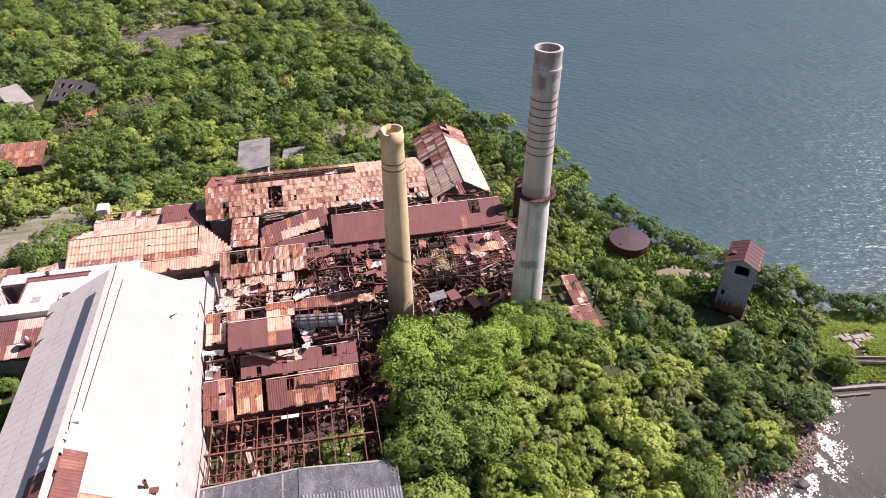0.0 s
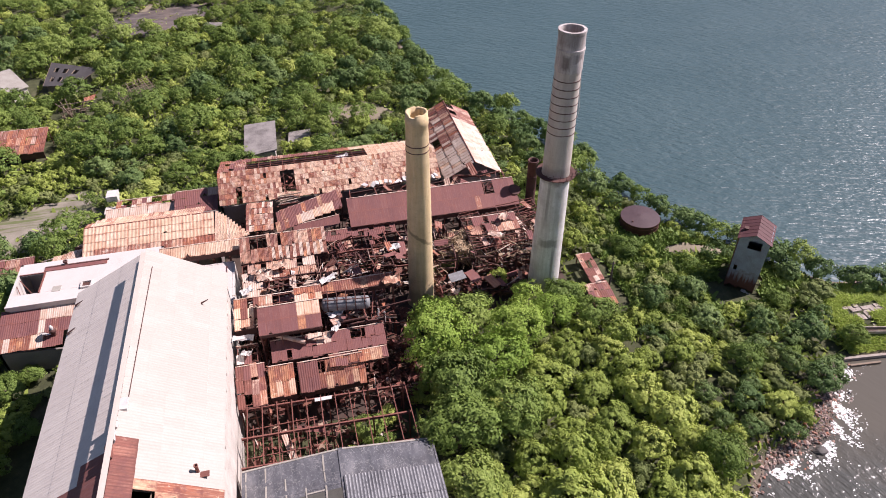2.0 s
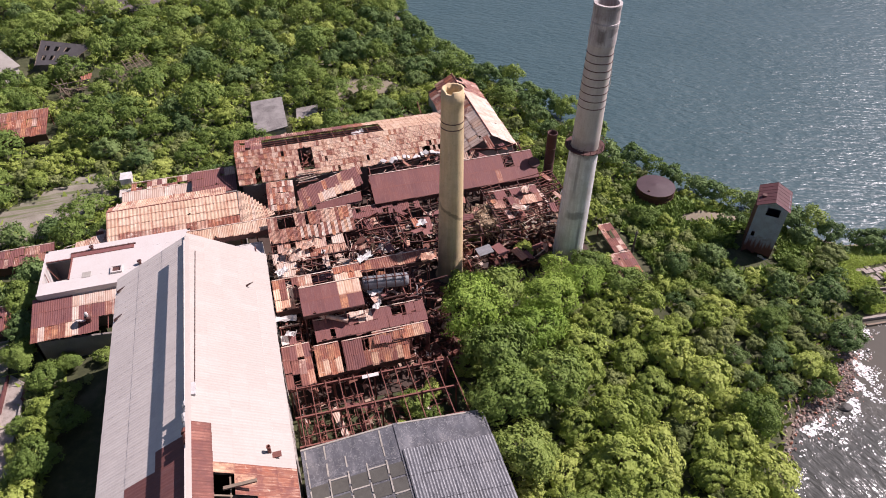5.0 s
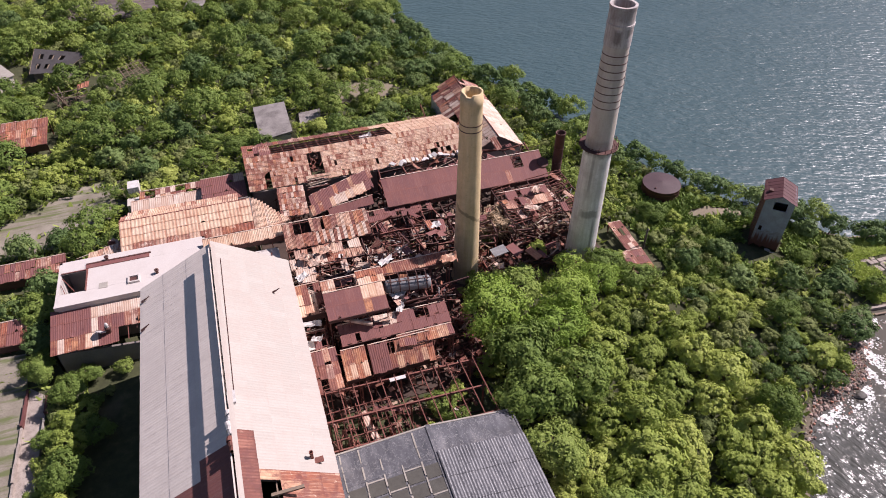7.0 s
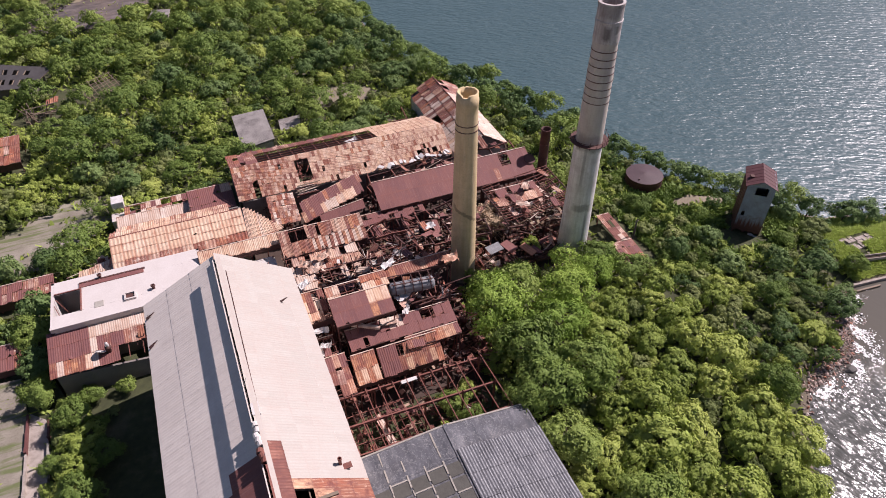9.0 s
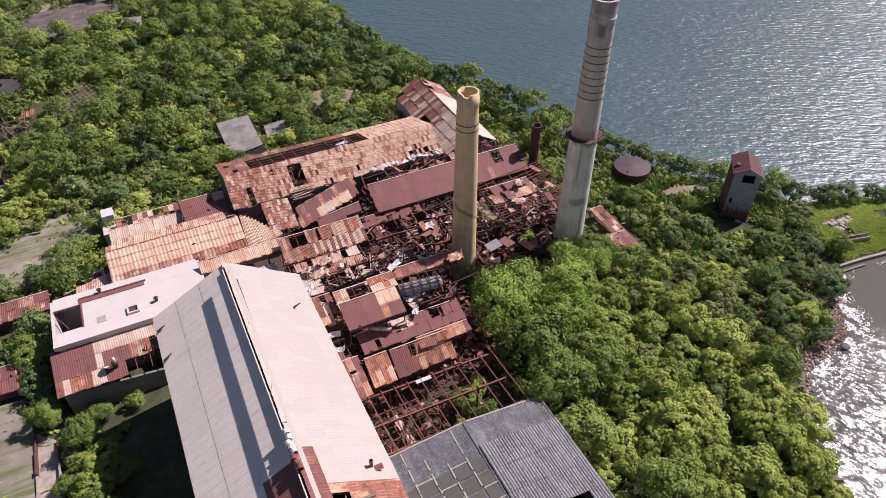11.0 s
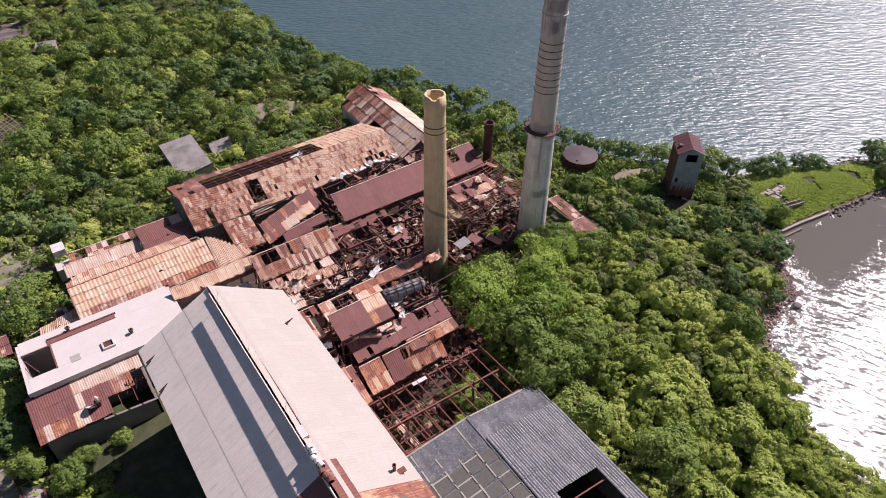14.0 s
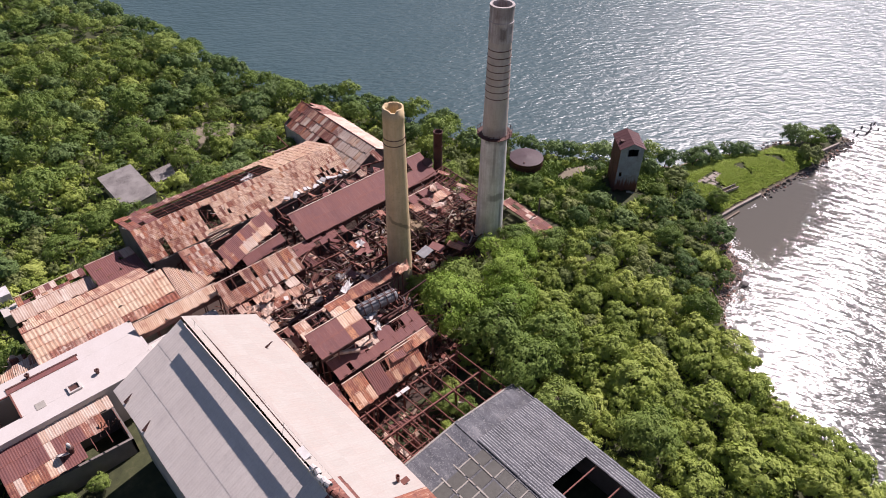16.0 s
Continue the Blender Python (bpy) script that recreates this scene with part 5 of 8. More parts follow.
# low sheds behind the tan house
small_roof("pale_strip_shed", "low shed with a pale whitish roof strip", -47.2, -36.0, 27.2, 4.7, 29.6, 5.2, M_PALE, None, 91, 1.6, sw=0.9, sl=2.2, worn=0.1, category="shed")
small_roof("patchwork_low_shed", "low patchwork of rust, white and missing sheets", -46.0, -36.2, 29.8, 4.6, 32.6, 4.9, M_ORANGE, some(0.35), 92, 1.4, sw=0.8, sl=1.5, worn=0.4, category="shed", pick=lambda s, t, r: r.choice((M_ORANGE, M_PALE, M_MAROON, M_RUST)))
small_roof("maroon_low_shed", "low shed with a flat maroon roof", -36.0, -29.0, 24.6, 5.9, 31.0, 6.2, M_MAROON, some(0.03), 93, 1.6, sl=2.4, worn=0.2, category="shed", pick=lambda s, t, r: M_TAN if (s > 0.75 and t > 0.6) else M_MAROON)
small_roof("rust_rail_shed", "long low rust-brown shed at the edge of the trees", -69.0, -56.6, 17.4, 3.6, 20.6, 4.2, M_RUST, None, 94, 1.5, sw=0.7, sl=1.8, worn=0.1, category="shed", pick=lambda s, t, r: r.choice((M_MAROON, M_RUST)))
small_roof("rust_yard_shed", "dark rusted yard shed among bushes", -68.0, -60.6, 4.4, 3.2, 8.4, 3.9, M_RUST, some(0.1), 95, 1.2, sl=1.8, category="shed", pick=lambda s, t, r: r.choice((M_MAROON, M_RUST, M_ORANGE)))
small_roof("collapsed_red_shed", "collapsed strip of red rusted roofing in the bushes", 24.0, 27.7, -8.3, 2.4, -4.0, 2.9, M_ORANGE, some(0.05), 96, 0.8, sl=1.4, category="shed", pick=lambda s, t, r: r.choice((M_RUST, M_ORANGE, M_MAROON, M_RIDGERUST)), worn=0.7)
small_roof("collapsed_red_shed", "narrow strip of red rusted roofing in the bushes", 25.3, 27.6, -4.0, 2.9, 2.6, 3.3, M_MAROON, some(0.05), 97, 0.8, sl=1.6, category="shed", pick=lambda s, t, r: r.choice((M_RIDGERUST, M_RUST, M_RUST, M_PALE)), worn=0.7)


def build_white_hut():
    t = thing("white_water_box", pose(-46.9, 34.3, 1.4), "small white box tank on dark posts", "tank")
    block("tank_body", M_DEBRISWHITE, t, (-0.9, -0.9, 2.6), (0.9, 1.3, 4.1))
    for x in (-0.8, 0.7):
        for y in (-0.8, 1.0):
            block("leg", M_DARKSTEEL, t, (x, y, -0.2), (x + 0.14, y + 0.14, 2.6))
    block("lower_wall", M_WALL, t, (-1.3, -3.4, -0.2), (1.6, -1.2, 2.4))


build_white_hut()


# ---------------------------------------------------------------- mill floor, wreckage
def build_mill_floor():
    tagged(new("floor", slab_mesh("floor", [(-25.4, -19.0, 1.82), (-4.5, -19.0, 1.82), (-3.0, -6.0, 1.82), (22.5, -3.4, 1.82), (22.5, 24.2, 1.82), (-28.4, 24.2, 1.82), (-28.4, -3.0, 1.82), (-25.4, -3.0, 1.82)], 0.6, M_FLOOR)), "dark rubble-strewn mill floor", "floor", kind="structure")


build_mill_floor()


def heap_mesh(name, n, x0, x1, y0, y1, zfun, mat, seed, size=(0.15, 0.9)):
    """Loose fragments, bars and plates strewn over an area, as one mesh."""
    r = np.random.RandomState(seed)
    cube = np.array([(-1, -1, -1), (1, -1, -1), (1, 1, -1), (-1, 1, -1), (-1, -1, 1), (1, -1, 1), (1, 1, 1), (-1, 1, 1)], float) * 0.5
    fc = np.array([(0, 3, 2, 1), (4, 5, 6, 7), (0, 1, 5, 4), (1, 2, 6, 5), (2, 3, 7, 6), (3, 0, 4, 7)])
    V, F = [], []
    for k in range(n):
        x, y = r.uniform(x0, x1), r.uniform(y0, y1)
        kind = r.rand()
        if kind < 0.45:
            d = (r.uniform(0.8, 2.8), r.uniform(0.05, 0.12), r.uniform(0.05, 0.12))
        elif kind < 0.75:
            d = (r.uniform(0.4, 1.2), r.uniform(0.25, 0.7), 0.03)
        else:
            s = r.uniform(*size)
            d = (s, s * r.uniform(0.5, 1), s * r.uniform(0.4, 0.9))
        m = np.array(Euler((r.normal(0, 0.35), r.normal(0, 0.35), r.choice([0, 1.5708]) + r.normal(0, 0.35))).to_matrix())
        top = zfun(x, y)
        z = 1.8 + (top - 1.8) * (r.rand() ** 0.5)
        V.append((cube * d) @ m.T + (x, y, z))
        F.append(fc + 8 * k)
    return mesh_of(name, np.concatenate(V).tolist(), np.concatenate(F).tolist(), mat)


def heap(name, label, n, box, zfun, mat, seed, size=(0.15, 0.9)):
    tagged(new(name, heap_mesh(name, n, *box, zfun, mat, seed, size)), label, "scrap", kind="stuff")


# rust tones that differ from fragment to fragment
def scrap_material():
    k = Mat("mixed_scrap")
    c = k.ramp(k.island(), [(0, (0.075, 0.032, 0.026)), (0.16, (0.15, 0.054, 0.042)), (0.38, (0.25, 0.090, 0.066)), (0.58, (0.11, 0.052, 0.042)), (0.70, (0.36, 0.16, 0.11)), (0.80, (0.17, 0.085, 0.06)), (0.88, (0.44, 0.30, 0.22)), (0.95, (0.64, 0.54, 0.47))], "CONSTANT")
    f = k.noise(k.world(), 4.0, 4, 0.65)
    c = k.mix(k.gray(f, 0.4, 0.7, 0, 0.6), c, (0.07, 0.035, 0.025))
    return k.done(c, 0.85, 0, f, 0.02)


M_SCRAP = scrap_material()
heap("scrap_heap", "heap of rusted bars, plates and broken machinery", 850, (-13.5, 21.5, 2.4, 12.5), lambda x, y: 3.9 + 0.9 * math.sin(x * 0.7) + 0.7 * math.cos(y * 0.9), M_SCRAP, 101)
heap("scrap_heap", "low scatter of rusted scrap in shadow between chimneys", 170, (2.5, 17.5, -2.6, 2.4), lambda x, y: 2.6, M_SCRAP, 112)
heap("scrap_heap", "heap of rusted bars and plates under broken roofs", 1100, (-25.0, -8.0, -18.5, 12.0), lambda x, y: 5.0 + 0.8 * math.sin(x * 0.9), M_SCRAP, 102)
heap("scrap_heap", "rusted fragments below a roofless frame", 260, (-25.0, -6.5, -27.5, -19.0), lambda x, y: 3.0 + 0.6 * math.sin(x), M_SCRAP, 103)
heap("scrap_heap", "torn sheets and bars between two roofs", 260, (-28.0, 19.0, 17.4, 24.0), lambda x, y: 5.2, M_SCRAP, 104)
heap("scrap_heap", "fallen sheets and timber inside a long roofless bay", 700, (-27.5, 8.0, 25.0, 36.5), lambda x, y: 5.4, M_SCRAP, 110)
heap("scrap_heap", "rusted plates and rubble between sheds and trees", 420, (-9.0, -2.8, -19.0, -2.5), lambda x, y: 3.6 + 0.9 * math.sin(y), M_SCRAP, 109)
heap("scrap_heap", "loose scrap on the broken upper deck", 330, (-25.2, -5.0, -14.5, 2.8), lambda x, y: 8.6, M_SCRAP, 105, (0.1, 0.5))


def litter_material():
    k = Mat("pale_litter")
    c = k.ramp(k.island(), [(0, (0.20, 0.13, 0.085)), (0.3, (0.34, 0.25, 0.17)), (0.55, (0.14, 0.075, 0.055)), (0.75, (0.50, 0.41, 0.33)), (0.92, (0.66, 0.62, 0.58))], "CONSTANT")
    f = k.noise(k.world(), 6.0, 4, 0.65)
    return k.done(k.mix(k.gray(f, 0.45, 0.7, 0, 0.5), c, (0.12, 0.075, 0.05)), 0.9, 0, f, 0.01)


M_LITTER = litter_material()
M_TANLITTER = plain("tan_splinters", (0.42, 0.31, 0.20), 0.9, 0.8, 2.2)
heap("broken_litter", "pale splintered boards and sheet fragments among dark wreckage", 520, (-13.0, 4.0, 1.5, 10.5), lambda x, y: 5.6 + 0.8 * math.sin(x * 0.8) + 0.5 * math.cos(y), M_LITTER, 106, (0.08, 0.35))
heap("broken_litter", "pale fragments strewn over torn roofs", 350, (-25.0, -9.0, -9.5, 6.0), lambda x, y: 9.2 - 0.25 * max(0.0, y + 2), M_LITTER, 107, (0.06, 0.3))
heap("broken_litter", "mound of tan splintered boards behind a chimney", 750, (4.2, 10.6, 4.6, 9.6), lambda x, y: 6.6 - 0.16 * (x - 7.4) ** 2, M_TANLITTER, 111, (0.06, 0.3))
heap("broken_litter", "pale fragments in a steel tangle", 280, (9.0, 21.5, 2.0, 12.0), lambda x, y: 6.8, M_LITTER, 108, (0.06, 0.3))


def build_wreck(name, label, xs, ys, z1, z2, seed, keep=0.72, tilt=0.3):
    """A skeleton of columns and two beam floors, bent and partly fallen."""
    t = thing(name, None, label, "steel wreck")
    rnd = random.Random(seed)
    st, dk = ibeam_mesh(M_STEEL), ibeam_mesh(M_DARKSTEEL)
    bar = box_mesh("bar", M_DARKSTEEL, 0)
    j = lambda s=tilt: rnd.gauss(0, s)
    for x in xs:
        for y in ys:
            top = rnd.choice((z1, z2, z2, z2 + 0.8))
            member("column", dk, t, (x, y, 1.6), (x + j(0.12), y + j(0.12), top), 0.28, 0.28)
    for z in (z1, z2):
        for y in ys:
            for a, b in zip(xs, xs[1:]):
                if rnd.random() < keep:
                    member("beam", rnd.choice((st, dk, dk)), t, (a, y, z + j()), (b, y + j(0.15), z + j()), 0.22, 0.3)
        for x in xs:
            for a, b in zip(ys, ys[1:]):
                if rnd.random() < keep:
                    member("beam", rnd.choice((st, dk, dk)), t, (x, a, z + j()), (x + j(0.2), b, z + j()), 0.2, 0.28)
    for k in range(int(len(xs) * len(ys) * 2.2)):
        x, y = rnd.uniform(xs[0], xs[-1]), rnd.uniform(ys[0], ys[-1])
        L, a = rnd.uniform(1.5, 5.0), rnd.choice((0, 0, 1.57)) + rnd.gauss(0, 0.35)
        z = rnd.uniform(z1, z2 + 0.5)
        member("fallen_bar", rnd.choice((bar, bar, st, dk, pipe_mesh(M_PALE))), t, (x, y, z), (x + L * math.cos(a), y + L * math.sin(a), z + rnd.gauss(0, 0.8)), rnd.choice((0.09, 0.12, 0.2)))
    for k in range(int(len(xs) * len(ys) * 1.5)):
        p = Vector((rnd.uniform(xs[0], xs[-1]), rnd.uniform(ys[0], ys[-1]), rnd.uniform(z1 + 0.3, z2 + 0.7)))
        m = Matrix.Translation(p) @ Euler((rnd.gauss(0, 0.4), rnd.gauss(0, 0.4), rnd.choice((0, 1.57)) + rnd.gauss(0, 0.5))).to_matrix().to_4x4() @ Matrix.Diagonal((rnd.uniform(0.4, 1.2), rnd.uniform(0.6, 2.4), 1, 1))
        piece("loose_sheet", sheet_mesh(rnd.choice((M_RUST, M_MAROON, M_MAROON, M_PEACH, M_ORANGE, M_PALE)), rnd.choice((1, 2, 3))), t, m)
    return t


build_wreck("collapsed_mill_wreck", "tangle of rusted columns, beams and torn sheets", [9.0, 12.2, 15.4, 18.6, 21.8], [2.6, 7.5, 12.4], 4.2, 5.6, 201, 0.8)
build_wreck("collapsed_mill_wreck", "tangle of dark rusted trusses with gaps into darkness", [-6.6, -3.4, -0.2, 3.0, 6.0], [2.8, 5.6, 8.4, 11.2], 4.4, 6.5, 202, 0.75)
build_wreck("collapsed_mill_wreck", "tangle of broken beams beside a torn roof", [-14.2, -11.4, -8.6, -6.0], [-3.2, 0.2, 3.4, 6.6, 9.8], 5.2, 7.4, 203, 0.8)
build_wreck("broken_machine_deck", "broken machine deck of rusted beams and sheets", [-24.4, -21.2, -18.0, -14.8, -11.6, -8.4], [-8.6, -5.4, -2.2, 1.0], 7.4, 9.2, 204, 0.75, 0.2)
build_wreck("low_wreck_frames", "low frames of rusted steel at the foot of a chimney", [3.0, 7.2, 11.4, 15.6], [-2.8, 2.0], 2.6, 3.6, 205, 0.5)
build_wreck("valley_wreck", "bent beams and sheets in the gap between long roofs", [-7.5, -3.0, 1.5, 6.0, 10.5, 15.0, 19.0], [18.2, 20.6, 23.0], 5.0, 7.0, 206, 0.8)
build_wreck("eave_wreck", "bent steel and loose sheets at a torn roof edge", [-14.4, -11.8, -9.2, -7.0], [-11.4, -9.0, -7.4], 8.6, 10.2, 207, 0.85, 0.15)


def build_fallen_lattice(label, o, u, v, nu, nv, seed, keep=0.85):
    """A roof that came down in one piece: close parallel purlins over rafters, with a few sheets still on it."""
    t = thing("fallen_roof_lattice", None, label, "roof frame")
    rnd = random.Random(seed)
    o, u, v = Vector(o), Vector(u), Vector(v)
    bar, st, dk = box_mesh("bar", M_STEEL, 0), ibeam_mesh(M_STEEL), ibeam_mesh(M_DARKSTEEL)
    sag = lambda a, b: Vector((0, 0, -0.9 * math.sin(math.pi * a) * math.sin(math.pi * b)))
    for i in range(nu + 1):
        a = i / nu
        if rnd.random() < keep:
            for b in (0.0, 0.5):
                member("rafter", st if i % 2 else dk, t, o + u * a + v * b + sag(a, b), o + u * (a + rnd.gauss(0, 0.006)) + v * (b + 0.5) + sag(a, b + 0.5), 0.16, 0.22)
    for j in range(nv + 1):
        b = j / nv
        for a in (0.0, 0.25, 0.5, 0.75):
            if rnd.random() < keep:
                member("purlin", bar, t, o + u * a + v * b + sag(a, b) + Vector((0, 0, 0.16)), o + u * (a + 0.25) + v * (b + rnd.gauss(0, 0.012)) + sag(a + 0.25, b) + Vector((0, 0, 0.16 + rnd.gauss(0, 0.08))), 0.1, 0.12)
    un, vn = u.normalized(), v.normalized()
    w = un.cross(vn)
    for k in range(int(nu * nv * 0.16)):
        a, b = rnd.uniform(0, 0.92), rnd.uniform(0, 0.85)
        q = Matrix.Rotation(rnd.gauss(0, 0.2), 3, w)
        me = sheet_mesh(rnd.choice((M_RUST, M_RUST, M_ORANGE, M_MAROON, M_PEACH, M_PALE)), rnd.choice((1, 2, 3)))
        piece("loose_sheet", me, t, frame_matrix(o + u * a + v * b + sag(a, b) + Vector((0, 0, 0.32)), q @ un * rnd.uniform(0.5, 1.0), q @ vn * rnd.uniform(0.8, 2.2), w * 0.6))
    for a in (0.02, 0.33, 0.66, 0.98):
        for b in (0.03, 0.97):
            q = o + u * a + v * b
            member("post", dk, t, (q.x, q.y, 1.7), q, 0.22, 0.22)


build_fallen_lattice("fallen roof of close rusted purlins with scraps of red sheet", (9.2, 3.0, 6.2), (12.6, 1.0, 0.5), (-0.4, 9.2, 0.9), 8, 15, 301)
build_fallen_lattice("sagging frame of rusted purlins over splintered boards", (-13.6, 3.2, 6.3), (9.6, 0.4, -0.2), (0.2, 7.4, 0.2), 6, 7, 302, 0.6)


def build_loose_scrap():
    # boiler drum on a cradle, with bent hoops over it
    t = thing("boiler_drum", None, "grey steel boiler drum lying in a rusted cradle", "boiler")
    a, b = Vector((-14.3, -9.0, 11.9)), Vector((-8.6, -9.7, 11.9))
    x = (b - a).normalized()
    y = Vector((0, 0, 1)).cross(x)
    piece("drum_shell", lathe("drum_shell", [(0.02, -0.25), (0.5, -0.2), (0.8, 0.0), (0.85, 0.2), (0.85, 5.4), (0.8, 5.6), (0.5, 5.8), (0.02, 5.85)], M_GREYSTEEL, 30), t, frame_matrix(a, y, Vector((0, 0, 1)), x))
    for k in range(5):
        p = a + x * (0.6 + 1.15 * k)
        piece("rib", torus_mesh("rib", 0.86, 0.05, 0.12, M_DARKSTEEL, 28), t, frame_matrix(p, y, Vector((0, 0, 1)), x))
        member("cage_bar", box_mesh("bar", M_DARKSTEEL, 0), t, p + Vector((0, 0.9, 1.3)), p + Vector((0, -0.6, 1.0)), 0.08)
    member("cage_rail", box_mesh("bar", M_DARKSTEEL, 0), t, a + Vector((0, 0.9, 1.3)), b + Vector((0, 0.9, 1.3)), 0.1)
    member("cage_rail", box_mesh("bar", M_DARKSTEEL, 0), t, a + Vector((0, -0.5, 1.05)), b + Vector((0, -0.5, 1.05)), 0.1)
    for p in (a + x * 0.8, a + x * 4.8):
        for s in (-0.7, 0.7):
            member("cradle_leg", ibeam_mesh(M_DARKSTEEL), t, (p.x, p.y + s, 1.7), (p.x, p.y + s * 0.8, 11.5), 0.2, 0.2)
    # pale crumpled sheet on the gutter roof
    def crumple(name, label, p, s, mat, seed, rz=0.0):
        v, f = [], []
        n = 7
        for j in range(n):
            for i in range(n):
                q = noise.noise((i * 0.9 + seed, j * 0.9, seed * 1.7))
                v.append(((i / (n - 1) - 0.5) * s[0] + 0.15 * q, (j / (n - 1) - 0.5) * s[1] + 0.15 * noise.noise((i, j + 9.1, seed)), s[2] * (0.3 + q) * (1 + (i == n - 1))))
        for j in range(n - 1):
            for i in range(n - 1):
                f.append((j * n + i, j * n + i + 1, (j + 1) * n + i + 1, (j + 1) * n + i))
        ob = new(name, mesh_of(name, v, f, mat))
        mod = ob.modifiers.new("thickness", "SOLIDIFY")
        mod.thickness = 0.02
        ob.matrix_basis = pose(*p, 0, 0, rz)
        tagged(ob, label, "scrap sheet")
    crumple("crumpled_white_sheet", "crumpled white sheet lying on a rusted roof", (-13.3, -5.4, 12.9), (2.2, 0.9, 0.4), M_DEBRISWHITE, 3, 25)
    crumple("crumpled_orange_sheet", "bent tan-orange sheet hanging off a roof end", (-5.3, -7.2, 12.6), (2.4, 1.5, 0.6), M_TAN, 5, 10)
    crumple("crumpled_white_sheet", "torn white sheet draped over dark beams", (-2.9, 6.7, 7.0), (2.2, 1.3, 0.4), M_DEBRISWHITE, 7, 5)
    crumple("crumpled_pale_sheet", "crumpled pale sheet on bent steelwork", (13.0, 5.5, 7.5), (2.6, 1.2, 0.4), M_PALE, 9, -30)
    crumple("crumpled_pale_sheet", "crumpled pale sheet on bent steelwork", (15.3, 9.3, 7.8), (1.8, 1.2, 0.4), M_PALE, 11, 40)
    crumple("crumpled_white_sheet", "white torn sheet among slats on a roof", (-13.2, -11.6, 10.2), (1.4, 0.8, 0.35), M_DEBRISWHITE, 13, 60)
    crumple("crumpled_white_sheet", "white torn sheet by the hall's corner", (-24.0, -1.6, 9.8), (1.7, 1.0, 0.4), M_DEBRISWHITE, 15, 30)
    crumple("crumpled_white_sheet", "white torn sheet beside a patched roof", (-24.1, -13.2, 9.9), (1.3, 0.8, 0.35), M_DEBRISWHITE, 17, -20)
    crumple("crumpled_white_sheet", "pale sheet on the long roof's broken back", (-7.4, 31.6, 8.9), (2.0, 1.1, 0.4), M_DEBRISWHITE, 19, 15)
    crumple("crumpled_pale_sheet", "pale crumpled sheet on a collapsed roof", (-19.8, 4.6, 8.2), (2.4, 1.5, 0.5), M_PALE, 21, 15)
    crumple("crumpled_pale_sheet", "pale crumpled sheet on a collapsed roof", (-22.6, 4.0, 8.1), (1.8, 1.3, 0.5), M_PALE, 23, -25)
    crumple("crumpled_white_sheet", "white torn panel over a dark side bay", (-24.4, -11.0, 10.4), (2.6, 0.9, 0.3), M_DEBRISWHITE, 25, -8)
    crumple("crumpled_pale_sheet", "bleached panel lying on a maroon roof", (-15.6, -12.1, 9.75), (2.4, 1.2, 0.16), M_PALE, 27, -6)
    crumple("crumpled_white_sheet", "white torn sheet hanging in a broken bay", (-13.0, -9.9, 10.9), (1.9, 1.1, 0.5), M_DEBRISWHITE, 29, 20)
    crumple("crumpled_pale_sheet", "bleached sheet on a patchwork roof", (-21.6, 1.4, 9.3), (2.2, 1.4, 0.4), M_PALE, 31, 12)
    crumple("crumpled_white_sheet", "white sheet dropped between two roofs", (-9.4, 1.8, 7.6), (1.8, 1.0, 0.5), M_DEBRISWHITE, 33, -30)
    # pinkish duct lying on the slatted roof
    d = thing("fallen_duct", None, "fallen pinkish rusted duct lying on a roof", "duct")
    member("duct", pipe_mesh(M_PALE), d, (-20.4, -11.5, 10.45), (-17.1, -12.9, 9.9), 0.55, 0.55)
    # white pipes by the drum
    for k in range(5):
        p = thing("bent_white_pipe", None, "bent whitish pipe end sticking up from wreckage", "pipe")
        x0, y0 = -8.3 + 0.35 * k, -10.9 + 0.3 * (k % 3)
        member("pipe_run", pipe_mesh(M_DEBRISWHITE), p, (x0, y0, 8.8), (x0 + 0.3 * (k % 2), y0 + 0.1, 10.2 + 0.35 * (k % 3)), 0.2)
    # blocks along the eave of the long roof
    rnd = random.Random(17)
    for k in range(16):
        x = -4.6 + k * 0.82
        m = Matrix.Translation((x, 23.5 + rnd.gauss(0, 0.15), 7.25 + rnd.uniform(0, 0.25))) @ Euler((rnd.gauss(0, 0.3), rnd.gauss(0, 0.3), rnd.gauss(0, 0.4))).to_matrix().to_4x4() @ Matrix.Diagonal((rnd.uniform(0.4, 0.8), rnd.uniform(0.7, 1.2), rnd.uniform(0.15, 0.3), 1))
        ob = tagged(new("roof_debris_block", box_mesh("debris_block", rnd.choice((M_DEBRISWHITE, M_DEBRISWHITE, M_PALE)), 0.06)), "pale broken block resting along a roof edge", "debris", "debris along the long roof")
        ob.matrix_basis = m
    # battens that slid out of the hole in the long roof
    fb = thing("fallen_battens", None, "bundle of pale battens hanging out of a roof hole", "timber")
    for k in range(11):
        y = 22.9 + 0.12 * k
        z = 6.0 + 0.14 * k + rnd.uniform(-0.1, 0.1)
        member("batten", box_mesh("bar", rnd.choice((M_WOOD, M_PALE, M_STEEL)), 0), fb, (-19.2 + rnd.uniform(-0.4, 0.5), y, z), (-15.6 + rnd.uniform(-0.8, 0.6), y + rnd.gauss(0, 0.2), z + rnd.gauss(0.15, 0.2)), 0.14, 0.1)
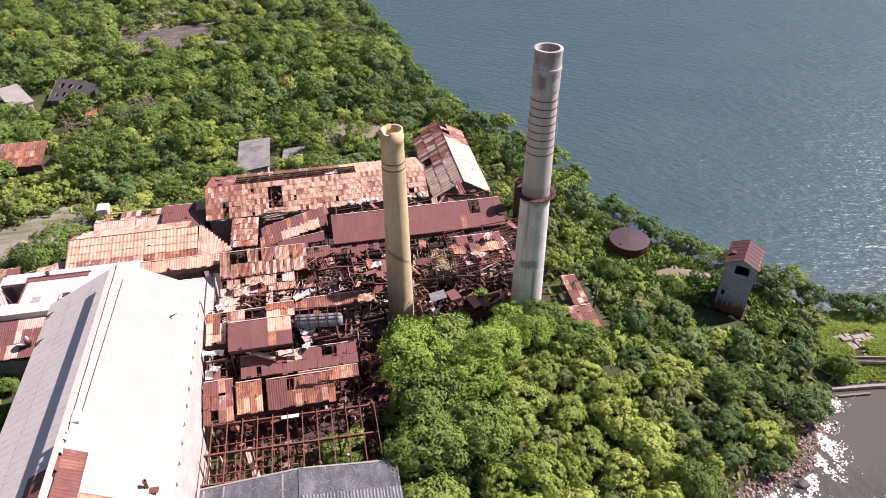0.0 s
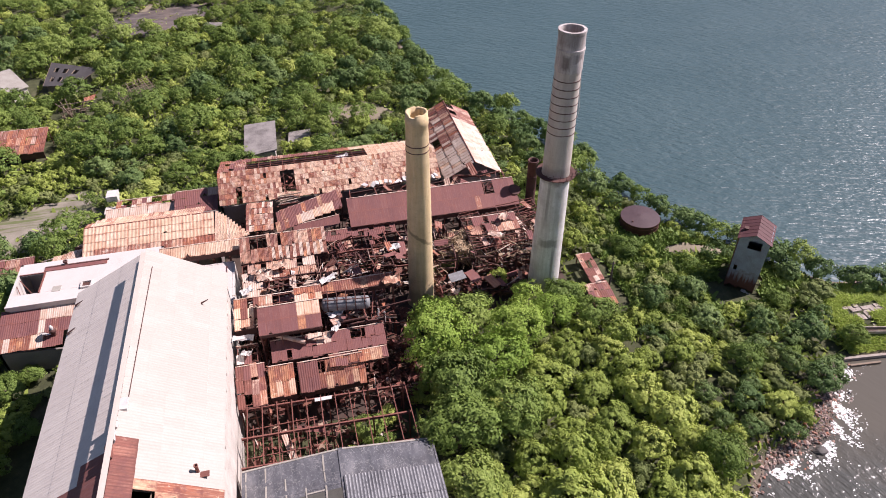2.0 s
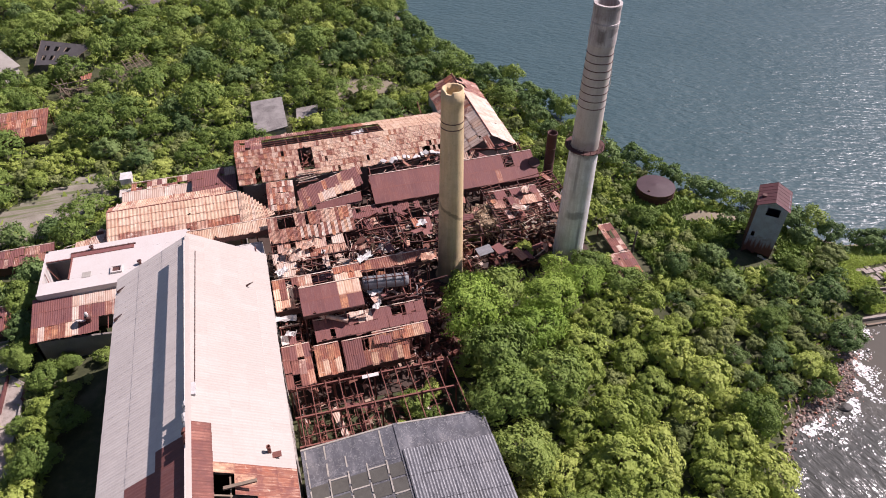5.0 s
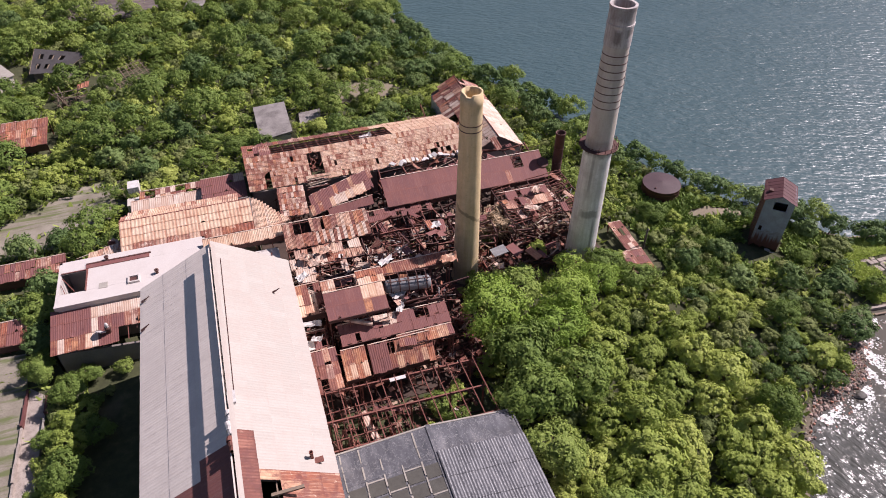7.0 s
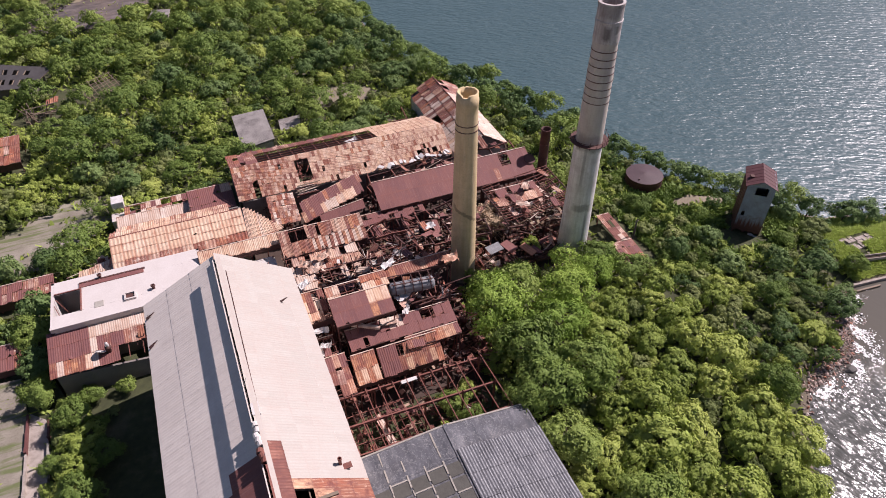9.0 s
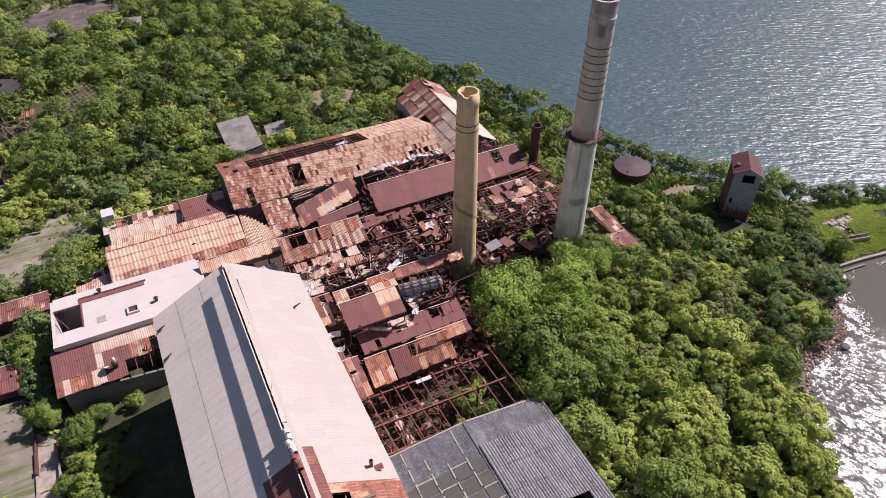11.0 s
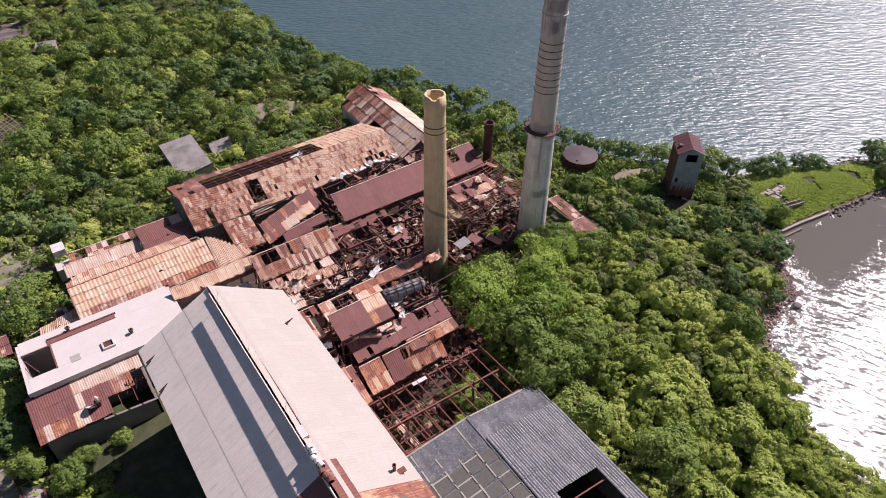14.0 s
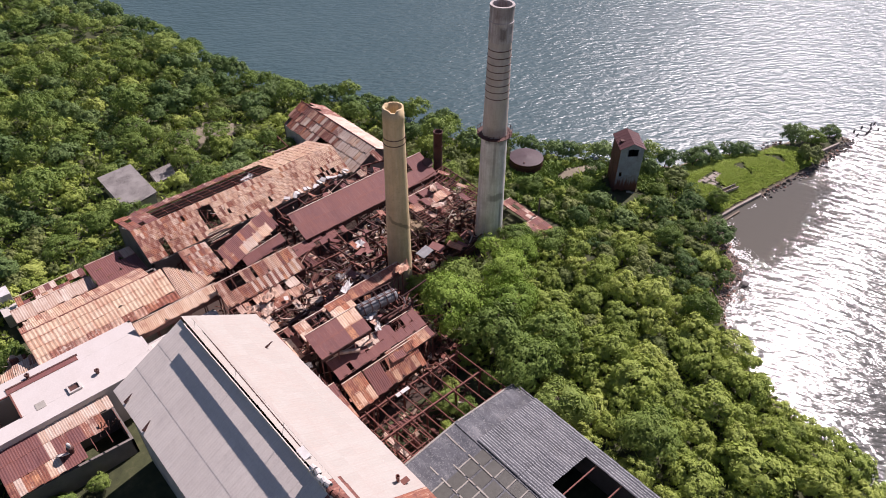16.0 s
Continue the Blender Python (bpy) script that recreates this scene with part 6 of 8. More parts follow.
    # grey flat panels at the foot of the chimneys
    for p, s, rz, mt in (((4.5, -0.4, 4.4), (2.4, 1.7), 8, M_GREYSTEEL), ((7.6, -1.0, 4.2), (1.6, 2.4), 18, M_MAROON), ((10.4, -2.6, 4.0), (1.3, 2.6), 22, M_PEACH)):
        ob = tagged(new("scrap_plate", box_mesh("panel", mt, 0.01)), "flat steel plate resting on rusted frames", "scrap plate", "scrap plates")
        ob.matrix_basis = pose(*p, 6, -4, rz) @ Matrix.Diagonal((*s, 0.08, 1))


build_loose_scrap()


# ---------------------------------------------------------------- tank, tower, shore
M_TANKLID = plain("faded_maroon_paint", (0.075, 0.044, 0.049), 0.6, 0.35, 0.7)
M_TANKSIDE = plain("dark_rusted_tank_steel", (0.10, 0.042, 0.038), 0.75, 0.6, 0.9)


def build_tank():
    t = thing("storage_tank", pose(39.8, 9.65, 0.6), "round maroon steel storage tank with a shallow conical lid", "tank")
    piece("shell", lathe("shell", [(3.22, 0), (3.22, 2.75), (3.28, 2.78), (3.28, 2.86), (3.22, 2.88)], M_TANKSIDE, 48, True, 0.02), t)
    piece("lid", lathe("lid", [(3.27, 2.87), (1.6, 3.05), (0.02, 3.2)], M_TANKLID, 48), t, None, "faded maroon painted lid")
    for k in range(3):
        piece("seam", torus_mesh("seam", 3.215, 0.03, 0.05, M_STEEL, 48), t, pose(0, 0, 0.7 + 0.8 * k))
    piece("lid_hatch", lathe("lid_hatch", [(0.16, 2.9), (0.16, 3.12), (0.02, 3.14)], M_DARKSTEEL, 12), t, pose(-2.0, -1.2, 0))


build_tank()


def build_tower():
    # local axes: x along the front, y into the depth
    L = Vector((46.46, -6.46, 0))
    u = Vector((math.cos(-0.71), math.sin(-0.71), 0))
    d = Vector((-u.y, u.x, 0))
    if d.y < 0:
        d = -d
    w, dep, z0, ze, za = 4.2, 5.1, 0.9, 10.0, 11.05
    t = thing("hopper_tower", frame_matrix(L, u, d, Vector((0, 0, 1))), "tall narrow tower of bluish-grey sheet with rusted lower panels", "tower")
    rnd = random.Random(9)
    n = 9

    def wall(name, o, e, zb, zt, mats, gable=None):
        for k in range(n):
            a, b = k / n, (k + 1) / n
            za1 = zt if gable is None else zt + gable * (1 - abs(2 * a - 1))
            zb1 = zt if gable is None else zt + gable * (1 - abs(2 * b - 1))
            for lo, hi1, hi2, mt in ((zb, zb + 3.2 + 0.5 * rnd.random(), None, mats[0]), (None, za1, zb1, mats[1])):
                if lo is None:
                    lo, h1, h2 = cut, hi1, hi2
                else:
                    cut = hi1
                    h1 = h2 = hi1
                    lo = lo + (0.5 * rnd.random() if name == "front_panel" else 0)
                if name == "front_panel" and mt is mats[1] and 3 <= k <= 6:
                    # square hole under the gable
                    segs = ((lo, 8.3, 8.3), (9.75, h1, h2))
                elif name == "front_panel" and mt is mats[1] and k == 1:
                    segs = ((lo + 0.9, h1, h2),)
                else:
                    segs = ((lo, h1, h2),)
                for s0, s1, s2 in segs:
                    p, q = o.lerp(e, a), o.lerp(e, b)
                    dirn = (e - o).normalized()
                    nrm = Vector((dirn.y, -dirn.x, 0)) * 0.05 * (1 if k % 2 else 0.35)
                    vv = [p + Vector((0, 0, s0)), q + Vector((0, 0, s0)), q + Vector((0, 0, s2)), p + Vector((0, 0, s1))]
                    vv = [x + nrm for x in vv] + [x - Vector((dirn.y, -dirn.x, 0)) * 0.05 for x in vv]
                    piece(name, mesh_of(name, vv, [(0, 1, 2, 3), (7, 6, 5, 4), (0, 4, 5, 1), (1, 5, 6, 2), (2, 6, 7, 3), (3, 7, 4, 0)], mt), t)
    wall("front_panel", Vector((0, 0, 0)), Vector((w, 0, 0)), 0.75, ze, (M_PALERUST, M_BLUEGREY), za - ze - 0.1)
    wall("side_panel", Vector((w, 0, 0)), Vector((w, dep, 0)), 0.5, ze, (M_RUSTPANEL, M_BLUEGREY))
    wall("back_panel", Vector((w, dep, 0)), Vector((0, dep, 0)), 0.5, ze, (M_RUSTPANEL, M_BLUEGREY), za - ze - 0.1)
    wall("side_panel", Vector((0, dep, 0)), Vector((0, 0, 0)), 0.5, ze, (M_RUSTPANEL, M_RUSTPANEL))
    for x in (0.05, w - 0.2):
        for y in (0.1, dep - 0.25):
            block("corner_post", M_DARKSTEEL, t, (x, y, -0.6), (x + 0.16, y + 0.16, ze))
    o = 0.3
    for s in (0, 1):
        xe, xm = (-o, w / 2) if s == 0 else (w + o, w / 2)
        v = [(xe, -o, ze - 0.15), (xm, -o, za), (xm, dep + o, za), (xe, dep + o, ze - 0.15)]
        if s:
            v = v[::-1]
        piece("roof_slope", slab_mesh("roof_slope", v, 0.06, M_REDROOF), t, None, "dull red roof sheet")
        for k in range(7):
            yy = -o + (dep + 2 * o) * k / 6
            member("roof_rib", box_mesh("bar", M_REDROOF, 0), t, (xe, yy - 0.03, ze - 0.15), (xm, yy - 0.03, za), 0.05, 0.03)
    # Solid dark block on the slope imitates the darkness of a gap.
    block("roof_opening", M_DARKSTEEL, t, (0.25, 1.6, ze + 0.3), (0.85, 2.3, ze + 0.56))
    block("inner_floor", M_DARKSTEEL, t, (0.1, 0.2, 5.2), (w - 0.1, dep - 0.2, 5.4))
    # lighter scrap under the hopper
    for k in range(8):
        m = pose(w * 0.6 + 0.25 * k, -0.3 - 0.1 * (k % 3), 0.5, 20 * k, 15 * k, 40 * k) @ Matrix.Diagonal((0.5, 0.35, 0.2, 1))
        piece("spilled_block", box_mesh("debris_block", M_DEBRISWHITE, 0.06), t, m)


def streak_material():
    """Blue-grey sheet eaten by rust from below, in tongues."""
    k = Mat("rust_streaked_sheet")
    x, y, z = k.split(k.world())
    run = k.noise(k.scaled(k.world(), (1, 1, 0.08)), 2.6, 4, 0.6)
    f = k.noise(k.world(), 3.0, 5, 0.65)
    m = k.gray(k.maths("SUBTRACT", k.maths("ADD", z, k.maths("MULTIPLY", run, 4.8)), 5.2), -0.5, 0.5, 1.0, 0.0)
    c = k.mix(m, (0.27, 0.28, 0.32), (0.15, 0.058, 0.045))
    return k.done(k.mix(k.gray(f, 0.4, 0.7, 0.0, 0.5), c, (0.10, 0.05, 0.042)), 0.8, 0.0, f, 0.02)


M_BLUEGREY = plain("blue_grey_painted_sheet", (0.27, 0.31, 0.385), 0.6, 0.7, 0.6, dark=(0.6, 0.45, 0.38))
M_RUSTPANEL = plain("rusted_wall_sheet", (0.135, 0.058, 0.042), 0.8, 0.7, 0.9)
M_PALERUST = streak_material()
M_REDROOF = plain("dull_red_roof_paint", (0.10, 0.036, 0.039), 0.7, 0.5, 0.7)
build_tower()


def rock_mesh(seed, mat, cuts=2):
    bm = bmesh.new()
    bmesh.ops.create_icosphere(bm, subdivisions=cuts, radius=0.5)
    for v in bm.verts:
        v.co *= 1 + 0.5 * noise.noise(v.co * 2.2 + Vector((seed, 0, 0)))
        v.co.z *= 0.65
    return from_bm("rock", bm, mat)


def scatter_rocks(name, label, pts, seed, mats, size, wet=0.25):
    """Shore rocks strewn near the waypoints, one object with many stones."""
    r = np.random.RandomState(seed)
    base = rock_mesh(seed, None, 1)
    bv = np.array([v.co[:] for v in base.vertices])
    bf = np.array([p.vertices[:] for p in base.polygons])
    V, F, MI = [], [], []
    k = 0
    for (x0, y0), (x1, y1), n, spread in pts:
        for i in range(n):
            a = r.rand()
            x, y = x0 + a * (x1 - x0) + r.normal(0, spread), y0 + a * (y1 - y0) + r.normal(0, spread)
            s = size * (0.35 + 1.2 * r.rand() ** 3)
            m = np.array(Euler((r.rand() * 6, r.rand() * 0.6, r.rand() * 6)).to_matrix()) * s
            z = float(ground_height(np.array([x]), np.array([y]))[0])
            V.append(bv @ m.T + (x, y, max(z, -0.15) + s * 0.12))
            F.append(bf + len(bv) * k)
            MI += [int(r.rand() < wet)] * len(bf)
            k += 1
    me = mesh_of(name, np.concatenate(V).tolist(), np.concatenate(F).tolist())
    for m in mats:
        me.materials.append(m)
    me.polygons.foreach_set("material_index", MI)
    tagged(new(name, me), label, "rocks", kind="stuff")


def stone_material():
    k = Mat("shore_stones")
    c = k.ramp(k.island(), [(0, (0.20, 0.14, 0.12)), (0.3, (0.37, 0.27, 0.235)), (0.6, (0.47, 0.38, 0.335)), (0.78, (0.42, 0.17, 0.105)), (0.9, (0.36, 0.20, 0.15)), (1.0, (0.58, 0.51, 0.46))])
    f = k.noise(k.world(), 5, 4, 0.65)
    return k.done(k.mix(k.gray(f, 0.4, 0.7, 0, 0.5), c, (0.12, 0.10, 0.085)), 0.9, 0, f, 0.03)


M_STONES = stone_material()
scatter_rocks("shore_rocks", "reddish and pale broken stones along the waterline", [((53, -25.3), (48.5, -29), 340, 1.0), ((48.0, -28.4), (43.0, -33.2), 1100, 1.6), ((43.0, -33.4), (34, -35.6), 1000, 1.5), ((34, -36), (29, -41), 120, 0.8)], 3, (M_STONES, M_ROCKDARK), 0.38)
scatter_rocks("breakwater_rocks", "dark boulders along the spit", [((67, -26), (84.6, -28.7), 260, 0.5), ((84.6, -28.7), (100, -28.8), 330, 0.8), ((81, -17.2), (88, -18.6), 80, 0.7), ((95, -23), (100, -26), 60, 0.9), ((58, -3.5), (46, 11), 50, 0.7)], 4, (M_STONES, M_ROCKDARK), 0.5, 0.6)
b = tagged(new("water_rock", rock_mesh(8, M_ROCKDARK)), "dark wet boulder standing in shallow water", "rock")
b.matrix_basis = pose(41.6, -35.9, 0.1) @ Matrix.Diagonal((1.7, 1.2, 1.1, 1))


M_SLABS = plain("stained_slab_concrete", (0.38, 0.325, 0.285), 0.9, 0.8, 1.2)


def build_spit():
    t = thing("spit_retaining_kerb", None, "low concrete kerb along the grassy spit", "kerb")
    pts = [(54.2, -24.1), (60, -24.7), (66.8, -25.7)]
    for a, c in zip(pts, pts[1:]):
        member("kerb_length", box_mesh("kerb", M_SLABS, 0.02), t, (*a, -0.1), (*c, -0.1), 0.4, 0.6)
    member("fallen_pile", box_mesh("kerb", M_WOOD, 0.02), t, (54.5, -25.2, 0.05), (59, -25.6, 0.05), 0.3, 0.25)
    s = thing("ruined_floor_slabs", None, "pale broken floor slabs of a vanished hut in grass", "slab")
    for a, c, mt in (((59.5, -17.4), (62.0, -15.9), M_CONC), ((62.1, -18.1), (65.2, -16.6), M_CONC), ((60.6, -20.4), (62.4, -17.6), M_CONC)):
        nx, ny = 3, 2
        for i in range(nx):
            for j in range(ny):
                q0 = (a[0] + (c[0] - a[0]) * i / nx + 0.04, a[1] + (c[1] - a[1]) * j / ny + 0.04)
                q1 = (a[0] + (c[0] - a[0]) * (i + 1) / nx - 0.03, a[1] + (c[1] - a[1]) * (j + 1) / ny - 0.03)
                if (i * 3 + j * 5 + int(a[0] * 10)) % 7:
                    block("slab", M_SLABS, s, (*q0, 1.2), (*q1, float(ground_height(np.array([q0[0]]), np.array([q0[1]]))[0]) + 0.10 + 0.05 * ((i * 2 + j) % 3)))
    p = thing("sunken_trough", None, "long dark sunken concrete trough in grass", "trough")
    u = Vector((63.9 - 57.3, -22.2 + 20.7, 0)).normalized()
    m = frame_matrix(Vector((57.3, -20.7, 1.3)), u, Vector((-u.y, u.x, 0)), Vector((0, 0, 1)))
    p.matrix_basis = m
    block("trough_wall", M_SLABS, p, (0, 0, 0), (6.8, 0.12, 0.5))
    block("trough_wall", M_SLABS, p, (0, 0.8, 0), (6.8, 0.92, 0.56))
    block("trough_floor", M_FLOOR, p, (0, 0.12, 0), (6.8, 0.8, 0.2))
    k = thing("spit_end_wall", None, "broken pale wall at the tip of the spit", "wall")
    member("wall_length", box_mesh("kerb", M_SLABS, 0.02), k, (89.0, -26.8, 0.2), (95.2, -28.0, 0.2), 0.4, 0.9)
    for i in range(9):
        q = tagged(new("mooring_post", pipe_mesh(M_ROCKDARK)), "dark timber post standing in the sea", "post", "posts off the spit")
        q.matrix_basis = frame_matrix((103.0 + 0.95 * i, -28.6 + 1.3 * math.sin(i * 1.9) - 0.15 * i, -0.6), (0, 0, 1.15), (0.35, 0, 0), (0, 0.35, 0))


build_spit()


# ---------------------------------------------------------------- far huts, yards and clearings
def build_hut():
    t = thing("flat_concrete_hut", None, "abandoned hut with a sloping stained concrete roof slab", "hut")
    ring_wall(t, [(-24.4, 44.2), (-19.1, 44.6), (-19.1, 55.2), (-24.4, 55.4)], 1.2, 4.1, M_WALL, 0.25)
    piece("roof_slab", slab_mesh("roof_slab", [(-24.9, 43.5, 4.4), (-18.7, 44.6, 4.7), (-18.6, 55.9, 5.0), (-24.8, 56.3, 4.5)], 0.25, M_CONCDARK), t)
    s = tagged(new("concrete_slab", slab_mesh("concrete_slab", [(-16.6, 50.4, 2.6), (-12.6, 50.8, 2.6), (-11.8, 55.0, 2.7), (-16.2, 54.6, 2.7)], 0.9, M_CONCDARK)), "small grey concrete slab half hidden by bushes", "slab")


build_hut()


M_SLATE = plain("grey_slate_roof", (0.075, 0.068, 0.068), 0.85, 0.6, 0.5)


def build_grey_house():
    t = thing("grey_roofed_house", None, "derelict house with a grey roof full of square holes", "house")
    A, B, C, D = Vector((-68.4, 96.5, 5.5)), Vector((-57.2, 90.4, 5.5)), Vector((-61.9, 85.6, 4.0)), Vector((-69.0, 87.1, 3.8))
    ring_wall(t, [(-68.6, 88.0), (-62.6, 86.8), (-59.4, 90.6), (-67.8, 95.2)], 1.2, [3.5, 3.6, 4.9, 4.9], M_WALLDARK, 0.25)
    nu, nv = 9, 5
    for i in range(nu):
        for j in range(nv):
            if j in (1, 3) and i in (1, 3, 5, 6) and not (j == 3 and i == 6):
                continue
            f = lambda s, q: D.lerp(C, s).lerp(A.lerp(B, s), q)
            p = [f(i / nu, j / nv), f((i + 1) / nu, j / nv), f((i + 1) / nu, (j + 1) / nv), f(i / nu, (j + 1) / nv)]
            piece("roof_panel", slab_mesh("roof_panel", p, 0.08, M_SLATE), t)
    for k in range(8):
        p = D.lerp(C, k / 7) + Vector((0, 0, -0.15))
        q = A.lerp(B, k / 7) + Vector((0, 0, -0.15))
        member("rafter", box_mesh("bar", M_WOOD, 0), t, p, q, 0.12, 0.14)


build_grey_house()


def build_pale_house():
    t = thing("pale_shed_house", None, "small pale house with a weathered tin roof and broken end wall", "house")
    a, bq, c, d = (-81.0, 93.6), (-78.0, 96.0), (-72.4, 87.2), (-75.4, 84.2)
    ring_wall(t, [a, bq, c, d], 1.2, 3.9, M_WALL, 0.25)
    piece("roof_slab", slab_mesh("roof_slab", [(-75.9, 83.6, 4.1), (-71.9, 87.2, 4.1), (-77.8, 96.6, 4.9), (-81.6, 93.6, 4.9)], 0.15, M_CONC), t)
    for k in range(3):
        member("door_post", box_mesh("bar", M_WALLDARK, 0), t, (-75.2 + k * 1.0, 84.1 + k * 1.0, 1.4), (-75.2 + k * 1.0, 84.1 + k * 1.0, 3.6), 0.3)


build_pale_house()
small_roof("red_roofed_barn", "barn with a rust-red tin roof among trees", -80.0, -62.6, 55.6, 3.8, 63.0, 5.2, M_ORANGE, None, 111, 1.4, sw=0.9, sl=2.6, worn=0.05, category="barn", pick=lambda s, t, r: r.choice((M_ORANGE, M_ORANGE, M_RUST)))


def build_timber_wreck():
    t = thing("timber_wreck", pose(1.6, -2.8, 0), "collapsed grey timber frame with a scrap of red sheet", "timber frame")
    rnd = random.Random(4)
    for k in range(16):
        x, y = -63.0 + rnd.uniform(-1.5, 3.0), 76.5 + rnd.uniform(-1.5, 2.0)
        member("timber", box_mesh("bar", M_WOOD, 0), t, (x, y, 1.4), (x + rnd.gauss(0, 1.2), y + rnd.gauss(0, 1.2), rnd.uniform(3.0, 5.4)), 0.16)
    for k in range(6):
        member("rail", box_mesh("bar", M_WOOD, 0), t, (-64.5 + rnd.uniform(0, 1), 76 + rnd.uniform(-1, 2), rnd.uniform(2.5, 5)), (-59.0 + rnd.uniform(0, 1), 77 + rnd.uniform(-1, 2), rnd.uniform(2.5, 5)), 0.14)
    for k in range(3):
        piece("sheet", sheet_mesh(M_ORANGE, 3), t, frame_matrix(Vector((-60.4 + k * 0.8, 78.6, 4.0 + 0.2 * k)), (0.85, 0, 0), (0.2, 2.2, 0.3), (0, 0, 1)))


build_timber_wreck()


def build_fallen_roof_frame():
    t = thing("fallen_roof_frame", pose(-48.6, 82.4, 2.6, 14, -6, 24), "fallen lattice of grey roof timbers sunk in scrub", "timber frame")
    rnd = random.Random(14)
    for k in range(8):
        member("rafter", box_mesh("bar", M_WOOD, 0), t, (-3.4 + k, -2.4 + rnd.gauss(0, 0.3), rnd.gauss(0, 0.15)), (-3.4 + k + rnd.gauss(0, 0.25), 2.4 + rnd.gauss(0, 0.4), 0.9 + rnd.gauss(0, 0.2)), 0.14)
    for k in range(6):
        member("batten", box_mesh("bar", M_WOOD, 0), t, (-3.8, -2.2 + 0.85 * k, 0.15 + 0.16 * k), (3.8 + rnd.gauss(0, 0.5), -2.1 + 0.85 * k + rnd.gauss(0, 0.2), 0.15 + 0.16 * k), 0.1)
    for k in range(10):
        x, y = -6.5 + rnd.uniform(-2, 2.5), -1.5 + rnd.uniform(-2, 2)
        member("fallen_timber", box_mesh("bar", M_WOOD, 0), t, (x, y, -0.6), (x + rnd.gauss(0, 1.4), y + rnd.gauss(0, 1.4), rnd.uniform(0.2, 1.4)), 0.14)


build_fallen_roof_frame()


def in_poly(x, y, poly):
    c = False
    for (ax, ay), (bx, by) in zip(poly, poly[1:] + poly[:1]):
        if (ay > y) != (by > y) and x < ax + (y - ay) * (bx - ax) / (by - ay):
            c = not c
    return c


def patch(name, label, pts, mat, category, z=0.05, kind="structure", flat=False):
    """A thin ground cover: a level slab, or small plates that follow the land and fray at the rim."""
    if flat:
        P = np.array(pts, float)
        h = ground_height(P[:, 0], P[:, 1])
        me = slab_mesh(name, [(x, y, float(max(h) + z)) for x, y in pts], 0.5, mat)
    else:
        g = 0.8
        xs, ys = [q[0] for q in pts], [q[1] for q in pts]
        cells = [(i, j) for i in range(int(min(xs) // g), int(max(xs) // g) + 1) for j in range(int(min(ys) // g), int(max(ys) // g) + 1)
                 if in_poly((i + 0.5) * g + 1.3 * noise.noise((i * 0.3, j * 0.3, 1.0)), (j + 0.5) * g + 1.3 * noise.noise((i * 0.3, j * 0.3, 7.0)), pts)]
        keys = sorted({(i + a, j + b) for i, j in cells for a in (0, 1) for b in (0, 1)})
        at = {k: n for n, k in enumerate(keys)}
        X = np.array([i * g + 0.3 * noise.noise((i * 0.9, j * 0.9, 2.0)) for i, j in keys])
        Y = np.array([j * g + 0.3 * noise.noise((i * 0.9, j * 0.9, 5.0)) for i, j in keys])
        Z = ground_height(X, Y) + z
        me = mesh_of(name, list(zip(X.tolist(), Y.tolist(), Z.tolist())), [(at[i, j], at[i + 1, j], at[i + 1, j + 1], at[i, j + 1]) for i, j in cells], mat, True)
    tagged(new(name, me), label, category, kind=kind)


def yard_material():
    k = Mat("cracked_yard")
    a = k.noise(k.world(), 0.25, 5, 0.6)
    st = k.noise(k.scaled(k.world(), (0.12, 0.9, 1)), 0.9, 4, 0.6)
    f = k.noise(k.world(), 5, 4, 0.65)
    c = k.ramp(a, [(0.3, (0.19, 0.165, 0.125)), (0.6, (0.30, 0.265, 0.215)), (0.8, (0.37, 0.335, 0.28))])
    c = k.mix(k.gray(st, 0.5, 0.62), c, (0.13, 0.15, 0.06))
    return k.done(k.mix(k.gray(f, 0.45, 0.7, 0, 0.4), c, (0.12, 0.10, 0.075)), 0.95, 0, f, 0.02)


M_YARD = yard_material()


def cinder_material():
    """Dark furrowed cinder with paler dry streaks."""
    k = Mat("dark_cinder")
    fur = k.noise(k.scaled(k.world(), (0.35, 0.9, 1)), 0.7, 4, 0.6)
    f = k.noise(k.world(), 1.6, 5, 0.7)
    a = k.noise(k.world(), 0.08, 4, 0.6)
    c = k.ramp(fur, [(0.32, (0.06, 0.05, 0.05)), (0.52, (0.115, 0.095, 0.092)), (0.70, (0.20, 0.165, 0.15))])
    c = k.mix(k.gray(a, 0.45, 0.62, 0.0, 0.7), c, (0.20, 0.15, 0.12))
    return k.done(k.mix(k.gray(f, 0.45, 0.7, 0, 0.5), c, (0.06, 0.05, 0.045)), 0.95, 0, fur, 0.3)


M_COAL = cinder_material()
M_DIRT = plain("pale_dirt", (0.25, 0.21, 0.15), 0.95, 0.5, 0.2)
patch("pavement", "cracked concrete yard with strips of grass", [(-72, 25), (-58, 25.5), (-49.2, 33), (-49, 41.5), (-52, 44), (-60, 40), (-72, 33)], M_YARD, "yard")
patch("pavement", "bare cracked concrete terrace beside bushes", [(-78, -44), (-60.1, -44), (-60.1, -3.0), (-61.0, 3.6), (-78, 5)], M_YARD, "yard", 0.22, flat=True)
patch("pavement", "sunken concrete ramp between low red walls", [(-59.9, -44), (-57.7, -44), (-57.7, -4.6), (-59.9, -2.6)], M_SLABS, "ramp", 0.05, flat=True)


